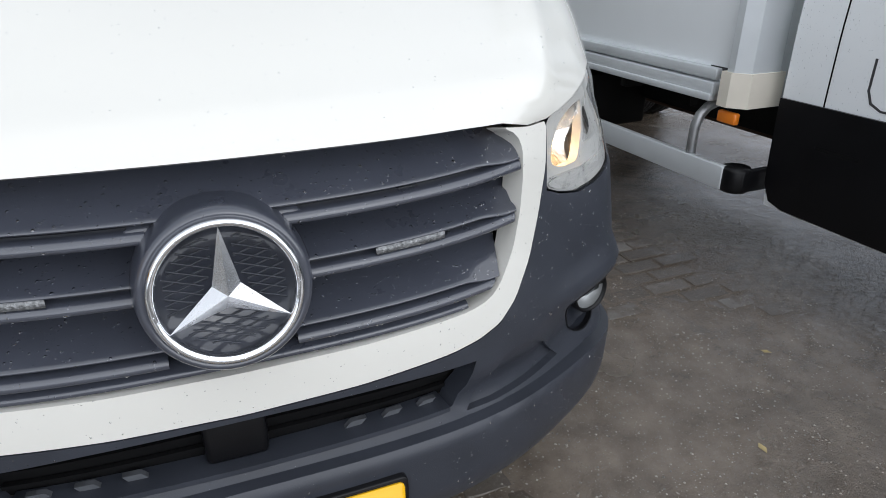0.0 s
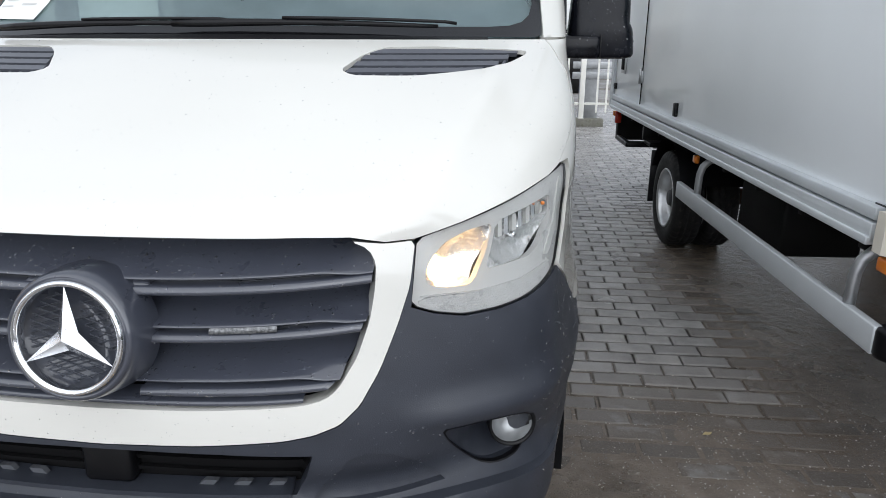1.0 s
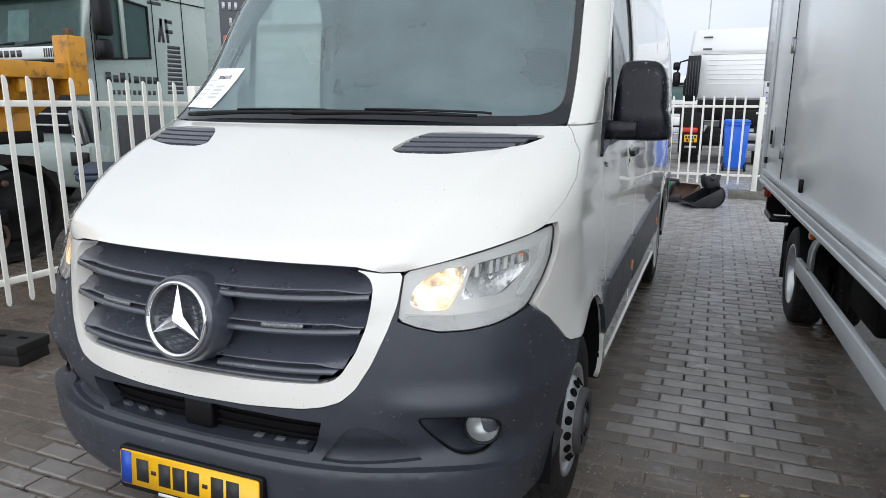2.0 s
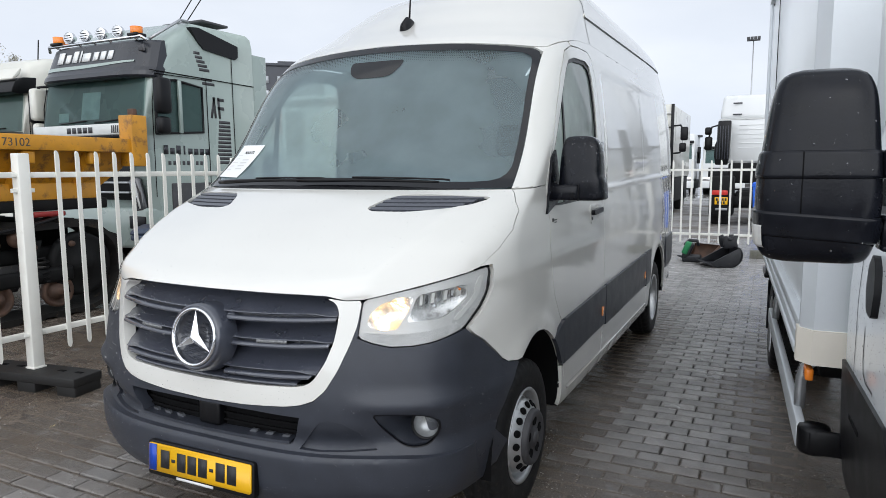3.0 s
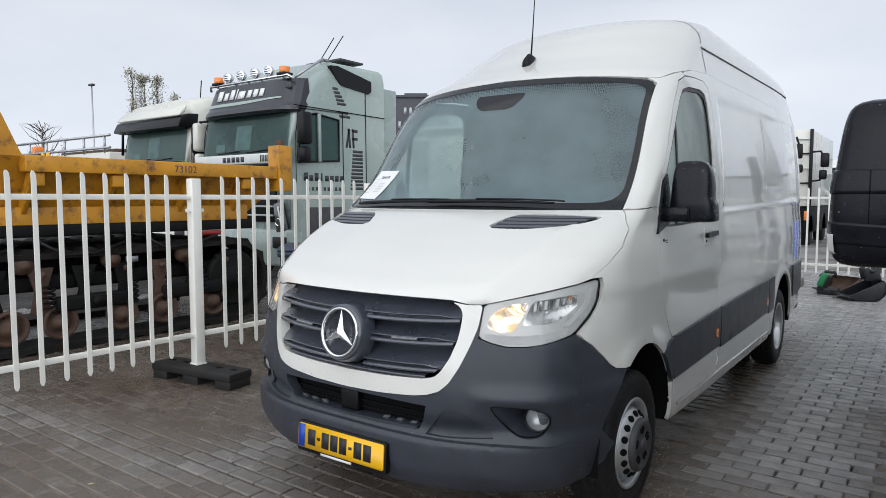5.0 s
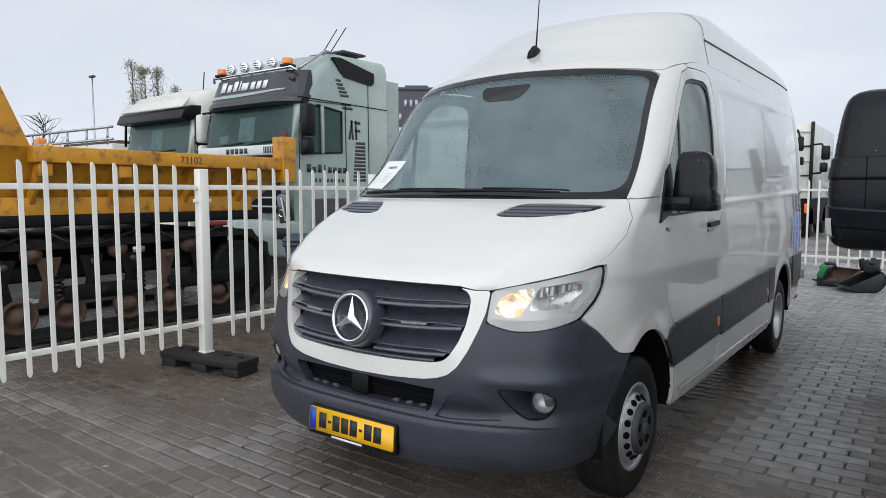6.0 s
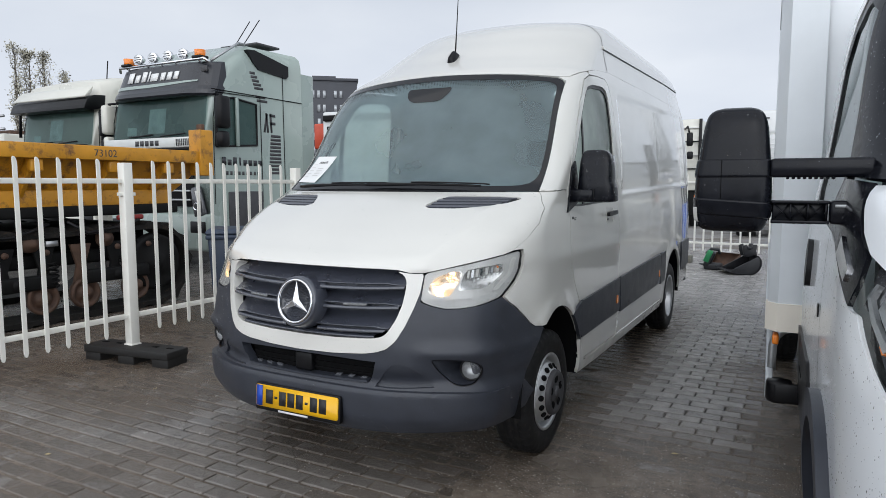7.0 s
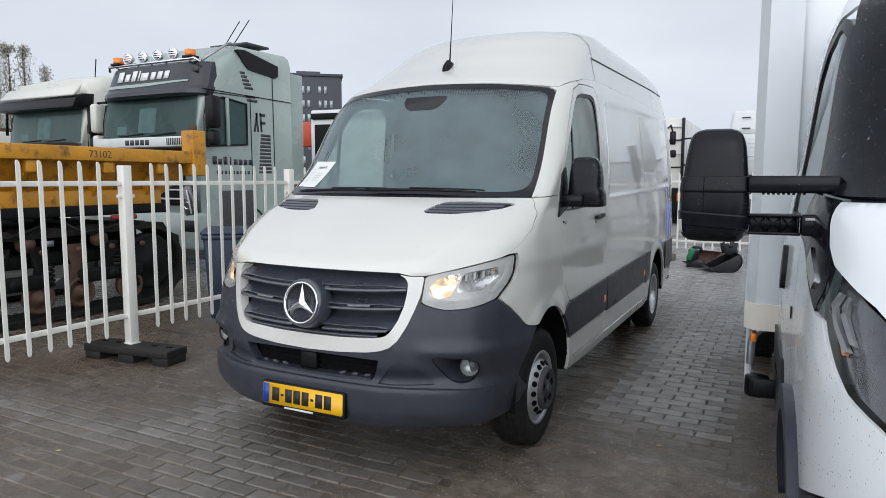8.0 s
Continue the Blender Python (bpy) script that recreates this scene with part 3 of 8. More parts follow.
# fading rows of printed dots under the top border
DV, DF = [], []
for row in range(7):
    for k in range(-70, 71):
        x = (k + 0.5 * (row % 2)) * 0.0115
        z = 2.196 - 0.0095 * row - 0.040 * (x / 0.8) ** 2
        r = 0.0042 * (1 - row / 8.5)
        c, nn = hull_n(*at_x(x, z), -0.001)
        e1 = Vector((1, 0, 0))
        e2 = nn.cross(e1)
        i0 = len(DV)
        DV += [tuple(c + r * (math.cos(t) * e1 + math.sin(t) * e2)) for t in (0, 1.047, 2.094, 3.142, 4.189, 5.236)]
        DF.append(tuple(range(i0, i0 + 6)))
tagged(part("printed_dots", (DV, DF), FRIT, van), kind="stuff")

# grille surround, headlight outlines, bumper outline
G_OUT = [(X_, 0, 1.124), (X_, 0.3, 1.126), (X_, 0.45, 1.124), (X_, 0.51, 1.117), (X_, 0.545, 1.10), (X_, 0.559, 1.07), (X_, 0.557, 1.02), (X_, 0.548, 0.96), (X_, 0.525, 0.89), (X_, 0.49, 0.83),
         (X_, 0.465, 0.808), (X_, 0.42, 0.797), (X_, 0.2, 0.786), (X_, 0, 0.783)]
S_OUT = [(X_, 0.63, 1.108), (X_, 0.622, 1.02), (X_, 0.60, 0.945), (X_, 0.568, 0.86), (X_, 0.53, 0.79), (X_, 0.49, 0.752), (X_, 0.44, 0.733), (X_, 0.38, 0.722), (X_, 0.2, 0.708), (X_, 0, 0.702)]
surround = [(k, a, z) for k, a, z in reversed(G_OUT) if a > 0.5 or z < 1.0] + [(X_, 0.575, 1.107)] + S_OUT
body_panel("grille_surround", ring(both(surround), 1), WHITE, van, thick=0.05, step=0.03, label="white painted grille surround")
HL = [(X_, 0.634, 1.109), (X_, 0.72, 1.131), (X_, 0.83, 1.161), (X_, 0.905, 1.183), (X_, 0.953, 1.200), (X_, 0.957, 1.17), (X_, 0.955, 1.12), (X_, 0.945, 1.05), (X_, 0.928, 0.99), (X_, 0.905, 0.975),
      (X_, 0.86, 0.958), (X_, 0.80, 0.947), (X_, 0.73, 0.945), (X_, 0.67, 0.96), (X_, 0.626, 0.979), (X_, 0.630, 1.04)]
hl = ring(HL, 1)
FOG = [(X_, 0.690, 0.705), (X_, 0.76, 0.705), (X_, 0.83, 0.700), (X_, 0.876, 0.686), (X_, 0.893, 0.655), (X_, 0.888, 0.605), (X_, 0.868, 0.578), (X_, 0.825, 0.570), (X_, 0.79, 0.576), (X_, 0.765, 0.593), (X_, 0.735, 0.628), (X_, 0.705, 0.67)]
fog = ring(FOG, 1)
INLET = both([(X_, 0, 0.69), (X_, 0.25, 0.69), (X_, 0.435, 0.685), (X_, 0.42, 0.63), (X_, 0.395, 0.578), (X_, 0.2, 0.568), (X_, 0, 0.566)])
TRI = [(X_, 0.425, 0.560), (X_, 0.47, 0.622), (X_, 0.505, 0.668), (X_, 0.54, 0.681), (X_, 0.59, 0.670), (X_, 0.635, 0.638), (X_, 0.675, 0.596), (X_, 0.702, 0.565), (X_, 0.60, 0.560), (X_, 0.5, 0.557)]
tri = ring(TRI)
edge = [(k, a, z - 0.003) for k, a, z in S_OUT]
arch_f = circ(1.03, 0.38, 0.47, 172, 122, 8)
bump_r = list(reversed(edge)) + [(X_, 0.625, 0.975), (X_, 0.67, 0.956), (X_, 0.73, 0.941), (X_, 0.80, 0.943), (X_, 0.86, 0.954), (X_, 0.905, 0.971), (X_, 0.93, 0.985), (X_, 0.945, 0.955), (X_, 0.958, 0.92), (X_, 0.972, 0.86),
                                 (X_, 0.98, 0.82), (X_, 0.987, 0.797), (Y_, 0.76, 0.787)] + list(reversed(arch_f)) + [(Y_, 0.565, 0.42), (Y_, 0.58, 0.355), (X_, 0.88, 0.345), (X_, 0.6, 0.335), (X_, 0.3, 0.33), (X_, 0, 0.33)]


def bumper_shape(u, z):
    """The step of the lower lip, the roll under it, and the shallow hollow along the middle."""
    hollow = -0.024 * math.exp(-((z - 0.590) / 0.040) ** 2)
    out = min(1.0, max(0.0, (abs(u) - 0.56) / 0.14))
    crest = 0.020 * math.exp(-((z - 0.735 + 0.03 * max(0, abs(u) - 0.9)) / 0.032) ** 2) * out
    pocket = -0.012 * math.exp(-((z - 0.64) / 0.05) ** 2) * out * min(1.0, max(0.0, (1.15 - abs(u)) / 0.15))
    f = min(1.0, max(0.0, (abs(u) - 1.02) / 0.26))
    g = 1 - min(1.0, max(0.0, (abs(u) - 0.90) / 0.16))
    flare = 0.030 * f * f * (3 - 2 * f) * math.exp(-((z - 0.66) / 0.22) ** 2)
    return hollow * (0.35 + 0.65 * g) + crest * (0.25 + 0.75 * g) + pocket * g + flare


def lip_shape(u, z):
    """The lower lip stands proud of the bumper and sinks into it towards the corners."""
    k = min(1.0, max(0.0, (1.16 - abs(u)) / 0.42))
    return 0.003 + 0.024 * k * k * (3 - 2 * k) * min(1.0, max(0.0, (z - 0.335) / 0.08)) - 0.010 * max(0.0, (z - 0.535) / 0.017) ** 2 * k


bumper = body_panel("bumper", ring(both(bump_r)), PLASTIC, van, [ring(INLET), fog, [(-u, v) for u, v in reversed(fog)], tri, [(-u, v) for u, v in reversed(tri)]], off=bumper_shape, thick=0.05, step=0.022, label="dark grey textured plastic bumper with raindrops")


def grown(lp, k):
    cu, cv = sum(p[0] for p in lp) / len(lp), sum(p[1] for p in lp) / len(lp)
    return [(cu + (u - cu) * k, cv + (v - cv) * k) for u, v in lp]


def fog_pocket(u, z):
    """A smooth hollow that is deepest round the lamp."""
    x = abs(hull(u, v_of(z)).x)
    return bumper_shape(u, z) - 0.003 - 0.100 * math.exp(-((x - 0.835) / (0.075 if x < 0.835 else 0.034)) ** 2 - ((z - 0.645) / 0.062) ** 2)


body_panel("bumper_lip", ring(both([(X_, 0, 0.552), (X_, 0.3, 0.552), (X_, 0.6, 0.550), (X_, 0.80, 0.546), (X_, 0.90, 0.542), (X_, 0.95, 0.537), (X_, 0.975, 0.53), (X_, 0.984, 0.45), (X_, 0.968, 0.385), (X_, 0.89, 0.358), (X_, 0.6, 0.348), (X_, 0.3, 0.343), (X_, 0, 0.343)])), PLASTIC, bumper, off=lip_shape, thick=0.035, step=0.017)
for s in (1, -1):
    body_panel("bumper_insert", grown(tri, 1.02), PLASTIC, bumper, off=lambda u, z: bumper_shape(u, z) - 0.004 - 0.014 * (1 - min(1.0, max(0.0, (z - 0.562) / 0.105))) ** 1.4, thick=0.0, step=0.02, side=s)
    body_panel("fog_lamp_bezel", grown(fog, 1.03), PLASTIC, bumper, off=fog_pocket, thick=0.0, step=0.014, side=s, label="dark grey fog lamp recess")
    body_panel("bezel_rim", grown(fog, 1.035), BLACK, bumper, [grown(fog, 0.990)], off=lambda u, z: bumper_shape(u, z) + 0.0015, thick=0.012, step=0.02, side=s)
    c, nn = hull_n(*at_x(0.833, 0.645), 0.0)
    c, nn = Vector((0.838 * s, 0.278, 0.650)), Vector((nn.x * s, nn.y, nn.z))
    face = Vector((nn.x * 0.35, nn.y, 0.05)).normalized()
    q = Matrix.Translation(c) @ (-face).to_track_quat("Y", "Z").to_matrix().to_4x4()
    lamp = part("fog_lamp", lathe([(0.05, 0.04), (0.056, 0.03), (0.056, 0.0), (0.051, -0.006), (0.047, 0.004)], 28), BLACK, van, "round clear fog lamp", q)
    part("reflector", lathe([(0.047, 0.004), (0.04, 0.022), (0.024, 0.034), (0.0, 0.037)], 28), STEEL, lamp)
    part("lens", lathe([(0.0, -0.010), (0.02, -0.009), (0.038, -0.004), (0.049, 0.004)], 28), LENS, lamp).visible_shadow = False

# lower inlet
inlet = body_panel("lower_inlet", grown(ring(INLET), 1.02), DARK, van, off=-0.075, thick=0.0, step=0.06, label="black lower air inlet with ribs")
for zz in (0.60, 0.628, 0.656):
    body_panel("inlet_rib", ring(both([(X_, 0, zz), (X_, 0.40 + (zz - 0.60) * 0.3, zz), (X_, 0.40 + (zz - 0.60) * 0.3, zz + 0.008), (X_, 0, zz + 0.008)])), DARK, inlet, off=-0.06, thick=0.01, step=0.08)
body_panel("inlet_shelf", ring(both([(X_, 0, 0.568), (X_, 0.385, 0.576), (X_, 0.385, 0.586), (X_, 0, 0.579)])), PLASTIC, inlet, off=-0.012, thick=0.06, step=0.06)
INLETBAR = mat("mid_grey_plastic", (0.085, 0.09, 0.10), 0.35, var=0.1)
for xx in (-0.35, -0.275, -0.20, 0.17, 0.245, 0.32):
    sg_ = 1 if xx > 0 else -1
    body_panel("inlet_rib", ring([(X_, xx, 0.577), (X_, xx + 0.034, 0.577), (X_, xx + 0.034 + 0.016 * sg_, 0.594), (X_, xx + 0.004 + 0.016 * sg_, 0.594)]), INLETBAR, inlet, off=-0.045, thick=0.012, step=0.03)
for zz in (0.5695, 0.5735, 0.5775):
    body_panel("inlet_line", ring(both([(X_, 0, zz), (X_, 0.37, zz + 0.004), (X_, 0.37, zz + 0.0055), (X_, 0, zz + 0.0015)])), INLETBAR, inlet, off=-0.013, thick=0.006, step=0.06)
part("tow_cover", box(0.11, 0.05, 0.10, -0.02, 0.095, 0.58, 0.012), BLACK, inlet)

# grille: three vanes, each with a slot and a thin bright lip below it
GW_Z = [0.786, 0.81, 0.83, 0.89, 0.96, 1.02, 1.07, 1.10, 1.12]
GW_X = [0.40, 0.462, 0.486, 0.522, 0.545, 0.554, 0.556, 0.543, 0.50]


def half_width(z):
    return float(np.interp(z, GW_Z, GW_X)) - 0.003


def vane(profile, x0, x1, pinch=None):
    """Sweeps (height, depth behind the body) between two x, or out to the surround where x1 is None."""
    V, F = [], []
    cols = 40
    for i in range(cols + 1):
        for z, d in profile:
            w = half_width(z) if x1 is None else x1
            f = i / cols
            x = x0 + (w - x0) * f
            g = min(1.0, max(0.0, (f - 0.80) / 0.17)) if x1 is None else 0.0
            zz = z + 0.016 * (x / 0.55) ** 2
            if pinch and z <= pinch[0] + 0.012:
                zz -= pinch[1] * g * g * (3 - 2 * g)
            p, nn = hull_n(*at_x(x, zz), 0.0)
            V.append((p.x, p.y + d, zz))
    k = len(profile)
    F = [(i * k + j, (i + 1) * k + j, (i + 1) * k + j + 1, i * k + j + 1) for i in range(cols) for j in range(k - 1)]
    return V, F


STROBE = mat("clear_strobe_lens", (0.20, 0.205, 0.21), 0.15, 0.3, var=0.5, scale=160, bump=0.8, bscale=200)
grille = body_panel("grille", grown(ring(both(G_OUT)), 1.0), DARK, van, off=-0.11, thick=0.0, step=0.06, label="dark plastic grille with three horizontal vanes, wet")
BANDS = [(1.118, 1.046, 1.034, 1.018), (1.006, 0.952, 0.940, 0.925), (0.912, 0.842, 0.830, 0.815)]
for zt, zb, l1, l0 in BANDS:
    h = zt - zb
    vp = [(zt, 0.086), (zt - 0.18 * h, 0.084), (zt - 0.36 * h, 0.075), (zt - 0.52 * h, 0.061), (zt - 0.68 * h, 0.042), (zt - 0.80 * h, 0.027), (zb + 0.007, 0.012), (zb + 0.004, 0.006), (zb + 0.002, 0.004), (zb, 0.006), (zb - 0.001, 0.034), (l1 + 0.001, 0.036)]
    lp = [(l1, 0.042), (l1, 0.006), (l1 - 0.003, 0.001), (l0 + 0.004, -0.002), (l0, 0.001), (l0 - 0.002, 0.01), (l0 - 0.002, 0.095)]
    for s in (1, -1):
        a = vane(vp, 0.0 if zt > 1.1 else 0.06, None, (zb, (zb - l1) * 0.9))
        b = vane(lp, 0.10, None)
        if s < 0:
            a, b = [([(-x, y, z) for x, y, z in gm[0]], [f[::-1] for f in gm[1]]) for gm in (a, b)]
        part("vane", a, GRILLE, grille)
        part("vane_lip", b, GRILLE, grille)
body_panel("badge_mount", ring([(X_, -0.080, 1.094), (X_, 0.080, 1.094), (X_, 0.098, 1.075), (X_, 0.135, 1.03), (X_, -0.135, 1.03), (X_, -0.098, 1.075)]), GRILLE, grille, off=lambda u, z: -0.010 - 0.066 * min(1, max(0, (z - 1.035) / 0.058)) ** 1.3, thick=0.03, step=0.015)
bot = vane([(0.806, 0.06), (0.800, 0.012), (0.792, 0.006), (0.786, 0.02)], -0.42, 0.42)
part("grille_sill", bot, GRILLE, grille)
for s in (1, -1):
    led = vane([(0.9525, 0.012), (0.9525, 0.004), (0.9415, 0.002), (0.9415, 0.012)], 0.245, 0.375)
    if s < 0:
        led = ([(-x, y, z) for x, y, z in led[0]], [f[::-1] for f in led[1]])
    part("strobe_lamp", led, STROBE, grille, "small clear strobe lamp strip")

# badge: dark housing, chrome ring, three pointed star over a mesh
bq = Matrix.Translation((0, 0.0, 0.953)) @ pose(0, 0, 0, -9, 0, 0)
badge = part("badge", lathe([(0.136, 0.085), (0.134, 0.05), (0.130, 0.025), (0.1255, 0.006), (0.121, -0.001), (0.116, -0.002), (0.109, 0.004), (0.107, 0.03), (0.0, 0.032)], 56), GRILLE, van, "round dark badge housing with chrome ring and star", bq)
part("badge_ring", lathe([(0.1115, 0.002), (0.111, -0.007), (0.1075, -0.010), (0.102, -0.009), (0.0985, -0.003), (0.0985, 0.012)], 64), CHROME, badge)
sv, sf = [(0, -0.020, 0), (0, 0.004, 0)], []
for k in range(3):
    a, b = radians(90 + 120 * k), radians(150 + 120 * k)
    sv += [(0.101 * math.cos(a), -0.003, 0.101 * math.sin(a)), (0.0235 * math.cos(b), 0.000, 0.0235 * math.sin(b))]
for k in range(3):
    t, r, l_ = 2 + 2 * k, 3 + 2 * k, 3 + 2 * ((k + 2) % 3)
    sf += [(0, l_, t), (0, t, r)]
part("star", (sv, sf, False), mat("satin_chrome", (0.80, 0.81, 0.83), 0.26, 1.0, var=0.05, rvar=0.08), badge)
gv, gf = [], []
for i in range(-6, 7):
    for sl in (1, -1):
        o = i * 0.0145
        seg = []
        for t in np.linspace(-0.095, 0.095, 25):
            x, z = t, o + sl * 0.32 * t
            if math.hypot(x, z) < 0.092:
                ang = (math.degrees(math.atan2(z, x)) - 90) % 120
                if min(ang, 120 - ang) > 11 and math.hypot(x, z) > 0.03:
                    seg.append((x, 0.018 + 0.001 * sl, z))
                    continue
            if len(seg) > 1:
                gm = tube(seg, 0.0016, 4, False)
                gv, gf = joined((gv, gf), gm)
            seg = []
part("badge_mesh", (gv, gf), PLASTIC, badge)

# number plate
def soft_box(w, h, r):
    return [(sx * (w / 2 - r) + r * math.cos(radians(a)), sz * (h / 2 - r) + r * math.sin(radians(a))) for sx, sz, a0 in ((1, 1, 0), (-1, 1, 90), (-1, -1, 180), (1, -1, 270)) for a in (a0, a0 + 30, a0 + 60, a0 + 90)]


pq = Matrix.Translation((0, -0.016, 0.443)) @ pose(0, 0, 0, -4, 0, 0.8)
plate = part("number_plate", prism(soft_box(0.524, 0.112, 0.010), 0.006), YELLOW, van, "yellow number plate in a black holder", pq)
part("plate_holder", prism([(x, z - 0.006) for x, z in soft_box(0.544, 0.140, 0.012)], 0.03, 0.003), BLACK, plate, m=pose(0, 0.0062, 0))
part("plate_strip", prism([(-0.258, -0.053), (-0.218, -0.053), (-0.218, 0.053), (-0.258, 0.053)], 0.002), BLUE, plate, m=pose(0, -0.002, 0))
for k, w in enumerate((0.046, 0.018, 0.044, 0.044, 0.044, 0.018, 0.044, 0.044)):
    x0 = (-0.195, -0.137, -0.107, -0.052, 0.003, 0.06, 0.092, 0.148)[k]
    part("plate_bar", box(w, 0.002, 0.012 if w < 0.03 else 0.072, x0 + w / 2, -0.001, -0.006 if w < 0.03 else -0.036), INK, plate)
part("holder_bar", box(0.19, 0.002, 0.010, -0.02, 0.004, -0.073), PAPER, plate)

def shell_ball(r):
    return lathe([(r * math.sin(a), -r * math.cos(a)) for a in np.linspace(0, math.pi, 7)], 12)


# headlights: bright housing, a lit bowl, a faceted bowl, a ribbed lower step and a light blade
LAMPIN = mat("headlamp_inner_silver", (0.50, 0.50, 0.49), 0.30, 0.15, var=0.06)
BOWL = mat("faceted_reflector", (0.90, 0.90, 0.89), 0.22, 0.9, var=0.05, scale=30, bump=0.8, bscale=45)
BOWL_L = [(X_, 0.650, 1.017), (X_, 0.660, 1.062), (X_, 0.688, 1.095), (X_, 0.736, 1.112), (X_, 0.786, 1.118), (X_, 0.774, 1.066), (X_, 0.747, 1.003), (X_, 0.694, 1.003)]
BOWL_R = [(X_, 0.793, 1.119), (X_, 0.836, 1.131), (X_, 0.915, 1.146), (X_, 0.921, 1.090), (X_, 0.895, 1.054), (X_, 0.872, 1.036), (X_, 0.772, 1.028), (X_, 0.784, 1.070)]
bowl_l, bowl_r = ring(BOWL_L, 2), ring(BOWL_R, 1)


def dish(lp, depth):
    """A hollow that is deepest in the middle of an outline."""
    us, vs = [p[0] for p in lp], [p[1] for p in lp]
    cu, cv, hu, hv = (min(us) + max(us)) / 2, (min(vs) + max(vs)) / 2, (max(us) - min(us)) / 2, (max(vs) - min(vs)) / 2
    return lambda u, z: -0.014 - depth * max(0.0, 1 - ((abs(u) - cu) / hu) ** 2 - 0.6 * ((v_of(z) - cv) / hv) ** 2)


BOWLR = mat("pale_lamp_reflector", (0.66, 0.66, 0.65), 0.22, 0.75, var=0.08, scale=40, bump=0.9, bscale=50)
for s in (1, -1):
    house = body_panel("headlight", grown(hl, 0.995), LAMPIN, van, off=-0.085, thick=0.0, step=0.05, side=s, label="clear headlight with the dipped beam lit")
    body_panel("headlight_frame", hl, LAMPIN, house, [bowl_l, bowl_r], off=-0.010, thick=0.02, step=0.03, side=s, label="pale grey lamp mask")
    lens = body_panel("headlight_lens", hl, LENS, house, off=-0.001, thick=0.0, step=0.05, side=s)
    lens.visible_shadow = False
    body_panel("headlight_seal", grown(hl, 1.005), BLACK, house, [grown(hl, 0.997)], off=-0.004, thick=0.02, step=0.04, side=s)
    body_panel("lamp_step", ring([(X_, 0.634, 0.982), (X_, 0.67, 0.965), (X_, 0.73, 0.950), (X_, 0.80, 0.952), (X_, 0.86, 0.963), (X_, 0.905, 0.980), (X_, 0.926, 0.998), (X_, 0.905, 1.010), (X_, 0.83, 0.992), (X_, 0.73, 0.986), (X_, 0.66, 0.990)], 1), RIBBED, house, off=-0.006, thick=0.01, step=0.03, side=s)
    for k in range(6):
        z0 = 0.958 + k * 0.0056
        body_panel("lamp_rib", ring([(X_, 0.685 - 0.008 * k, z0 + 0.006), (X_, 0.76, z0), (X_, 0.865 + 0.007 * k, z0 + 0.012), (X_, 0.865 + 0.007 * k, z0 + 0.0140), (X_, 0.76, z0 + 0.0020), (X_, 0.685 - 0.008 * k, z0 + 0.0080)]), RIBBED, house, off=-0.0045, thick=0.006, step=0.06, side=s)
    for lp, depth, lit, bx, bz in ((bowl_l, 0.055, True, 0.712, 1.045), (bowl_r, 0.045, False, 0.852, 1.085)):
        body_panel("reflector", grown(lp, 1.06), BOWL if lit else BOWLR, house, off=dish(lp, depth), thick=0.0, step=0.012, side=s)
        c, nn = hull_n(*at_x(bx, bz), -0.034)
        c, nn = Vector((c.x * s, c.y, c.z)), Vector((nn.x * s * 0.55, nn.y, 0.04)).normalized()
        q = Matrix.Translation(c) @ (-nn).to_track_quat("Y", "Z").to_matrix().to_4x4()
        part("bulb", lathe([(0.0, 0.0), (0.006, 0.002), (0.0085, 0.008), (0.0085, 0.03), (0.0, 0.032)], 12), BULB if lit else CHROME, house, "", q)
        if lit:
            ld = bpy.data.lights.new("dipped_beam", "POINT")
            ld.energy, ld.color, ld.shadow_soft_size = 0.20, (1.0, 0.54, 0.17), 0.010
            lo = new("dipped_beam", ld)
            lo.matrix_basis = q @ pose(0, -0.004, -0.014)
    for k in range(7):
        x = 0.805 + 0.016 * k
        body_panel("facet", ring([(X_, x, 1.088 + 0.003 * k), (X_, x + 0.008, 1.089 + 0.003 * k), (X_, x + 0.008, 1.120 + 0.003 * k), (X_, x, 1.119 + 0.003 * k)]), CHROME if k % 2 else LAMPGREY, house, off=-0.020 - 0.004 * (k % 2), thick=0.01, step=0.03, side=s)
    part("indicator_bulb", moved(shell_ball(0.005), Matrix.Translation((lambda p: (p.x * s, p.y, p.z))(hull_n(*at_x(0.902, 1.128), -0.012)[0]))), AMBER, house)
    body_panel("side_lamp_strip", ring([(X_, 0.915, 1.02), (X_, 0.940, 1.09), (X_, 0.948, 1.17), (X_, 0.938, 1.17), (X_, 0.930, 1.09), (X_, 0.900, 1.025)], 1), LAMPGREY, house, off=-0.007, thick=0.01, step=0.03, side=s)

# wings, pillars, doors, sides, roof
DOOR = [(Y_, 1.30, 1.335), (Y_, 1.288, 1.25), (Y_, 1.292, 1.16), (Y_, 1.315, 1.05), (Y_, 1.36, 0.948), (Y_, 1.43, 0.86), (Y_, 1.49, 0.80), (Y_, 1.505, 0.70), (Y_, 1.53, 0.56), (Y_, 1.60, 0.42), (Y_, 2.44, 0.41), (Y_, 2.445, 1.2), (Y_, 2.445, 1.75), (Y_, 2.43, 2.0), (Y_, 2.41, 2.15), (Y_, 2.37, 2.24), (Y_, 2.31, 2.275),
        (Y_, 2.1, 2.268), (Y_, 1.90, 2.248), (Y_, 1.78, 2.205), (Y_, 1.62, 2.05), (Y_, 1.50, 1.89), (Y_, 1.34, 1.64), (Y_, 1.27, 1.50)]
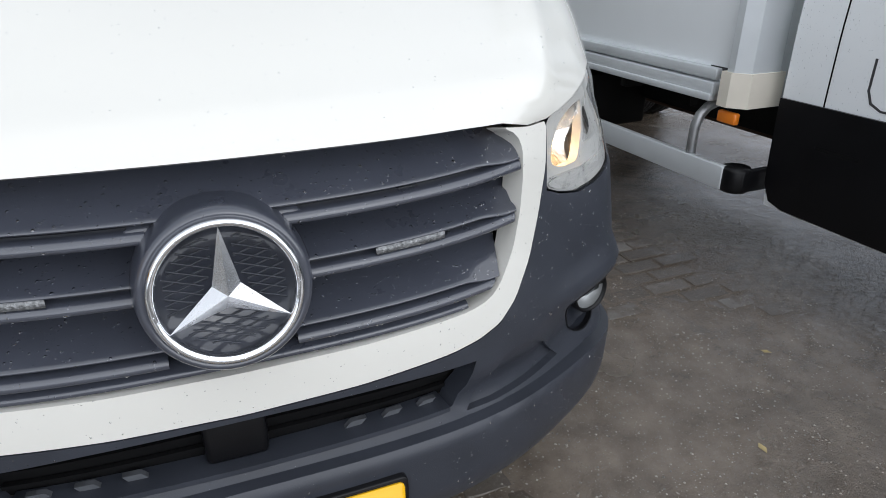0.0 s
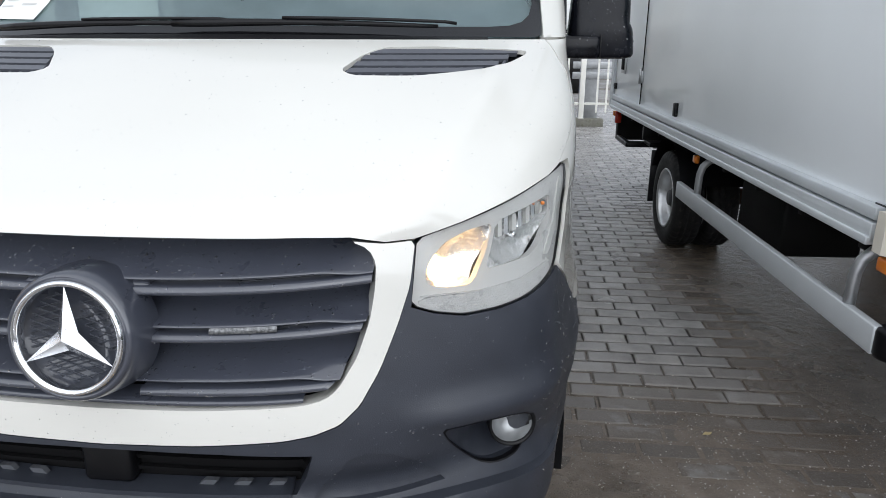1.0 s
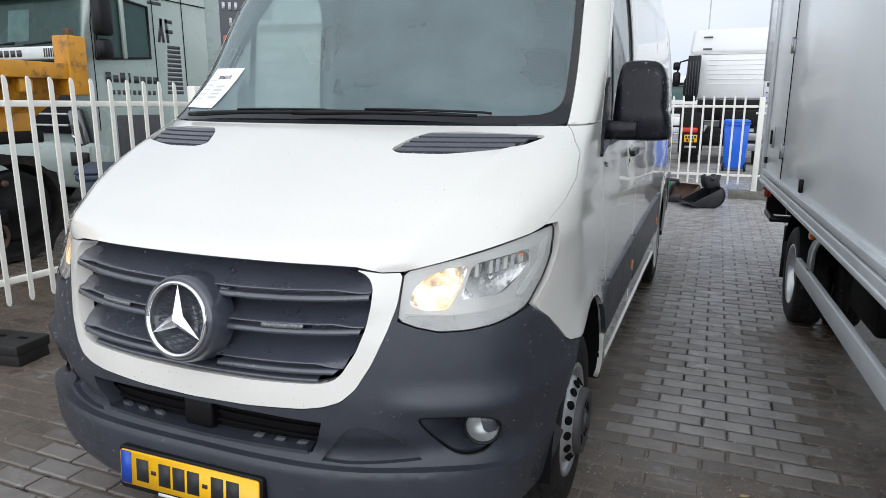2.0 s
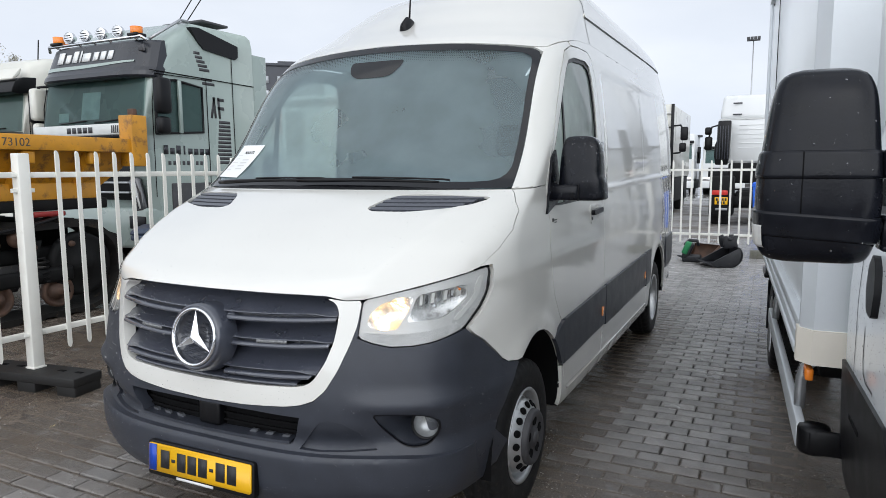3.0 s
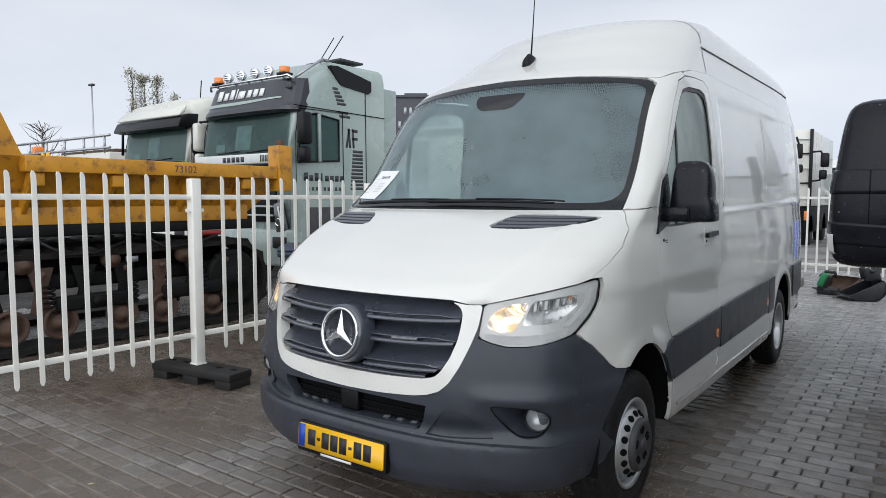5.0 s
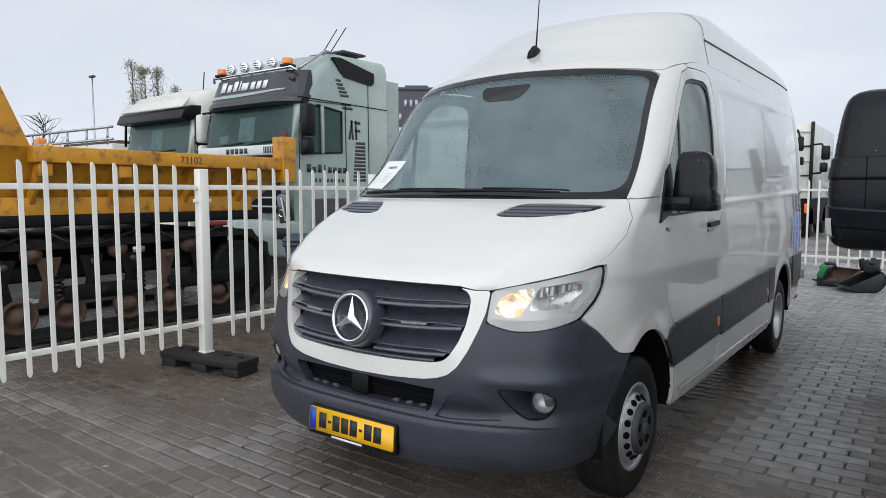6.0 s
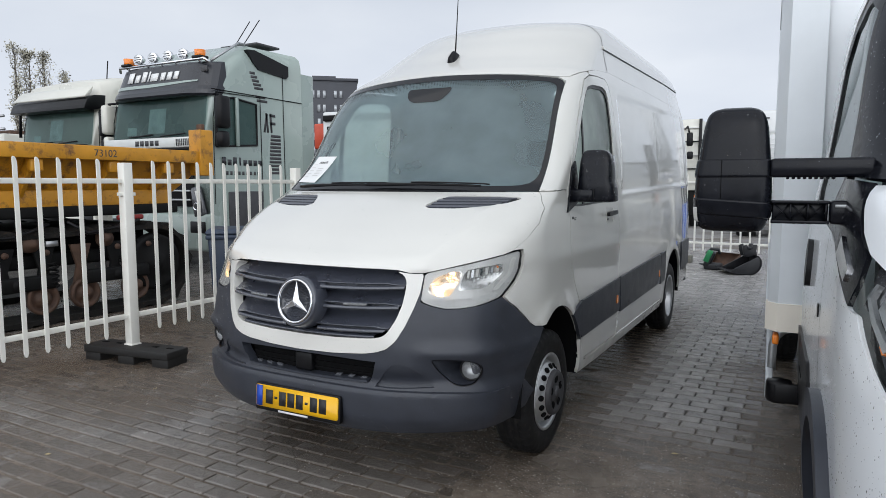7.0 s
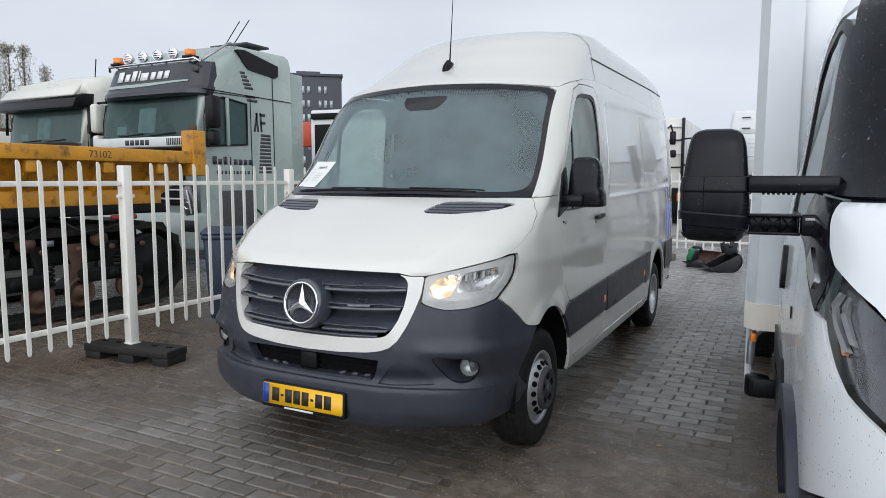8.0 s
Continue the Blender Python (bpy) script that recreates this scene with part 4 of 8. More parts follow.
WIN = [(Y_, 1.33, 1.43), (Y_, 1.36, 1.58), (Y_, 1.42, 1.69), (Y_, 1.62, 1.965), (Y_, 1.74, 2.10), (Y_, 1.82, 2.165), (Y_, 1.95, 2.195), (Y_, 2.2, 2.21), (Y_, 2.29, 2.19), (Y_, 2.325, 2.12), (Y_, 2.335, 1.9), (Y_, 2.335, 1.46), (Y_, 2.29, 1.41), (Y_, 1.5, 1.395), (Y_, 1.36, 1.40)]
WING = [(X_, 0.936, 0.985), (X_, 0.953, 1.045), (X_, 0.9635, 1.12), (X_, 0.965, 1.17), (X_, 0.958, 1.205), (X_, 0.932, 1.203), (X_, 0.965, 1.263), (X_, 0.977, 1.325), (X_, 0.966, 1.40), (X_, 0.919, 1.475), (X_, 0.906, 1.487),
        (Y_, 1.10, 1.492), (Y_, 1.20, 1.498), (Y_, 1.262, 1.50), (Y_, 1.294, 1.335), (Y_, 1.282, 1.25), (Y_, 1.286, 1.16), (Y_, 1.309, 1.05), (Y_, 1.354, 0.948), (Y_, 1.424, 0.86), (Y_, 1.474, 0.80)] + \
       circ(1.03, 0.38, 0.468, 32, 119, 12) + [(Y_, 0.76, 0.791), (X_, 0.987, 0.801), (X_, 0.981, 0.824), (X_, 0.9735, 0.864), (X_, 0.9595, 0.924), (X_, 0.947, 0.958)]
PILLAR = [(X_, 0.900, 1.494), (Y_, 1.10, 1.497), (Y_, 1.20, 1.503), (Y_, 1.264, 1.506), (Y_, 1.334, 1.645), (Y_, 1.494, 1.895), (Y_, 1.614, 2.055), (Y_, 1.775, 2.21), (Y_, 1.90, 2.254), (Y_, 1.88, 2.272), (Y_, 1.78, 2.250), (X_, 0.846, 2.208), (X_, 0.80, 2.205), (X_, 0.846, 2.18)]
ROOF = both([(X_, 0, 2.243), (X_, 0.45, 2.230), (X_, 0.80, 2.209), (X_, 0.846, 2.212), (Y_, 1.78, 2.256), (Y_, 1.90, 2.28), (Y_, 2.10, 2.316), (Y_, 2.47, 2.351), (Y_, 4.0, 2.371), (Y_, REAR - 0.05, 2.371), (Y_, REAR - 0.05, 2.825), (Y_, 4.4, 2.825), (Y_, 3.41, 2.825), (X_, 0.4, 2.825), (X_, 0, 2.825)])
arch_r = circ(4.75, 0.38, 0.47, 180, 0, 20)
SIDE = [(Y_, 2.45, 0.36), (Y_, 4.20, 0.36)] + arch_r + [(Y_, 5.3, 0.40), (Y_, REAR - 0.02, 0.42), (Y_, REAR, 1.0), (Y_, REAR - 0.01, 1.9), (Y_, REAR - 0.05, 2.37), (Y_, 4.0, 2.37), (Y_, 2.47, 2.35), (Y_, 2.10, 2.315), (Y_, 1.92, 2.279),
        (Y_, 1.91, 2.258), (Y_, 2.1, 2.274), (Y_, 2.31, 2.281), (Y_, 2.375, 2.245), (Y_, 2.416, 2.153), (Y_, 2.436, 2.0), (Y_, 2.451, 1.75), (Y_, 2.451, 1.2)]


def side_press(u, z):
    """The recessed upper field of the cargo side, and the low swage under it."""
    p = hull(u, v_of(z))
    f = lambda a, b, w: 1 / (1 + math.exp(-max(-40, min(40, (b - a) / w))))
    low = 1.465 + 0.022 * (p.y - 2.7)
    field = f(low, z, 0.006) * f(z, 2.19 + 0.034 * (p.y - 2.5), 0.006) * f(2.60, p.y, 0.012) * f(p.y, 5.72, 0.012)
    swage = 0.008 * math.exp(-((z - low + 0.005) / 0.014) ** 2) * f(2.62, p.y, 0.02)
    flare = 0.014 * math.exp(-((math.hypot(p.y - 4.75, z - 0.38) - 0.50) / 0.05) ** 2) if z < 1.1 else 0.0
    return -0.012 * field + swage + flare


def wing_press(u, z):
    p = hull(u, v_of(z))
    return 0.012 * math.exp(-((math.hypot(p.y - 1.03, z - 0.38) - 0.485) / 0.045) ** 2) + 0.018 * math.exp(-((p.y - 0.78) / 0.25) ** 2 - ((z - 0.76) / 0.16) ** 2)


for s in (1, -1):
    body_panel("front_wing", ring(WING), WHITE, van, off=wing_press, thick=0.02, step=0.035, side=s, label="white painted front wing")
    body_panel("windscreen_pillar", ring(PILLAR), WHITE, van, thick=0.02, step=0.04, side=s)
    win = ring(WIN, 1)
    door = body_panel("cab_door", ring(DOOR), WHITE, van, [win], thick=0.03, step=0.05, side=s, label="white cab door with a dark window frame")
    body_panel("window_frame", grown(win, 1.0), BLACK, door, [grown(win, 0.945)], off=-0.006, thick=0.02, step=0.05, side=s)
    pane = body_panel("door_window", grown(win, 0.965), PANE if s > 0 else FOGGED, door, off=-0.014, thick=0.0, step=0.12, side=s)
    pane.visible_shadow = False
    body_panel("window_divider", ring([(Y_, 1.60, 1.40), (Y_, 1.635, 1.40), (Y_, 1.655, 2.00), (Y_, 1.63, 1.97)]), BLACK, door, off=-0.008, thick=0.02, step=0.05, side=s)
    # handle in a round dish
    hp = ring([(Y_, 2.10, 1.262), (Y_, 2.28, 1.262), (Y_, 2.28, 1.362), (Y_, 2.10, 1.362)], 2)
    body_panel("handle_dish", hp, WHITE, door, off=-0.012, thick=0.016, step=0.02, side=s)
    body_panel("handle_rim", grown(hp, 1.10), WHITE, door, [grown(hp, 0.95)], off=0.003, thick=0.014, step=0.02, side=s)
    body_panel("door_handle", ring([(Y_, 2.075, 1.306), (Y_, 2.30, 1.314), (Y_, 2.305, 1.344), (Y_, 2.075, 1.334)], 1), BLACK, door, off=0.034, thick=0.022, step=0.03, side=s, label="black door handle")
    body_panel("keyhole", ring([(Y_, 2.115, 1.278), (Y_, 2.135, 1.278), (Y_, 2.135, 1.293), (Y_, 2.115, 1.293)], 1), BLACK, door, off=0.005, thick=0.004, step=0.03, side=s)
    for k, (a, b) in enumerate(((1.335, 1.36), (1.37, 1.41), (1.37, 1.40))):
        zz = (1.322, 1.326, 1.315)[k]
        body_panel("model_mark", ring([(Y_, a, zz), (Y_, b, zz), (Y_, b, zz + (0.016 if k == 0 else 0.005)), (Y_, a, zz + (0.016 if k == 0 else 0.005))]), INK, door, off=0.002, thick=0.002, step=0.05, side=s)
    sp = body_panel("side_panel", ring(SIDE), WHITE, van, off=side_press, thick=0.02, step=0.04, side=s, label="white cargo side with pressed field, wet streaks")
    body_panel("panel_seam", ring([(Y_, 4.02, 1.56), (Y_, 4.03, 1.56), (Y_, 4.03, 2.20), (Y_, 4.02, 2.20)]), LAMPGREY, sp, off=-0.0105, thick=0.0, step=0.1, side=s)
    # dark strips along the side, marker lamps, sill
    for a, b, ta, tb in ((1.478, 2.442, 0.808, 0.835), (2.452, 4.02, 0.835, 0.868), (4.03, 4.27, 0.868, 0.872), (5.24, REAR - 0.03, 0.885, 0.89)):
        st = body_panel("side_moulding", ring([(Y_, a + 0.02, 0.575), (Y_, b, 0.59), (Y_, b, tb), (Y_, a, ta)], 0), PLASTIC, van, off=0.016, thick=0.018, step=0.05, side=s, label="dark grey plastic side strip")
    body_panel("arch_trim", ring(circ(1.03, 0.38, 0.466, 30, 52, 6) + [(Y_, 1.40, 0.785), (Y_, 1.478, 0.808), (Y_, 1.495, 0.60), (Y_, 1.47, 0.572)]), PLASTIC, van, off=0.016, thick=0.02, step=0.03, side=s)
    for yy in (2.335, 3.93):
        body_panel("side_marker", ring([(Y_, yy, 0.655), (Y_, yy + 0.045, 0.655), (Y_, yy + 0.045, 0.715), (Y_, yy, 0.715)], 1), AMBER, van, off=0.021, thick=0.008, step=0.03, side=s, label="amber side marker lamp")
    body_panel("sill", ring([(Y_, 1.50, 0.345), (Y_, 2.0, 0.33), (Y_, 4.21, 0.33), (Y_, 4.19, 0.405), (Y_, 1.60, 0.405), (Y_, 1.53, 0.50), (Y_, 1.50, 0.56), (Y_, 1.478, 0.56), (Y_, 1.50, 0.45)]), WHITE, van, off=0.008, thick=0.02, step=0.06, side=s)
    for cy in (1.03, 4.75):
        V, F = [], []
        for i in range(25):
            a = radians(190 * i / 24 - 5)
            for xx in (0.985, 0.94, 0.60, 0.58):
                r = 0.475 if xx > 0.59 else 0.05
                V.append((s * xx, cy + r * math.cos(a), 0.38 + r * math.sin(a)))
        F = [(i * 4 + j, (i + 1) * 4 + j, (i + 1) * 4 + j + 1, i * 4 + j + 1) for i in range(24) for j in range(3)]
        part("wheel_arch_liner", (V, F), DARK, van)

# roof with its crown
rf = skin(fill(ring(ROOF), [], 0.06), lambda u, v: hull_n(u, v), 0.015)
V, F = [], []
us = list(np.linspace(0, UF, 40)) + list(np.linspace(UF, at_y(REAR - 0.05, 2.825)[0], 30))[1:]
loop = [hull(-u, v_of(2.825)) for u in reversed(us)] + [hull(u, v_of(2.825)) for u in us[1:]]
W = 9
for p in loop:
    c = Vector((0, max(p.y, 3.3), 2.85))
    for k in range(W + 1):
        t = k / W
        q = p.lerp(c, t)
        V.append((q.x, q.y, 2.825 + 0.025 * (1 - (1 - t) ** 2)))
F = [(i * (W + 1) + k, i * (W + 1) + k + 1, (i + 1) * (W + 1) + k + 1, (i + 1) * (W + 1) + k) for i in range(len(loop) - 1) for k in range(W)]
roof = part("roof", joined(rf, (V, [f[::-1] for f in F])), WHITE, van, "white high roof")
for s in (1, -1):
    body_panel("roof_seam", ring([(Y_, 2.458, 2.357), (Y_, 2.468, 2.357), (Y_, 2.512, 2.55), (Y_, 2.555, 2.68), (Y_, 2.66, 2.79), (Y_, 2.65, 2.79), (Y_, 2.545, 2.68), (Y_, 2.502, 2.55)]), GREYRUB, roof, off=0.0012, thick=0.0, step=0.05, side=s)
    body_panel("roof_seam", ring([(Y_, 2.50, 2.520), (Y_, REAR - 0.06, 2.598), (Y_, REAR - 0.06, 2.606), (Y_, 2.50, 2.528)]), GREYRUB, roof, off=0.0015, thick=0.0, step=0.1, side=s)
    body_panel("gutter", ring([(Y_, 2.50, 2.529), (Y_, REAR - 0.06, 2.607), (Y_, REAR - 0.06, 2.630), (Y_, 2.50, 2.552)]), WHITE, roof, off=0.008, thick=0.01, step=0.1, side=s)
# back doors close the body
V, F = [], []
zs = np.linspace(0.42, 2.825, 14)
for z in zs:
    X = hull(*at_y(REAR - 0.03, z)).x
    V += [(X * k / 6, REAR + 0.03 * (1 - abs(k / 6) ** 6) - 0.03, z) for k in range(-6, 7)]
F = [(i * 13 + j + 1, i * 13 + j, (i + 1) * 13 + j, (i + 1) * 13 + j + 1) for i in range(len(zs) - 1) for j in range(12)]
part("rear_doors", (V, F), WHITE, van)
part("rear_bumper", box(1.9, 0.10, 0.20, 0, REAR + 0.03, 0.36, 0.02), PLASTIC, van)

# cab inside
BULKM = mat("bulkhead_grey", (0.13, 0.15, 0.155), 0.6, var=0.08)
part("cab_floor", box(1.86, 0.86, 0.04, 0, 2.0, 0.62), CABIN, van)
part("bulkhead", box(1.76, 0.04, 1.56, 0, 2.44, 0.62, 0.005), BULKM, van, "grey cab bulkhead")
V, F = [], []
prof = [(0.985, 1.470), (1.08, 1.500), (1.25, 1.515), (1.38, 1.50), (1.46, 1.44), (1.47, 1.25), (1.40, 0.95)]
for i in range(13):
    x = -0.88 + 1.76 * i / 12
    for k, (y, z) in enumerate(prof):
        V.append((x, y - 0.10 * (1 - (x / 0.88) ** 2) * (1 if k < 3 else 0.3), z + (0.035 * math.exp(-((x - 0.42) / 0.2) ** 2) if k in (2, 3) else 0)))
F = [(i * 7 + j, (i + 1) * 7 + j, (i + 1) * 7 + j + 1, i * 7 + j + 1) for i in range(12) for j in range(6)]
part("dashboard", (V, F), CABIN, van, "dark grey dashboard")
for sx, w in ((0.50, 0.50), (-0.28, 0.92)):
    seat = part("cab_seat", box(w, 0.50, 0.16, sx, 1.88, 0.86, 0.05), SEATM, van, "dark fabric cab seat")
    part("backrest", box(w, 0.14, 0.62, sx, 2.16, 0.98, 0.05), SEATM, seat)
    for hx in ((sx,) if w < 0.6 else (sx - 0.22, sx + 0.22)):
        part("headrest", box(0.27, 0.10, 0.19, hx, 2.18, 1.66, 0.04), SEATM, seat)
st = [(0.19 * math.cos(a), 0, 0.19 * math.sin(a)) for a in np.linspace(0, 2 * math.pi, 33)]
wheel_q = Matrix.Translation((0.46, 1.52, 1.46)) @ pose(0, 0, 0, -28, 0, 0)
sw = part("steering_wheel", tube(st, 0.016, 8, False), BLACK, van, "", wheel_q)
part("hub", box(0.16, 0.05, 0.12, 0, 0, -0.07, 0.02), BLACK, sw)
part("headlining", (lambda z: ([(-0.66, 1.64, z), (0.66, 1.64, z), (0.72, 2.42, z), (-0.72, 2.42, z)], [(0, 1, 2, 3)]))(2.235), CABIN, van)

# paper on the dash behind the glass
part("sales_sheet", skin(fill(ring([(X_, -0.862, 1.545), (X_, -0.640, 1.540), (X_, -0.570, 1.715), (X_, -0.795, 1.720)]), [], 0.06), lambda u, v: hull_n(u, v, 0.0012), 0.0), PAPER, van, "white sales sheet with print behind the windscreen")
for a, b, z0, z1 in ((-0.715, -0.65, 1.632, 1.638), (-0.72, -0.655, 1.616, 1.622), (-0.725, -0.66, 1.60, 1.606), (-0.73, -0.665, 1.584, 1.590), (-0.80, -0.74, 1.66, 1.664), (-0.805, -0.75, 1.64, 1.644), (-0.81, -0.75, 1.62, 1.624), (-0.82, -0.76, 1.60, 1.604), (-0.83, -0.77, 1.58, 1.584)):
    body_panel("print_bar", ring([(X_, a, z0), (X_, b, z0), (X_, b, z1), (X_, a, z1)]), LAMPGREY if z1 - z0 < 0.03 else GREYRUB, van, off=0.0028, thick=0.0, step=0.08)

sheet_m = hull_n(*at_x(-0.685, 1.668), 0.003)
lettering("print", "70263172", 0.026, INK, van, Matrix.Translation(sheet_m[0]) @ sheet_m[1].to_track_quat("Z", "Y").to_matrix().to_4x4(), 0.0004)

# wipers
for x0, x1, z0, z1 in ((-0.72, -0.02, 1.500, 1.512), (-0.14, 0.60, 1.512, 1.506)):
    pts = [hull_n(*at_x(x0 + (x1 - x0) * k / 10, z0 + (z1 - z0) * k / 10 + 0.006 * math.sin(math.pi * k / 10)), 0.02)[0] for k in range(11)]
    wp = part("wiper", tube(pts, [0.009, 0.011, 0.011, 0.010, 0.009, 0.008, 0.008, 0.007, 0.007, 0.006, 0.005], 8), BLACK, van, "black windscreen wiper")
    pts2 = [p + Vector((0.02, 0.0, 0.012)) for p in pts[4:]] + [pts[-1] + Vector((0.05, 0.01, 0.008))]
    part("wiper_blade", tube(pts2, 0.005, 6), BLACK, wp)
body_panel("cowl", ring(both([(X_, 0, 1.4875), (X_, 0.74, 1.4875), (X_, 0.74, 1.494), (X_, 0, 1.500)])), BLACK, van, off=0.001, thick=0.02, step=0.05)

# aerial
base = hull_n(*at_x(0.005, 2.395), 0.0)[0]
part("aerial", box(0.065, 0.15, 0.06, 0, 0, 0, 0.02, 3, (0.5, 0.55)), BLACK, van, "black roof aerial with a thin rod", Matrix.Translation(base - Vector((0, 0, 0.01))) @ pose(0, 0, 0, 40, 0, 0))
part("rod", tube([base + Vector((0, 0.02, 0.03)), base + Vector((0.0, 0.04, 0.20)), base + Vector((0.0, 0.075, 0.55))], [0.006, 0.004, 0.0022], 6), BLACK, van)


# mirrors
def shell(w, d, h, p=4.0, nu=28, nv=18, lean=0.0):
    """A rounded box housing."""
    V, F = [], []
    e = 2 / p
    sg = lambda c, k: math.copysign(abs(c) ** k, c)
    for j in range(nv + 1):
        t = -math.pi / 2 + math.pi * j / nv
        for i in range(nu):
            a = 2 * math.pi * i / nu
            z = h / 2 * sg(math.sin(t), e)
            k = 1 - lean * (z / h)
            V.append((w / 2 * k * sg(math.cos(t), e) * sg(math.cos(a), e), d / 2 * sg(math.cos(t), e) * sg(math.sin(a), e), z))
    F = [(j * nu + i, j * nu + (i + 1) % nu, (j + 1) * nu + (i + 1) % nu, (j + 1) * nu + i) for j in range(nv) for i in range(nu)]
    return V, F


def loft(levels, y, z0=-9.0, z1=9.0, grow=0.0, tilt=0.0, p=4.5, nu=36, nv=26, arc=None):
    """A housing given by levels of height, left, right and depth, or a belt of it; arc keeps a stretch of its girth, in degrees."""
    zs, xl, xr, dd = (np.array(c) for c in zip(*levels))
    low, high = max(z0, zs[0]), min(z1, zs[-1])
    e, n = 2 / p, nu if arc is None else 10
    turns = [2 * math.pi * i / nu for i in range(nu)] if arc is None else list(np.radians(np.linspace(arc[0], arc[1], n)))
    sg = lambda c: math.copysign(abs(c) ** e, c)
    V, F = [], []
    for j in range(nv + 1):
        z = low + (high - low) * (0.5 - 0.5 * math.cos(math.pi * j / nv))
        a, b, d = (float(pchip(zs, c, z)) for c in (xl, xr, dd))
        edge = grow * min(1.0, 5.0 * j / nv, 5.0 * (nv - j) / nv)
        for t in turns:
            x = (a + b) / 2 + ((b - a) / 2 + edge) * sg(math.cos(t))
            V.append((x, y + (d / 2 + edge) * sg(math.sin(t)), z - tilt * (x - (levels[0][1] + levels[0][2]) / 2)))
    last = n if arc is None else n - 1
    F = [(j * n + i, j * n + (i + 1) % n, (j + 1) * n + (i + 1) % n, (j + 1) * n + i) for j in range(nv) for i in range(last)]
    if arc is None:
        F += [tuple(range(n))[::-1], tuple(range(nv * n, nv * n + n))]
    return V, F


MIRROR = mat("mirror_housing_plastic", (0.006, 0.0068, 0.0098), 0.22, var=0.3, scale=20, bump=0.05, bscale=200, rvar=0.16, spec=0.22)
DOOR_MIRROR = [(1.424, 1.03, 1.19, 0.08), (1.429, 1.008, 1.218, 0.12), (1.440, 1.0, 1.228, 0.135), (1.500, 1.0, 1.223, 0.14), (1.522, 1.001, 1.220, 0.14), (1.532, 1.002, 1.210, 0.138),
               (1.60, 1.006, 1.207, 0.13), (1.665, 1.012, 1.200, 0.12), (1.700, 1.019, 1.188, 0.105), (1.722, 1.029, 1.170, 0.08), (1.732, 1.045, 1.145, 0.05), (1.735, 1.065, 1.12, 0.02)]
for s in (1, -1):
    my = 1.425 if s > 0 else 1.56
    shape = DOOR_MIRROR if s > 0 else [(z, 0.052 - b, 0.052 - a, d) for z, a, b, d in DOOR_MIRROR]
    mr = part("door_mirror", loft(shape, my), MIRROR, van, "black plastic door mirror with raindrops")
    part("mirror_arm", box(0.19 if s > 0 else 0.10, 0.11, 0.076, s * (1.015 if s > 0 else 1.035), my - 0.03, 1.426, 0.016), MIRROR, mr)
    part("mirror_seam", box(0.005, 0.108, 0.080, s * 1.108, my - 0.028, 1.425, 0.002), BLACK, mr)
    body_panel("mirror_foot", ring([(Y_, 1.262, 1.40), (Y_, 1.235, 1.365), (Y_, 1.44, 1.42), (Y_, 1.44, 1.55), (Y_, 1.40, 1.67), (Y_, 1.335, 1.63)]), MIRROR, mr, off=0.012, thick=0.02, step=0.04, side=s)
    part("mirror_glass", box(0.17, 0.004, 0.25, s * 1.108 if s > 0 else -1.06, my + 0.062, 1.455, 0.0), CHROME, mr)




# wheels
def wheel_geom(rear):
    tyre = lathe([(0.21, -0.085), (0.235, -0.099), (0.28, -0.104), (0.318, -0.101), (0.340, -0.090), (0.350, -0.074), (0.3535, -0.05), (0.3475, -0.046), (0.3475, -0.040), (0.354, -0.036), (0.3545, -0.014), (0.348, -0.010), (0.348, -0.004), (0.3545, 0.0),
                  (0.3545, 0.03), (0.348, 0.034), (0.348, 0.04), (0.353, 0.045), (0.350, 0.074), (0.340, 0.09), (0.30, 0.104), (0.21, 0.085)], 120)
    V = []
    for i, (x, y, z) in enumerate(tyre[0]):
        r, sec = math.hypot(x, z), i // 22
        cut = 0.009 if sec % 3 == 0 and 0.325 < r and (abs(y) > 0.044) else (0.006 if sec % 4 == 0 and r > 0.35 else 0.0)
        V.append((x * (1 - cut / r), y, z * (1 - cut / r)))
    return V, tyre[1]


tyre_mesh = mesh_of("tyre", *wheel_geom(False))
tyre_mesh.materials.append(RUBBER)


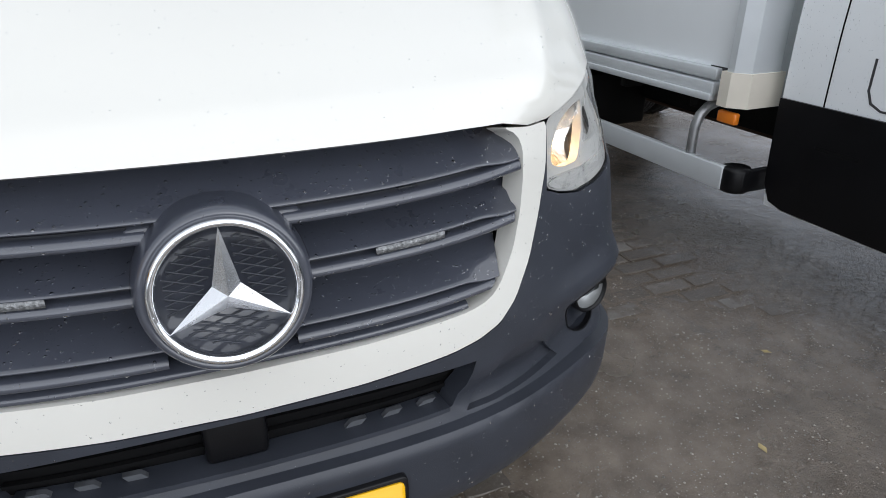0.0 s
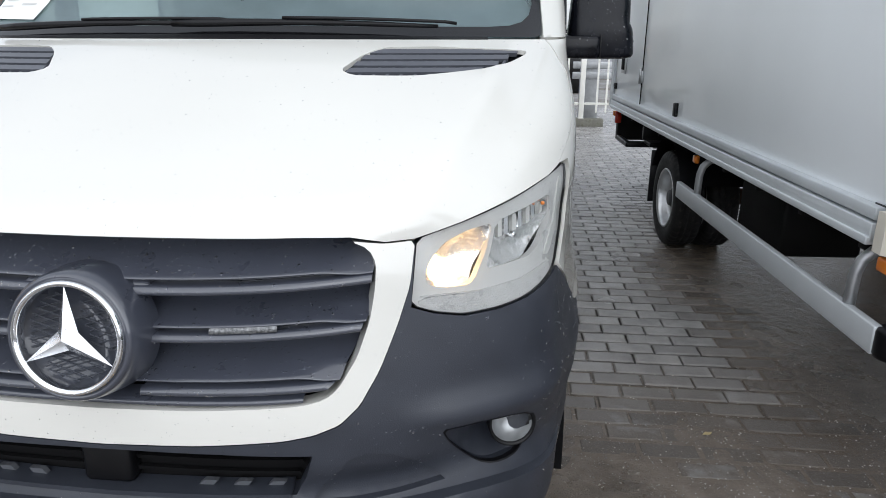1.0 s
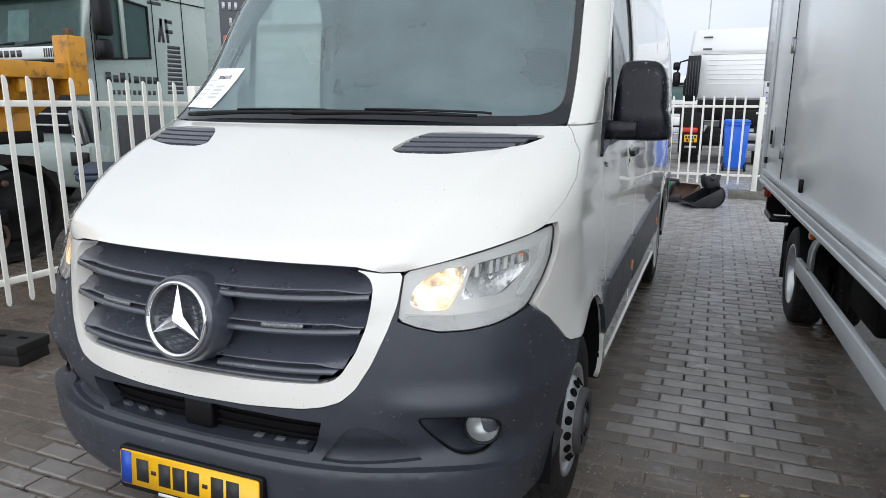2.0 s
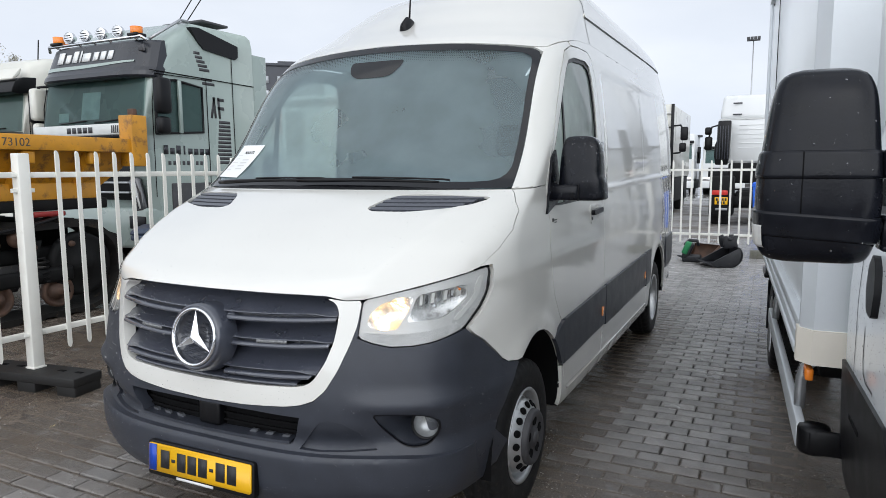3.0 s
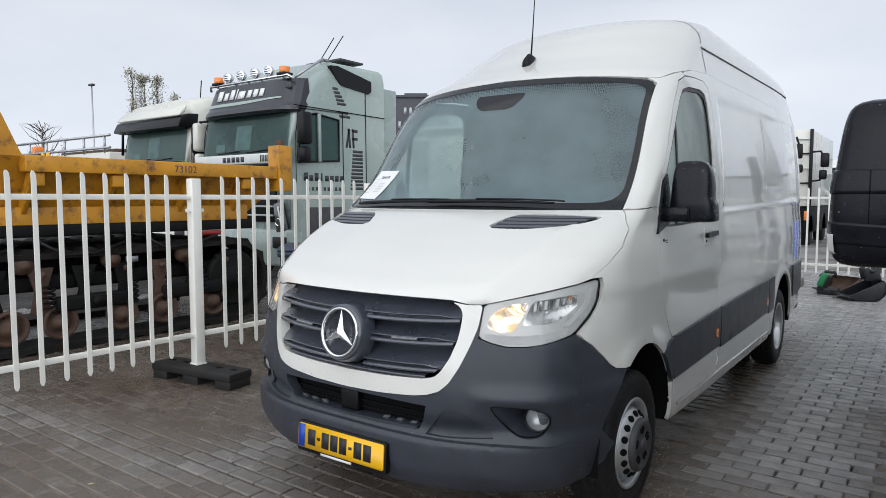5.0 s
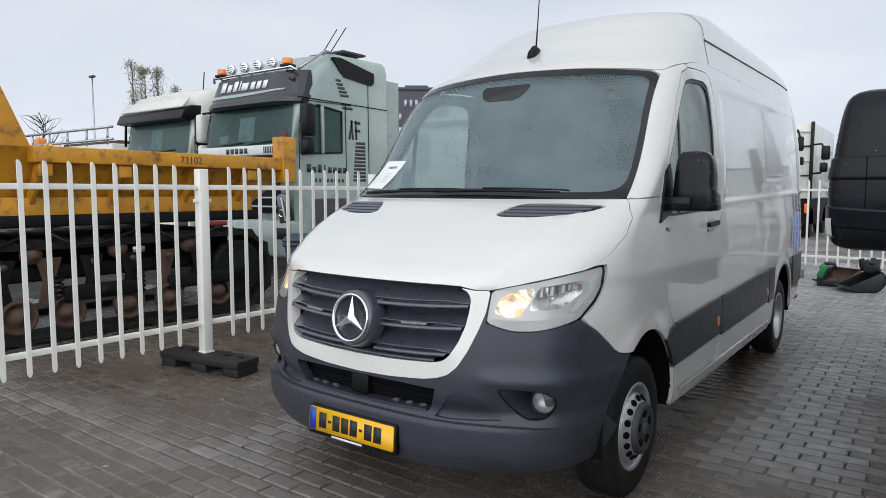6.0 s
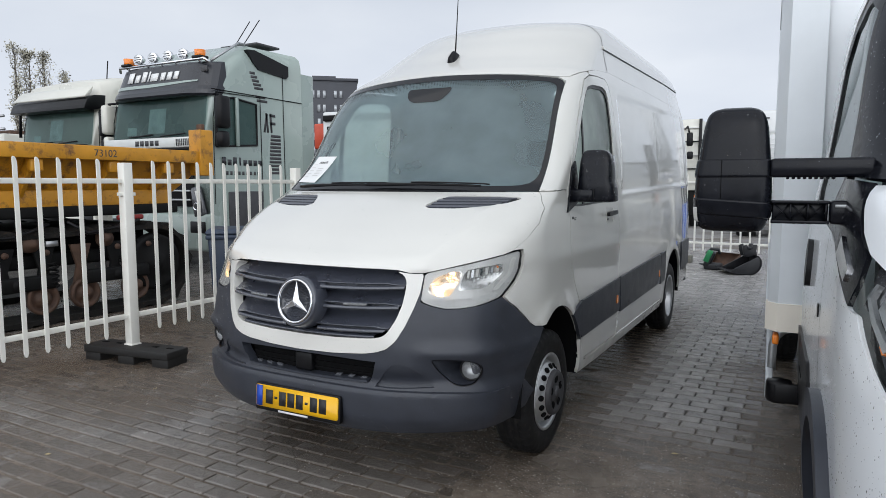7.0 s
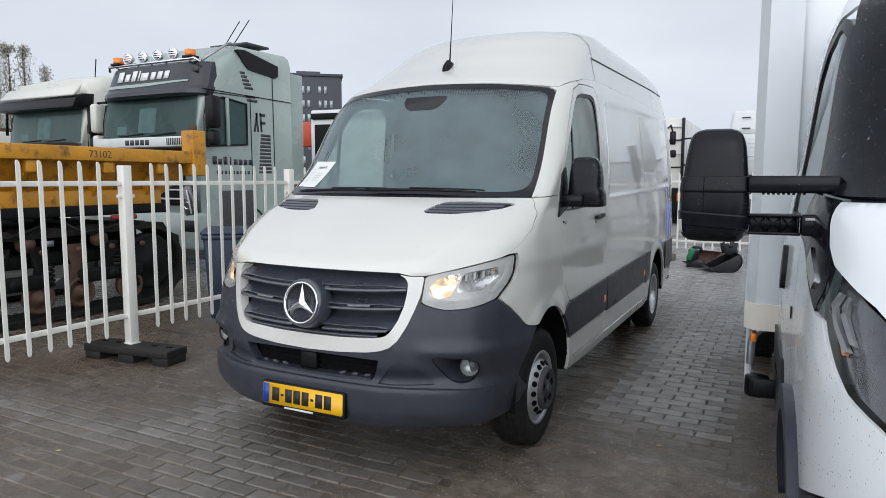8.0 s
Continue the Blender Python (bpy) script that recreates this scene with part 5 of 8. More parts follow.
def wheel(parent, x, y, s, out, barrel, z=0.352):
    """A steel wheel; out: how far the hub face stands beyond the tyre's wall (negative: a dished rear wheel)."""
    turn = Matrix.Translation((x, y, z)) @ pose(0, 0, 0, 0, 0, 90 if s > 0 else -90)
    w = part("wheel", tyre_mesh, None, parent, "silver steel wheel with a black tyre, wet", turn)
    o = -0.10 - out
    rim = part("rim", lathe([(0.205, 0.08), (0.212, -0.082), (0.222, -0.094), (0.218, -0.100), (0.206, -0.096), (0.200, -0.085), (0.196, -0.06), (0.19, -0.03), (0.172, min(o + 0.06, 0.03)), (0.166, o + 0.045 if out > 0 else o), (0.118, o + 0.005), (0.10, o)], 48), SILVER, w)
    if out > 0:
        part("hub", lathe([(0.128, o + 0.06), (0.128, o - 0.004), (0.120, o - 0.014), (0.105, o - 0.016), (0.09, o - 0.006), (0.05, o - 0.004), (0.045, o - 0.012), (0.0, o - 0.012)], 32), GREYRUB, w)
        for k in range(5):
            a = 2 * math.pi * k / 5 + 0.3
            part("hub_hole", moved(lathe([(0.0, 0.002), (0.017, 0.0), (0.021, -0.002), (0.024, 0.006)], 14), Matrix.Translation((0.078 * math.cos(a), o - 0.0085, 0.078 * math.sin(a)))), DARK, w)
        part("hub_cap", lathe([(0.0, o - 0.022), (0.022, o - 0.022), (0.030, o - 0.016), (0.032, o)], 20), GREYRUB, w)
        for k in range(16):
            a = 2 * math.pi * k / 16
            r = 0.150
            part("hole", moved(lathe([(0.0, 0.002), (0.0165, 0.0), (0.0175, 0.012)], 14), Matrix.Translation((r * math.cos(a), o + 0.0235, r * math.sin(a))) @ Matrix.Rotation(-a + math.pi / 2, 4, "Y") @ pose(0, 0, 0, -32, 0, 0)), DARK, w)
    else:
        part("hub", lathe([(0.10, o + 0.004), (0.10, o - 0.03), (0.06, o - 0.06), (0.055, o - 0.075), (0.0, o - 0.075)], 28), GREYRUB, w)
    return w


for s in (1, -1):
    wheel(van, s * 0.865, 1.03, s, 0.035, False)
    wheel(van, s * 0.875, 4.75, s, -0.115, True)
    wheel(van, s * 0.64, 4.75, s, -0.115, True)
part("underbody", box(1.5, 5.2, 0.22, 0, 3.1, 0.28, 0.03), DARK, van)

# rain on the van
by = lambda *names: [o for o in van.children_recursive if o.name.split(".")[0] in names and o.type == "MESH"]
MID = (0.0, 2.2, 1.0)
raindrops(grille, by("vane", "vane_lip", "badge_mount", "grille_sill"), 2600, 0.0009, 0.0030, 1, MID)
raindrops(bumper, by("bumper"), 2400, 0.0009, 0.0026, 2, MID)
raindrops(bumper, by("bumper_lip", "bumper_insert"), 900, 0.0009, 0.0026, 3, MID)
raindrops(van, by("bonnet"), 420, 0.0008, 0.0018, 4, MID)
raindrops(van, by("headlight_lens"), 260, 0.0007, 0.0016, 5, MID)
raindrops(van, by("grille_surround"), 220, 0.0008, 0.0018, 6, MID)
raindrops(badge, [o for o in by("badge_ring", "star")], 160, 0.0008, 0.002, 7, (0, 0.3, 0), name="rain")
raindrops(van, [o for o in by("door_mirror", "mirror_arm") if o.data.vertices[0].co.x > 0], 620, 0.0012, 0.0040, 8, (1.10, 1.45, 1.58))

# ---- fences ----
def bar_geom(h, w=0.032, d=0.012):
    """A flat fence pale with a slanted, rounded head and foot."""
    o = [(-w / 2, 0.03), (-w * 0.3, 0.008), (0, 0.0), (w * 0.3, 0.008), (w / 2, 0.03), (w / 2, h - 0.05), (w * 0.32, h - 0.018), (0, h - 0.002), (-w * 0.3, h), (-w / 2, h - 0.012)]
    return prism(o, d)


pale_mesh = mesh_of("pale", *bar_geom(1.50), smooth=False)
pale_mesh.materials.append(FENCEW)


def fence_panel(f, length, m):
    """One panel of a fence, along x of m: pales on two rails."""
    for z in (0.375, 1.535):
        part("rail", box(length, 0.035, 0.042, length / 2, 0.0, z, 0.004), FENCEW, f, "", m)
    n = int((length - 0.1) / 0.163)
    x0 = (length - (n - 1) * 0.163) / 2
    for k in range(n):
        part("pale", pale_mesh, None, f, "", m @ pose(x0 + 0.163 * k, -0.030, 0.235))


def fence_post(f, m):
    p = part("post", box(0.085, 0.085, 1.56, 0, 0, 0.15, 0.006), FENCEW, f, "", m)
    part("foot_plate", box(0.10, 0.10, 0.012, 0, 0, 0.14, 0.003), FENCEW, p)
    for z in (0.38, 1.43, 1.54):
        part("bracket", box(0.16, 0.03, 0.03, 0, -0.005, z, 0.003), FENCEW, p)


FOOTM = mat("black_recycled_plastic", (0.010, 0.0095, 0.009), 0.6, var=0.25, scale=14, bump=0.35, bscale=60)


def fence_foot(f, m):
    body = [box(0.92, 0.25, 0.065, 0, 0, 0.075, 0.008)]
    for x in (-0.37, 0.0, 0.37):
        body.append(box(0.17, 0.23, 0.085, x, 0, 0.0, 0.008))
    b = part("foot", joined(*body), FOOTM, f, "black recycled plastic foot block", m)
    for x in (-0.36, -0.2, 0.2, 0.36):
        part("slot", box(0.06, 0.03, 0.004, x, 0.02, 0.139), DARK, b)


NEAR_X, NEAR_Y = -2.89, 1.18
PITCH = 2.15
near_fence = thing("fence", "white steel pale fence beside the van on black plastic feet", "fence", group="yard fences")
for k in range(-2, 5):
    y = NEAR_Y + PITCH * k
    if k > -2:
        fence_post(near_fence, pose(NEAR_X, y, 0, 0, 0, 90))
        fence_foot(near_fence, pose(NEAR_X + 0.06, y - 0.02, 0, 0, 0, 8))
    fence_panel(near_fence, PITCH - 0.12, pose(NEAR_X, y + 0.06, 0, 0, 0, 90))
FAR_Y = 11.1
far_fence = thing("fence", "white steel pale fence across the back on mossy concrete feet", "fence", group="yard fences")
CONC = mat("mossy_concrete", (0.16, 0.155, 0.13), 0.75, var=0.2, scale=10, bump=0.4, bscale=90, stain=((0.07, 0.08, 0.04), 0.5, 0.6))
for k in range(-2, 4):
    x = 2.06 + PITCH * k
    fence_post(far_fence, pose(x, FAR_Y, 0))
    fence_panel(far_fence, PITCH - 0.12, pose(x + 0.06, FAR_Y, 0))
    part("foot", box(0.78, 0.24, 0.14, 0, 0, 0, 0.012), CONC, far_fence, "mossy concrete foot", pose(x, FAR_Y, 0))

# ---- box truck beside the van ----
BOXW = mat("box_panel_white", (0.87, 0.90, 0.92), 0.30, var=0.025, scale=1.2, coat=0.3, rvar=0.06)
CABW = mat("truck_cab_white", (0.86, 0.885, 0.90), 0.22, var=0.02, scale=1.5, coat=0.6, rvar=0.05)
BEIGE = mat("cream_corner_casting", (0.74, 0.69, 0.60), 0.40, var=0.05)
CHASSIS = mat("chassis_black", (0.006, 0.006, 0.006), 0.65, var=0.3, scale=7, bump=0.2, spec=0.2)
RUST = mat("rusty_steel", (0.075, 0.040, 0.025), 0.7, var=0.4, scale=9, bump=0.5)
LAMPDK = mat("dark_headlamp", (0.06, 0.062, 0.068), 0.15, var=0.3, scale=18, coat=1.0)
TRUCKGLASS = glass("truck_glass", (0.36, 0.46, 0.45), 0.30, (0.15, 0.22, 0.22), 1.5, 1.34)
BX = Matrix.Translation((2.075, 1.15, 0)) @ pose(0, 0, 0, 0, 0, 2.46)
truck = thing("box_truck", "white box truck with grey aluminium frame, side rails and long-arm mirrors", "truck", BX)
LEN, WID, BOT, TOP = 5.1, 2.15, 0.82, 3.35
part("box_body", box(WID - 0.06, LEN - 0.06, TOP - BOT - 0.10, WID / 2, LEN / 2, BOT + 0.06, 0.004), BOXW, truck, "smooth white box panel")
for bw, bh, bx, bz in ((0.05, 0.07, 0.012, 0.0), (0.05, 0.03, 0.002, -0.008), (0.05, 0.045, 0.018, 0.08)):
    part("floor_profile", box(bw, LEN - 0.25, bh, bx, LEN / 2, BOT + bz, 0.005), ALU, truck, "ribbed aluminium floor profile")
part("roof_profile", box(0.06, LEN, 0.08, 0.02, LEN / 2, TOP - 0.08, 0.01), ALU, truck)
# front corner column: chamfered aluminium, with a cream casting at its foot
col = [(0.0, 0.075), (0.0, 0.04), (0.045, -0.01), (0.20, -0.01), (0.20, 0.01), (0.055, 0.01), (0.02, 0.045), (0.02, 0.075)]


def column(outline, z0, z1):
    n = len(outline)
    V = [(x, y, z0) for x, y in outline] + [(x, y, z1) for x, y in outline]
    F = [(i, (i + 1) % n, n + (i + 1) % n, n + i) for i in range(n)] + [tuple(range(n))[::-1], tuple(range(n, 2 * n))]
    return V, F


part("corner_column", (*column([(x - 0.012, y - 0.012) for x, y in col], BOT + 0.12, TOP), False), ALU, truck, "grey aluminium corner column")
cc = [(-0.022, 0.082), (-0.022, 0.03), (0.03, -0.032), (0.21, -0.032), (0.21, 0.02), (0.03, 0.06), (0.02, 0.082)]
part("corner_casting", (*column(cc, BOT - 0.015, BOT + 0.125), False), BEIGE, truck, "cream corner casting")
part("front_profile", box(WID - 0.2, 0.03, 0.09, WID / 2 + 0.1, 0.0, BOT, 0.008), ALU, truck)
# door seam, hinge, lock, latch near the back
part("door_seam", box(0.006, 0.018, TOP - BOT - 0.2, 0.0275, 3.86, BOT + 0.12), DARK, truck)
part("hinge", joined(box(0.02, 0.09, 0.10, 0.022, 3.86, 1.13, 0.004), tube([(0.01, 3.86, 1.12), (0.01, 3.86, 1.25)], 0.012)), STEEL, truck, "steel door hinge")
part("hinge", joined(box(0.02, 0.09, 0.10, 0.022, 3.86, 2.0, 0.004), tube([(0.01, 3.86, 1.99), (0.01, 3.86, 2.12)], 0.012)), STEEL, truck)
lk = part("lock", box(0.02, 0.16, 0.20, 0.022, 4.62, 1.17, 0.006), STEEL, truck, "recessed steel door lock")
part("lock_cup", box(0.012, 0.11, 0.13, 0.010, 4.62, 1.205, 0.004), DARK, lk)
part("latch", box(0.03, 0.05, 0.095, 0.018, 2.72, 0.965, 0.008), BLACK, truck, "black door catch")
part("latch", box(0.03, 0.04, 0.06, 0.018, 4.95, 1.0, 0.006), BLACK, truck)
part("rear_frame", joined(box(0.03, 0.12, TOP - BOT, 0.008, LEN - 0.06, BOT, 0.005)), ALU, truck)
# dealer sticker
sk = part("sticker", box(0.004, 0.098, 0.045, 0.026, 0.142, 0.905), INK, truck, "small dark sticker with a red emblem")
part("emblem", joined(box(0.004, 0.012, 0.030, 0.0235, 0.172, 0.912), box(0.004, 0.026, 0.014, 0.0235, 0.172, 0.920)), mat("sticker_red", (0.60, 0.06, 0.06), 0.4), sk)
for k, w in enumerate((0.052, 0.044)):
    part("print_bar", box(0.003, w, 0.006, 0.0235, 0.126, 0.930 - 0.013 * k), LAMPGREY, sk)
# amber lamps under the edge, side guard, struts
for y in (0.055, 2.18, 4.95):
    part("side_marker", box(0.03, 0.10 if y < 1 else 0.06, 0.05, 0.03, y, BOT - 0.09, 0.008), AMBER, truck, "amber side marker lamp")
part("side_guard", box(0.035, 2.42, 0.105, 0.01, 1.21, 0.455, 0.006), ALU, truck, "grey aluminium side guard rail")
part("guard_end", moved(lathe([(0.0, -0.055), (0.055, -0.052), (0.06, -0.04), (0.06, 0.04), (0.055, 0.052), (0.0, 0.055)], 20), Matrix.Translation((0.055, -0.02, 0.507)) @ pose(0, 0, 0, 90, 0, 0)), BLACK, truck, "black plastic guard end")
part("guard_end_bar", box(0.16, 0.03, 0.10, 0.11, -0.065, 0.457, 0.012), BLACK, truck)
for y in (0.22, 2.05):
    part("strut", tube([(0.02, y, 0.55), (0.02, y, 0.62), (0.022, y, 0.68), (0.035, y - 0.005, 0.73), (0.065, y - 0.012, 0.765), (0.11, y - 0.02, 0.785), (0.18, y - 0.02, 0.79)], 0.022, 10), STEEL, truck, "bent steel tube strut")
# chassis, axle, tank, wheels
part("chassis_rail", joined(box(0.08, 6.0, 0.20, 0.62, 2.0, 0.56, 0.01), box(0.08, 6.0, 0.20, 1.48, 2.0, 0.56, 0.01), *[box(0.9, 0.06, 0.12, 1.05, y, 0.6, 0.01) for y in (0.3, 1.4, 3.4, 4.6)]), CHASSIS, truck)
part("cross_bearers", joined(*[box(2.0, 0.05, 0.08, 1.07, 0.3 + 0.5 * k, 0.745, 0.005) for k in range(10)]), CHASSIS, truck)
part("battery_box", box(0.42, 0.6, 0.32, 0.42, 1.55, 0.40, 0.02), CHASSIS, truck)
part("fuel_tank", box(0.36, 0.5, 0.30, 1.6, 1.1, 0.40, 0.02), CHASSIS, truck)
part("drive_shaft", moved(lathe([(0.05, -1.3), (0.05, 1.3)], 12), Matrix.Translation((1.05, 1.3, 0.45))), RUST, truck)
part("axle", joined(tube([(0.25, 2.82, 0.37), (1.85, 2.82, 0.37)], 0.06), moved(shell(0.34, 0.34, 0.34, 2.4), Matrix.Translation((1.05, 2.82, 0.38)))), RUST, truck)
for s, x in ((-1, 0.13), (-1, 0.37), (1, 1.78), (1, 2.02)):
    wheel(truck, x, 2.82, s, -0.11, True)
part("mud_wing", (lambda: (lambda V, F: (V, F))(*(lambda rows: ([p for r in rows for p in r], [(i * 2, i * 2 + 1, i * 2 + 3, i * 2 + 2) for i in range(len(rows) - 1)]))([[(0.02, 2.82 + 0.42 * math.cos(radians(a)), 0.38 + 0.42 * math.sin(radians(a))), (0.50, 2.82 + 0.42 * math.cos(radians(a)), 0.38 + 0.42 * math.sin(radians(a)))] for a in range(20, 170, 10)])))(), BLACK, truck)
part("mud_flap", box(0.48, 0.02, 0.42, 0.26, 3.26, 0.22, 0.004), BLACK, truck)
part("rear_lamp_bar", box(2.0, 0.10, 0.30, 1.07, LEN - 0.12, 0.48, 0.01), CHASSIS, truck)
part("rear_lamp", box(0.06, 0.06, 0.12, 0.06, LEN - 0.2, 0.66, 0.01), mat("red_lamp", (0.5, 0.03, 0.015), 0.25), truck)
tb = part("tow_step", joined(box(0.42, 0.12, 0.05, 0.24, 4.35, 0.50, 0.015), box(0.30, 0.25, 0.04, 0.35, 4.18, 0.54, 0.01), box(0.36, 0.06, 0.12, 0.32, 4.12, 0.60, 0.01), box(0.05, 0.5, 0.05, 0.06, 4.55, 0.50, 0.01), tube([(0.3, 4.3, 0.52), (0.7, 3.9, 0.58)], 0.03)), BLACK, truck, "black folding step")
# cab, as a skin of levels like the van's
CAB_LEVELS = [(0.30, -2.48, 0.96, 0.60, 4.0), (0.45, -2.56, 0.98, 0.60, 4.5), (0.70, -2.57, 0.995, 0.62, 5.0), (0.95, -2.55, 1.0, 0.66, 5.5), (1.10, -2.50, 1.0, 0.70, 5.5), (1.22, -2.40, 0.995, 0.72, 5.5), (1.32, -2.28, 0.988, 0.72, 5.5), (1.42, -2.10, 0.976, 0.62, 6.0),
              (1.50, -1.93, 0.964, 0.52, 6.0), (1.55, -1.80, 0.954, 0.48, 4.5), (2.12, -1.24, 0.880, 0.44, 4.0), (2.27, -1.06, 0.850, 0.42, 4.0), (2.38, -0.84, 0.80, 0.40, 3.5), (2.45, -0.58, 0.72, 0.40, 3.0)]
cab_skin = Body(CAB_LEVELS, 0.0)
MID = 1.135
CM = pose(MID, 0, 0)
cring, CB = cab_skin.ring, -0.10
cabs = thing("cab", "", "")
cabs.parent = truck



def cab_panel(name, pts, material, side, label="", rnd=0, holes=(), off=0.0, thick=0.012, step=0.06):
    return cab_skin.panel(name, cring(pts, rnd), material, truck, holes, off, thick, step, side, label, CM)


C_TRIM = [(Y_, -1.02, 1.40), (Y_, -1.25, 1.39), (Y_, -1.42, 1.365), (Y_, -1.60, 1.318), (Y_, -1.74, 1.275), (Y_, -1.838, 1.245), (Y_, -1.85, 1.30), (Y_, -1.825, 1.362), (Y_, -1.74, 1.405), (Y_, -1.66, 1.462), (Y_, -1.61, 1.505), (Y_, -1.58, 1.535), (Y_, -1.45, 1.545), (Y_, -1.30, 1.55)]
C_LAMP = [(Y_, -1.832, 1.362), (Y_, -1.856, 1.30), (Y_, -1.846, 1.256), (Y_, -1.915, 1.243), (Y_, -1.965, 1.212), (Y_, -2.06, 1.165), (Y_, -2.155, 1.125), (Y_, -2.28, 1.095), (X_, 0.84, 1.06), (X_, 0.70, 1.03), (X_, 0.64, 1.06), (X_, 0.70, 1.12), (X_, 0.82, 1.19), (Y_, -2.22, 1.247), (Y_, -2.145, 1.272), (Y_, -2.08, 1.296), (Y_, -1.955, 1.328)]
C_BONNET = both([(X_, 0, 1.03), (X_, 0.40, 1.04), (X_, 0.60, 1.065), (X_, 0.70, 1.128), (X_, 0.82, 1.198), (Y_, -2.22, 1.255), (Y_, -2.145, 1.28), (Y_, -2.08, 1.304), (Y_, -1.955, 1.336), (Y_, -1.83, 1.370), (Y_, -1.745, 1.413), (Y_, -1.665, 1.470), (Y_, -1.615, 1.513), (Y_, -1.59, 1.53), (X_, 0.6, 1.535), (X_, 0, 1.535)])
C_WING = [(Y_, CB, 0.40), (Y_, CB, 1.42), (Y_, -0.5, 1.40), (Y_, -1.02, 1.394), (Y_, -1.25, 1.384), (Y_, -1.42, 1.359), (Y_, -1.60, 1.312), (Y_, -1.74, 1.269), (Y_, -1.845, 1.239), (Y_, -1.915, 1.236), (Y_, -1.965, 1.205), (Y_, -2.06, 1.158), (Y_, -2.155, 1.118), (Y_, -2.28, 1.088), (X_, 0.84, 1.053), (X_, 0.66, 1.02), (X_, 0.62, 0.93), (X_, 0.84, 0.90), (Y_, -2.20, 0.885), (Y_, -2.05, 0.83), (Y_, -1.89, 0.77)] + \
         [(Y_, -1.50 + 0.535 * math.cos(radians(a)), 0.38 + 0.535 * math.sin(radians(a))) for a in range(130, -1, -10)] + [(Y_, -0.97, 0.40)]
UPZ = lambda pts: [(k, a, 1.55 + (z - 1.55) * 1.15 if z > 1.55 else z) for k, a, z in pts]
C_WIN = UPZ([(Y_, -1.30, 1.56), (Y_, -1.04, 1.425), (Y_, -0.30, 1.425), (Y_, -0.24, 1.50), (Y_, -0.26, 2.0), (Y_, -0.40, 2.10), (Y_, -0.80, 2.13), (Y_, -0.93, 2.08)])
C_PILLAR = UPZ([(Y_, -1.585, 1.545), (Y_, -1.45, 1.552), (Y_, -1.31, 1.562), (Y_, -0.94, 2.085), (Y_, -0.84, 2.165), (X_, 0.80, 2.19), (X_, 0.72, 2.17), (X_, 0.78, 1.545)])
C_UPPER = UPZ([(Y_, CB, 1.43), (Y_, -0.235, 1.43), (Y_, -0.23, 1.50), (Y_, -0.25, 2.01), (Y_, -0.39, 2.115), (Y_, -0.80, 2.145), (Y_, -0.86, 2.17), (Y_, -0.80, 2.22), (Y_, -0.50, 2.25), (Y_, CB, 2.26)])
C_ROOF = both(UPZ([(X_, 0, 2.19), (X_, 0.76, 2.19), (Y_, -0.80, 2.228), (Y_, -0.50, 2.256), (Y_, CB, 2.266), (Y_, CB, 2.33), (X_, 0, 2.33)]))

cab_panel("bonnet", C_BONNET, CABW, 1, "white painted bonnet")
cab_panel("windscreen", both(UPZ([(X_, 0, 1.545), (X_, 0.77, 1.545), (X_, 0.715, 2.17), (X_, 0, 2.185)])), TRUCKGLASS, 1, "cab windscreen", off=-0.006, thick=0.0, step=0.1)
cab_panel("windscreen_border", both(UPZ([(X_, 0, 1.54), (X_, 0.78, 1.545), (X_, 0.725, 2.17), (X_, 0, 2.19)])), BLACK, 1, "", 0, [cring(both(UPZ([(X_, 0, 1.60), (X_, 0.66, 1.60), (X_, 0.70, 1.64), (X_, 0.66, 2.08), (X_, 0.62, 2.11), (X_, 0, 2.12)])))], -0.002, 0.0, 0.08)
cab_panel("roof", C_ROOF, CABW, 1, "white cab roof")
part("roof_top", ([(-0.70, CB, 2.446), (0.70, CB, 2.446), (0.70, -0.15, 2.446), (0.35, -0.45, 2.446), (-0.35, -0.45, 2.446), (-0.70, -0.15, 2.446)], [(0, 1, 2, 3, 4, 5)]), CABW, truck, "", CM)
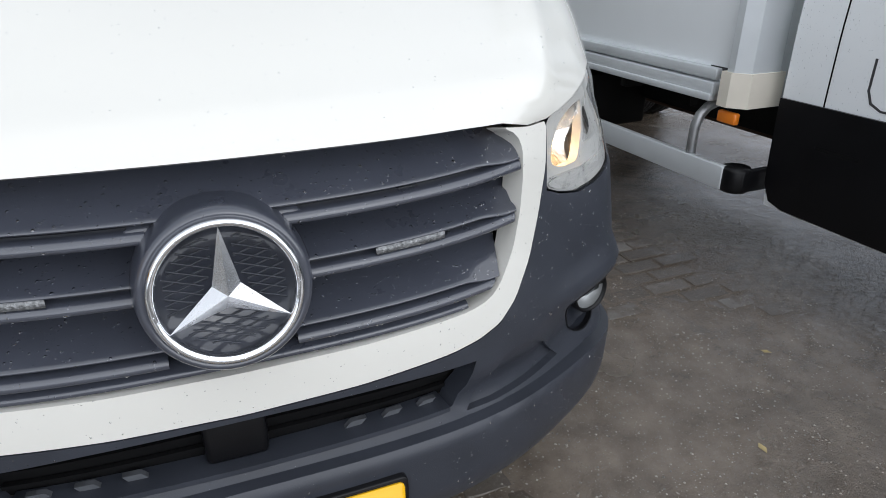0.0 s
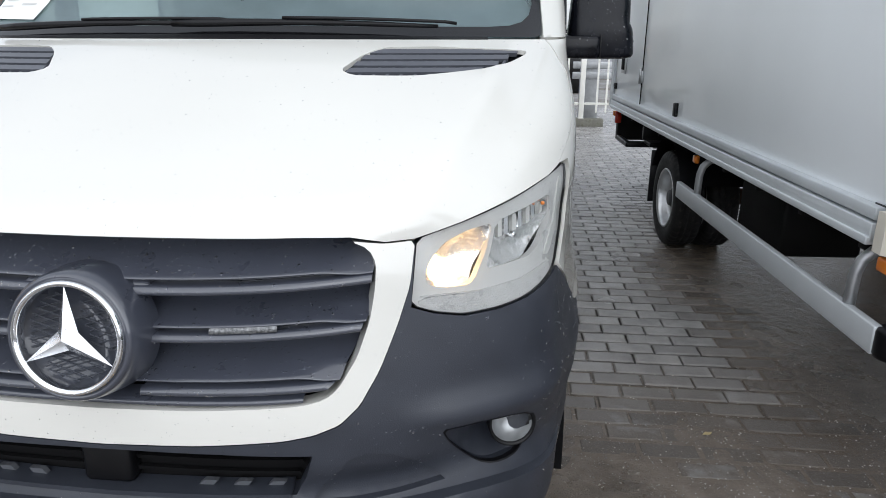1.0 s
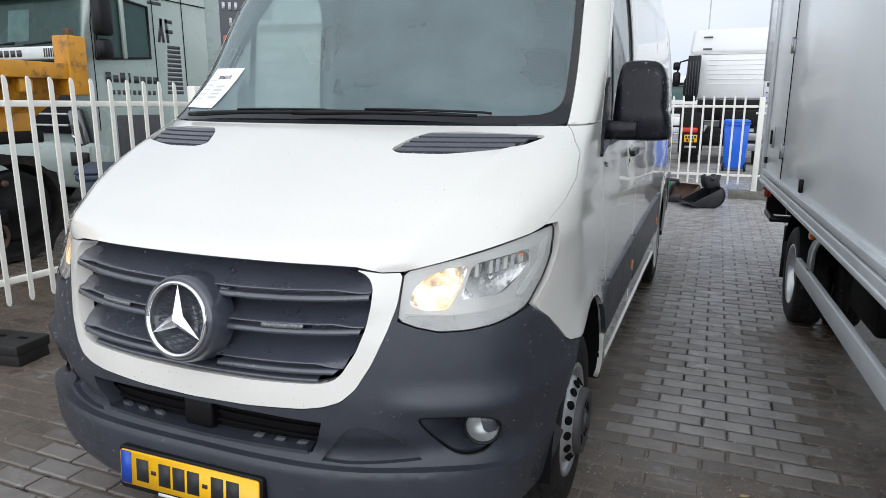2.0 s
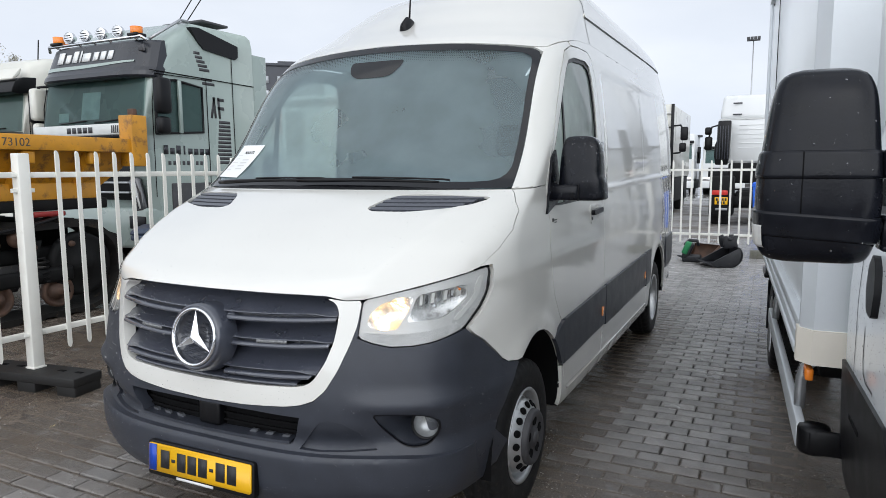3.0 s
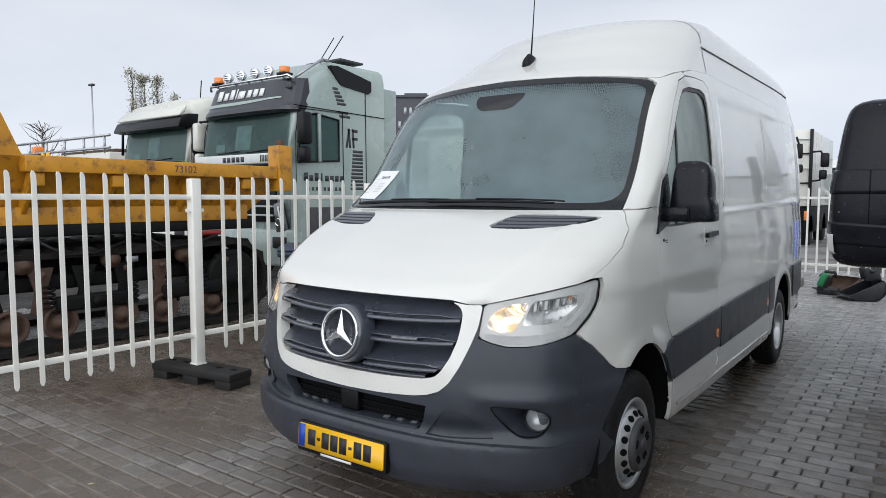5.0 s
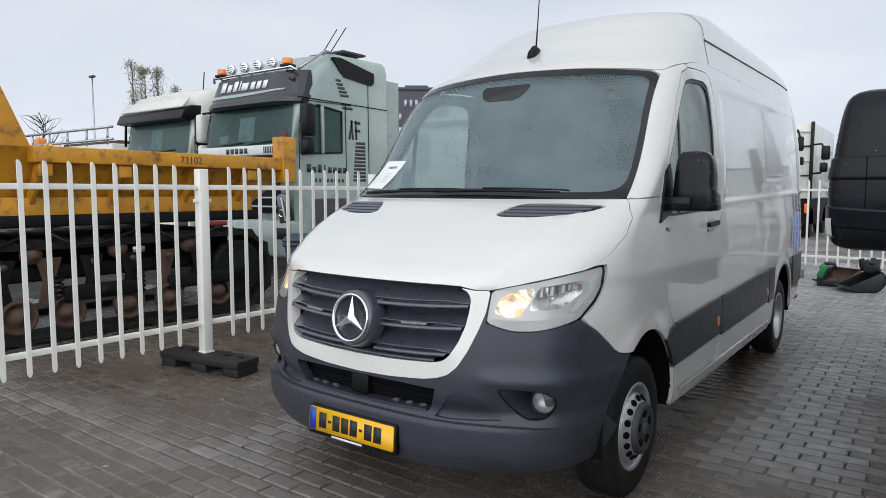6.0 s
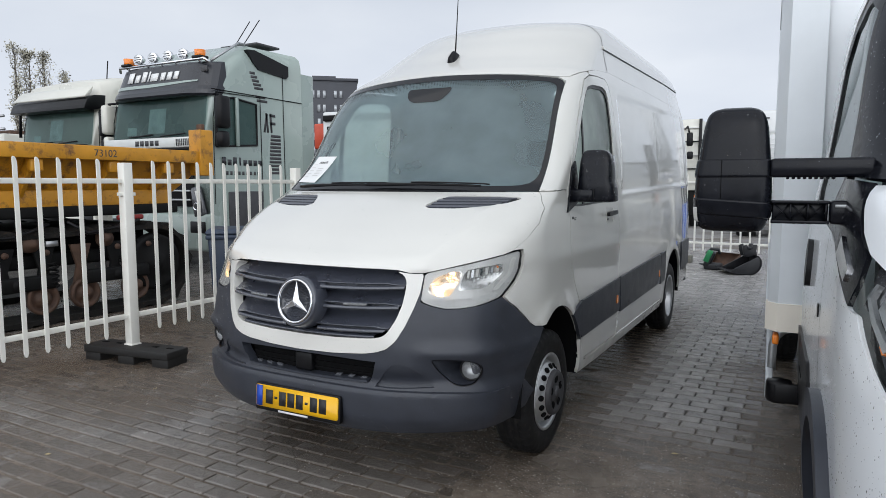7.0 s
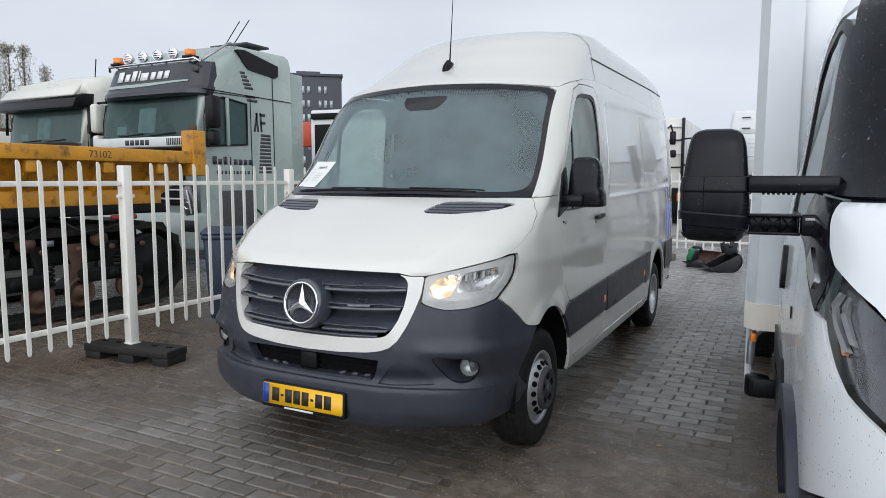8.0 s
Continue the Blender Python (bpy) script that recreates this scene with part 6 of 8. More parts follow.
for s in (-1, 1):
    cab_panel("front_wing", C_WING, CABW, s, "white door and wing with raindrops")
    cab_panel("black_trim", C_TRIM, MIRROR, s, "gloss black trim below the pillar with raindrops", off=0.001)
    cab_panel("pillar", C_PILLAR, MIRROR, s, "black windscreen pillar with raindrops", off=0.002)
    cab_panel("upper_frame", C_UPPER, CABW, s)
    cab_panel("window_frame", C_WIN, BLACK, s, "", 0, [grown(cring(C_WIN), 0.90)], -0.004, 0.02)
    cab_panel("side_window", C_WIN, TRUCKGLASS, s, "rain-wet side window", off=-0.012, thick=0.0, step=0.1)
    cab_panel("headlight_back", C_LAMP, LAMPDK, s, "dark headlight bowl", off=-0.03, thick=0.0)
    ln = cab_panel("headlight", C_LAMP, LENS, s, "clear headlight lens with raindrops", off=0.0, thick=0.0)
    ln.visible_shadow = False
    cab_panel("light_strip", [(Y_, -1.90, 1.315), (Y_, -1.89, 1.28), (Y_, -1.96, 1.235), (Y_, -2.06, 1.19), (Y_, -2.075, 1.20), (Y_, -1.98, 1.241), (Y_, -1.912, 1.281), (Y_, -1.915, 1.315)], STEEL, s, "", off=-0.015, thick=0.012, step=0.03)
    cab_panel("light_strip", [(Y_, -1.965, 1.30), (Y_, -1.96, 1.265), (Y_, -2.06, 1.215), (Y_, -2.085, 1.215), (Y_, -1.985, 1.272)], STEEL, s, "", off=-0.018, thick=0.01, step=0.03)
    cab_panel("turn_lamp", [(Y_, -2.03, 1.198), (Y_, -2.055, 1.185), (Y_, -2.065, 1.19), (Y_, -2.04, 1.204)], AMBER, s, "", off=-0.018, thick=0.01, step=0.03)
    cab_panel("badge_plate", [(Y_, -1.59, 1.345), (Y_, -1.76, 1.292), (Y_, -1.765, 1.322), (Y_, -1.60, 1.395)], CHROME, s, "chrome badge plate", off=0.008, thick=0.01, step=0.04)
    cab_panel("door_handle", [(Y_, -0.62, 1.12), (Y_, -0.54, 1.13), (Y_, -0.50, 1.20), (Y_, -0.50, 1.27), (Y_, -0.54, 1.31), (Y_, -0.60, 1.27), (Y_, -0.63, 1.20)], BLACK, s, "black door handle", 1, off=0.02, thick=0.03, step=0.04)
    cab_panel("door_gap", [(Y_, -0.29, 0.55), (Y_, -0.283, 0.55), (Y_, -0.283, 1.40), (Y_, -0.29, 1.40)], DARK, s, "", off=0.001, thick=0.0)
    cab_panel("door_gap", [(Y_, -1.30, 0.90), (Y_, -1.294, 0.90), (Y_, -1.22, 1.36), (Y_, -1.226, 1.36)], DARK, s, "", off=0.001, thick=0.0)
    cab_panel("fuel_flap", [(Y_, -0.62, 0.885), (Y_, -0.50, 0.885), (Y_, -0.455, 0.905), (Y_, -0.435, 0.95), (Y_, -0.435, 1.06), (Y_, -0.445, 1.06), (Y_, -0.445, 0.952), (Y_, -0.463, 0.912), (Y_, -0.502, 0.893), (Y_, -0.62, 0.893)], GREYRUB, s, "", off=0.001, thick=0.0, step=0.02)
    cab_panel("side_mark", [(Y_, -1.20, 1.10), (Y_, -1.16, 1.10), (Y_, -1.16, 1.14), (Y_, -1.20, 1.14)], BLACK, s, "", off=0.004, thick=0.004)
    cab_panel("cladding", [(Y_, CB - 0.10, 0.41), (Y_, CB - 0.03, 0.43), (Y_, CB, 0.50), (Y_, CB, 0.86), (Y_, -0.86, 0.86), (Y_, -0.93, 0.78), (Y_, -0.97, 0.62), (Y_, -0.98, 0.41)], BLACK, s, "black plastic cladding", off=0.012, thick=0.02)
    cab_panel("cladding_step", [(Y_, -0.30, 0.70), (Y_, -0.30, 0.715), (Y_, -0.48, 0.715), (Y_, -0.48, 0.70)], DARK, s, "", off=0.014, thick=0.004)
    arch = [(Y_, -1.50 + 0.545 * math.cos(radians(a)), 0.38 + 0.545 * math.sin(radians(a))) for a in range(0, 141, 10)] + [(Y_, -1.50 + 0.46 * math.cos(radians(a)), 0.38 + 0.46 * math.sin(radians(a))) for a in range(140, -1, -10)]
    cab_panel("wheel_arch", arch, PLASTIC, s, "dark plastic wheel arch", off=0.03, thick=0.05, step=0.04)
    cab_panel("bumper", [(X_, 0.0, 0.34), (X_, 0.8, 0.34), (Y_, -2.06, 0.36), (Y_, -2.0, 0.50), (Y_, -1.90, 0.755), (Y_, -2.05, 0.82), (Y_, -2.20, 0.875), (X_, 0.84, 0.89), (X_, 0.61, 0.92), (X_, 0.65, 1.01), (X_, 0.4, 1.025), (X_, 0.0, 1.02)], PLASTIC, s, "dark plastic bumper and grille")
    wheel(truck, MID + s * 0.86, -1.50, s, 0.02, False)
part("cab_back", box(1.6, 0.04, 1.9, MID, CB - 0.02, 0.45, 0.02), CABW, truck)
part("engine_block", box(1.2, 1.6, 0.6, MID, -1.6, 0.35, 0.05), CHASSIS, truck)
bpy.data.objects.remove(cabs)
# inside of the cab
part("dashboard", box(1.7, 0.5, 0.5, MID, -1.35, 0.95, 0.08), CABIN, truck)
for sx in (-0.5, 0.4):
    part("cab_seat", joined(box(0.5, 0.5, 0.2, MID + sx, -0.75, 0.75, 0.05), box(0.5, 0.16, 0.75, MID + sx, -0.45, 0.9, 0.05), box(0.28, 0.1, 0.2, MID + sx, -0.44, 1.68, 0.04)), SEATM, truck)
part("cab_floor", box(1.8, 1.4, 0.05, MID, -0.85, 0.55), CABIN, truck)
# long arm mirror
MX, MY = 0.02, -1.42
ARM_MIRROR = [(1.388, -0.180, -0.060, 0.05), (1.392, -0.205, -0.046, 0.09), (1.403, -0.222, -0.035, 0.12), (1.423, -0.231, -0.028, 0.145), (1.462, -0.235, -0.021, 0.16), (1.50, -0.236, -0.019, 0.165),
              (1.556, -0.234, -0.021, 0.165), (1.61, -0.227, -0.026, 0.16), (1.66, -0.221, -0.031, 0.155), (1.705, -0.214, -0.036, 0.145), (1.738, -0.205, -0.046, 0.12), (1.755, -0.190, -0.060, 0.09), (1.763, -0.165, -0.085, 0.04)]
tm = part("arm_mirror", loft(ARM_MIRROR, MY), MIRROR, truck, "large black long-arm mirror with raindrops")
part("mirror_band", loft(ARM_MIRROR, MY, 1.553, 1.607, 0.004), MIRROR, tm)
part("mirror_band", loft(ARM_MIRROR, MY, 1.436, 1.486, 0.004, 0.06), MIRROR, tm)
part("mirror_seam", joined(box(0.0022, 0.006, 0.070, -0.158, MY - 0.0800, 1.485), box(0.0022, 0.006, 0.050, -0.158, MY - 0.0838, 1.555)), DARK, tm)
part("mirror_arm", box(0.262, 0.075, 0.055, MX + 0.084, MY - 0.038, 1.553, 0.010), MIRROR, tm)
part("mirror_arm", joined(box(0.145, 0.03, 0.060, MX + 0.035, MY - 0.025, 1.423, 0.004), box(0.150, 0.07, 0.009, MX + 0.035, MY - 0.036, 1.477, 0.003), box(0.150, 0.07, 0.010, MX + 0.035, MY - 0.036, 1.419, 0.003), box(0.11, 0.075, 0.068, MX + 0.165, MY - 0.036, 1.419, 0.010)), MIRROR, tm)
for k in range(9):
    part("arm_notch", box(0.008, 0.05, 0.008, MX + 0.0 + 0.0145 * k, MY - 0.036, 1.5475, 0.002), MIRROR, tm)
for k in range(3):
    x = MX - 0.012 + 0.045 * k
    part("arm_rib", joined(tube([(x - 0.02, MY - 0.055, 1.432), (x + 0.02, MY - 0.055, 1.475)], 0.0022, 5), tube([(x - 0.02, MY - 0.055, 1.475), (x + 0.02, MY - 0.055, 1.432)], 0.0022, 5), box(0.004, 0.035, 0.046, x + 0.0225, MY - 0.055, 1.43)), MIRROR, tm)
part("arm_rib", box(0.06, 0.006, 0.008, MX + 0.152, MY - 0.0765, 1.468, 0.001), STEEL, tm)
part("turn_lamp", loft(ARM_MIRROR, MY, 1.416, 1.464, 0.0045, 0.02, arc=(178, 224)), LAMPGREY, tm, "clear turn lamp")

# rain on the cab's near side and on the long-arm mirror
near_side = lambda *names: [o for o in truck.children if o.type == "MESH" and o.name.split(".")[0] in names and o.data.vertices[0].co.x < 0]
CEN = (MID, -0.9, 1.2)
raindrops(truck, near_side("pillar", "black_trim"), 620, 0.0008, 0.0022, 21, CEN)
raindrops(truck, near_side("front_wing"), 3600, 0.0007, 0.0022, 22, CEN)
raindrops(truck, near_side("headlight", "side_window"), 420, 0.0008, 0.0020, 23, CEN)
raindrops(tm, [tm] + [o for o in tm.children if o.type == "MESH"], 520, 0.0009, 0.0024, 24, (MX - 0.11, MY + 0.05, 1.55))

# ---- machines and trucks behind the fence ----
ORANGE = mat("worn_yellow_paint", (0.56, 0.255, 0.016), 0.45, var=0.2, scale=3, stain=((0.10, 0.045, 0.028), 0.52, 0.9), bump=0.15)
TRACKM = mat("muddy_track_rubber", (0.013, 0.012, 0.011), 0.75, var=0.4, scale=6, bump=0.5, spec=0.2, stain=((0.07, 0.047, 0.03), 0.56, 0.6))
dump = thing("tracked_dumper", "yellow tracked dumper with a worn steel skip and rusty rollers", "dumper", pose(-4.95, 0, 0))
# skip: an open steel body with a rim, ribs and a tall sloping front
def skip():
    o = [(0.70, 1.95), (0.40, 2.66), (0.10, 3.25), (-0.6, 3.25), (-1.4, 2.0), (-1.4, 1.28), (3.45, 1.28), (3.80, 1.62), (3.84, 1.95)]
    n = len(o)
    lean = lambda z: -0.42 * max(0.0, min(1.0, (1.93 - z) / 0.65))
    V = [(lean(z), y, z) for y, z in o] + [(-2.2 - lean(z), y, z) for y, z in o]
    F = [tuple(range(n)), tuple(range(n, 2 * n))[::-1]] + [(i, (i + 1) % n, n + (i + 1) % n, n + i) for i in range(n) if i != n - 1]
    return V, F, False


sk_ = part("skip", skip(), ORANGE, dump, "worn yellow steel skip")
part("rim", box(0.16, 3.2, 0.16, 0.03, 2.28, 1.80, 0.01), ORANGE, sk_)
part("tail_post", box(0.22, 0.22, 0.60, 0.03, 3.80, 1.64, 0.012), ORANGE, sk_)
part("tail_post", box(0.10, 0.06, 0.10, 0.03, 3.80, 2.22, 0.012), RUST, sk_)
for y in (0.75, 1.55, 2.45, 3.2):
    part("rib", prism([(0.0, 1.90), (-0.40, 1.30), (-0.30, 1.28), (0.05, 1.74), (0.06, 1.90)], 0.05, 0.006), ORANGE, sk_, m=pose(0, y, 0))
    part("bracket", box(0.09, 0.14, 0.14, 0.03, y + 0.05, 1.66, 0.02), ORANGE, sk_)
part("floor_beam", box(2.0, 4.6, 0.12, -1.1, 1.2, 1.16, 0.02), CHASSIS, sk_)
part("lower_plate", box(0.04, 3.5, 0.26, -0.24, 1.7, 1.20, 0.01), ORANGE, sk_)
lettering("number", "73102", 0.115, GREYRUB, sk_, Matrix.Translation((0.1105, 2.36, 1.84)) @ pose(0, 0, 0, 90, 0, 90))
# track loop with lugs
def track(x):
    t = part("track", (lambda: None)() or track_geom(), TRACKM, dump, "muddy rubber track", pose(x, 0, 0))
    return t


def track_path(n=64):
    pts = []
    ya, yb, r = -0.9, 3.05, 0.50
    for k in range(n):
        f = k / n
        a = 4 * (yb - ya) / 2
        per = 2 * (yb - ya) + 2 * math.pi * r
        d = f * per
        if d < yb - ya:
            pts.append((ya + d, 2 * r, 0, 1))
        elif d < yb - ya + math.pi * r:
            g = (d - (yb - ya)) / r
            pts.append((yb + r * math.sin(g), r + r * math.cos(g), math.sin(g), math.cos(g)))
        elif d < 2 * (yb - ya) + math.pi * r:
            pts.append((yb - (d - (yb - ya) - math.pi * r), 0, 0, -1))
        else:
            g = (d - 2 * (yb - ya) - math.pi * r) / r
            pts.append((ya - r * math.sin(g), r - r * math.cos(g), -math.sin(g), -math.cos(g)))
    return pts


def track_geom():
    V, F = [], []
    P = track_path(120)
    for i, (y, z, ny, nz) in enumerate(P):
        o = 0.05 if i % 3 == 0 else 0.0
        z = z + 0.03 + 0.12 * (z > 0.9) * math.sin(math.pi * min(1, max(0, (y + 0.9) / 3.95))) * -0.3
        for x, d in ((-0.25, 0), (0.25, 0), (0.25, -0.05), (-0.25, -0.05)):
            k = (o if d == 0 else 0) + d
            V.append((x, y + ny * k, z + nz * k + 0.0))
    n = len(P)
    F = [(i * 4 + j, i * 4 + (j + 1) % 4, ((i + 1) % n) * 4 + (j + 1) % 4, ((i + 1) % n) * 4 + j) for i in range(n) for j in range(4)]
    return V, F, False


for x in (-0.22, -1.95):
    track(x)
for k, y in enumerate((-0.55, 0.12, 0.52, 0.98, 1.62, 2.1, 2.75)):
    part("roller", moved(lathe([(0.0, -0.05), (0.045, -0.05), (0.05, -0.02), (0.075, -0.015), (0.085, 0.03), (0.125, 0.035), (0.135, -0.005), (0.165, -0.01), (0.175, 0.01), (0.175, 0.04), (0.150, 0.045), (0.150, 0.10)], 28), Matrix.Translation((0.02, y, 0.30)) @ pose(0, 0, 0, 0, 0, 90)), RUST, dump, "rusty track roller")
for y in (-0.2, 1.35, 2.5):
    part("bogie", joined(box(0.10, 0.85, 0.16, 0.0, y, 0.40, 0.03), tube([(-0.05, y, 0.48), (0.07, y, 0.48)], 0.06)), CHASSIS, dump)
part("sprocket", moved(lathe([(0.0, -0.03), (0.10, -0.03), (0.12, 0.0), (0.30, 0.01), (0.34, 0.0), (0.36, 0.10)], 32), Matrix.Translation((0.02, 3.05, 0.56)) @ pose(0, 0, 0, 0, 0, 90)), CHASSIS, dump, "black drive sprocket")
part("frame", joined(box(1.4, 4.2, 0.42, -1.1, 1.1, 0.62, 0.03), box(0.10, 3.3, 0.16, -0.14, 1.2, 0.62, 0.03)), CHASSIS, dump)
for k in range(9):
    y = -0.45 + 0.42 * k
    part("hanger", prism([(-0.10, 0.40), (0.10, 0.40), (0.05, 0.62), (0.13, 0.86), (-0.12, 0.86), (-0.05, 0.62)], 0.04, 0.006), CHASSIS if k % 3 else RUST, dump, m=pose(0.0, y, 0, 0, 0, 90))
    part("bolt", moved(lathe([(0.0, -0.03), (0.03, -0.028), (0.034, 0.0)], 10), pose(0.045, y, 0.80, 0, 0, 90)), RUST, dump)
for k in range(4):
    y = -0.2 + 0.86 * k
    part("carrier_roller", moved(lathe([(0.0, -0.04), (0.04, -0.04), (0.05, 0.0), (0.09, 0.01), (0.10, 0.08)], 20), pose(0.03, y, 0.90, 0, 0, 90)), RUST, dump)
    part("coil_spring", tube([(0.01 + 0.05 * math.cos(a), y + 0.22 + 0.05 * math.sin(a), 0.42 + 0.26 * a / 31.4) for a in np.linspace(0, 31.4, 60)], 0.012, 6), CHASSIS, dump)
for k in range(3):
    y = float(-0.3 + 1.1 * k)
    part("hose", tube([(0.05, y, 1.12), (0.10, y + 0.2, 0.98), (0.09, y + 0.5, 0.94 + 0.04 * k), (0.04, y + 0.9, 1.10)], 0.018, 7), BLACK, dump)
part("hose_plate", box(0.02, 0.13, 0.06, 0.045, 1.72, 0.86), STEEL, dump)
part("red_bar", box(0.06, 0.35, 0.06, -0.05, 2.75, 1.10, 0.02), mat("red_paint", (0.25, 0.02, 0.018), 0.4), dump)


PALEIN = mat("pale_cab_lining", (0.75, 0.82, 0.80), 0.8, var=0.2, scale=5)


def tractor(m, paint, label, high, dark_visor, ymax):
    """A tractor unit's cab: body, screen, visor, sun bar, doors, mirrors, grille, bumper, wheels."""
    t = thing("tractor_unit", label, "truck", m)
    H = 3.62 if high else 3.56
    V, F = [], []
    st = [(0.0, 1.0, 2.30, 0.06), (0.10, 0.62, 2.95, 0.02), (0.17, 0.60, 3.15, 0.02), (0.34 if high else 0.20, 0.60, H - 0.22 if high else H - 0.05, 0.0), (0.60, 0.60, H + 0.06 if high else H + 0.08, 0.0), (1.0, 0.60, H + (0.30 if high else 0.12), 0.0), (ymax, 0.60, H + (0.32 if high else 0.12), 0.0)]
    for y, z0, z1, ins in st:
        hw = 1.245 - ins
        half = [(1.0, z0), (1.0, 1.5), (0.995, min(2.3, z1 - 0.05)), (0.985, z1 - 0.25 if z1 > 2.6 else z1 - 0.03), (0.955, z1 - 0.10 if z1 > 2.6 else z1 - 0.02), (0.88, z1 - 0.02), (0.75, z1), (0, z1 + 0.02)]
        V += [(hw * a, y, z) for a, z in half] + [(-hw * a, y, z) for a, z in reversed(half[:-1])]
    n = 15
    F = [(i * n + j, i * n + j + 1, (i + 1) * n + j + 1, (i + 1) * n + j) for i in range(len(st) - 1) for j in range(n - 1)]
    F += [tuple(range(n)), tuple(range((len(st) - 1) * n, len(st) * n))[::-1]]
    part("cab", (V, F), paint, t, "painted sleeper cab")
    ws = [(-1.15, 2.30), (1.15, 2.30), (1.12, 2.98), (-1.12, 2.98)]
    part("windscreen", ([(x, -0.024 + 0.10 * (z - 2.3) / 0.65, z) for x, z in ws], [(0, 1, 2, 3)]), TRUCKGLASS, t, "large truck windscreen")
    for x0_, x1_, z0_, z1_ in ((-0.26, 0.16, 2.38, 2.80), (-0.80, -0.55, 2.36, 2.50)):
        part("inner_panel", ([(x, -0.012 + 0.10 * (z - 2.3) / 0.65, z) for x, z in ((x0_, z0_), (x1_, z0_), (x1_, z1_), (x0_, z1_))], [(0, 1, 2, 3)]), PALEIN, t)
    part("wiper", tube([(-0.7, -0.03, 2.33), (-0.1, -0.03, 2.36)], 0.012), BLACK, t)
    part("wiper", tube([(0.1, -0.03, 2.33), (0.7, -0.03, 2.36)], 0.012), BLACK, t)
    # sun visor over the screen
    o = [(-0.18, 3.02), (-0.20, 2.95), (-0.04, 2.93), (0.24, 3.0), (0.26, 3.24), (0.02, 3.22), (-0.12, 3.14)] if not high else [(-0.05, 3.08), (-0.07, 2.99), (0.0, 2.96), (0.2, 3.0), (0.22, 3.2), (0.0, 3.16)]
    if not high:
        vis = prism([(a, b) for a, b in o], 2.46, 0.01)
        vis = [(y - 1.23, x, z) for x, y, z in vis[0]], vis[1]
        part("sun_visor", vis, dark_visor, t, "dark sun visor")
        brow = prism([(0.05, 3.40), (0.0, 3.26), (-0.13, 3.17), (-0.14, 3.20), (-0.02, 3.34)], 2.36, 0.01)
        part("visor_cap", ([(y - 1.18, x, z) for x, y, z in brow[0]], brow[1]), paint, t)
    # lower front: grille bars, bumper, lamps
    part("grille", box(1.7, 0.06, 0.9, 0, 0.0, 1.15, 0.02), BLACK, t)
    for k in range(5):
        part("grille_bar", box(1.6, 0.03, 0.03, 0, -0.045, 1.25 + 0.15 * k, 0.006), STEEL, t)
    part("bumper", box(2.46, 0.35, 0.62, 0, 0.08, 0.42, 0.06), paint, t)
    for s in (-1, 1):
        hd = part("headlight", moved(box(0.26, 0.12, 0.52, 0, 0, 0, 0.05, 2, (0.8, 1)), pose(s * 1.03, -0.04, 0.98, 0, s * -12, 0)), LAMPDK, t, "dark slanted headlight")
        part("light_strip", moved(box(0.03, 0.02, 0.40, 0, 0, 0, 0.008), pose(s * 1.08, -0.105, 1.03, 0, s * -14, 0)), LAMPGREY, hd)
        part("lamp_bowl", moved(lathe([(0.0, 0.01), (0.05, 0.0), (0.06, -0.015), (0.066, 0.0)], 18), pose(s * 0.98, -0.10, 1.16)), CHROME, hd)
        part("headlight_cover", box(0.36, 0.05, 0.20, s * 1.0, -0.08, 0.72, 0.02), BLACK, t)
        part("step_well", box(0.06, 0.8, 0.9, s * 1.24, 0.75, 0.5, 0.02), GREYRUB, t)
        dw = [(0.12, 2.14), (1.04, 2.20), (1.04, 2.90), (0.50, 2.96), (0.16, 2.90)]
        part("door_window", ([(s * 1.252, y, z) for y, z in dw], [tuple(range(5)) if s < 0 else tuple(range(5))[::-1]]), TRUCKGLASS, t)
        part("window_frame", (lambda a: a)(tube([(s * 1.25, y, z) for y, z in dw + dw[:1]], 0.022, 6, False)), BLACK, t)
        part("door_gap", tube([(s * 1.247, 0.07, 1.2), (s * 1.247, 0.07, 2.6), (s * 1.247, 0.16, 3.02), (s * 1.247, 1.14, 3.03), (s * 1.247, 1.16, 1.2)], 0.008, 4), DARK, t)
        if high or s > 0:
            mr = part("mirror", box(0.16, 0.24, 0.52, s * 1.43, 0.10, 2.42, 0.05), CREAM if s < 0 else BLACK, t, "truck mirror")
            part("mirror", box(0.14, 0.20, 0.26, s * 1.43, 0.10, 2.12, 0.05), CREAM if s < 0 else BLACK, t)
        part("mirror_bracket", box(0.05, 0.06, 0.80, s * 1.28, 0.56, 2.16, 0.015), paint, t)
        part("mirror_arm", tube([(s * 1.2, 0.25, 2.98), (s * 1.40, 0.1, 2.96), (s * 1.43, 0.1, 2.5)], 0.03), BLACK, t)
        for yy in (0.95, 4.4):
            w = part("wheel", moved(lathe([(0.0, 0.05), (0.22, 0.03), (0.29, -0.02), (0.31, 0.0), (0.49, 0.0), (0.515, 0.05), (0.515, 0.26), (0.49, 0.30)], 36), Matrix.Translation((s * 1.22, yy, 0.515)) @ pose(0, 0, 0, 0, 0, 90 if s > 0 else -90)), RUBBER, t)
        part("wheel_arch", moved(lathe([(0.58, 0.0), (0.62, 0.0), (0.62, 0.2)], 40), Matrix.Translation((s * 1.25, 0.95, 0.52)) @ pose(0, 0, 0, 0, 0, 90 if s > 0 else -90)), BLACK, t)
    part("chassis", box(0.9, 5.0, 0.3, 0, 3.4, 0.75, 0.02), CHASSIS, t)
    return t


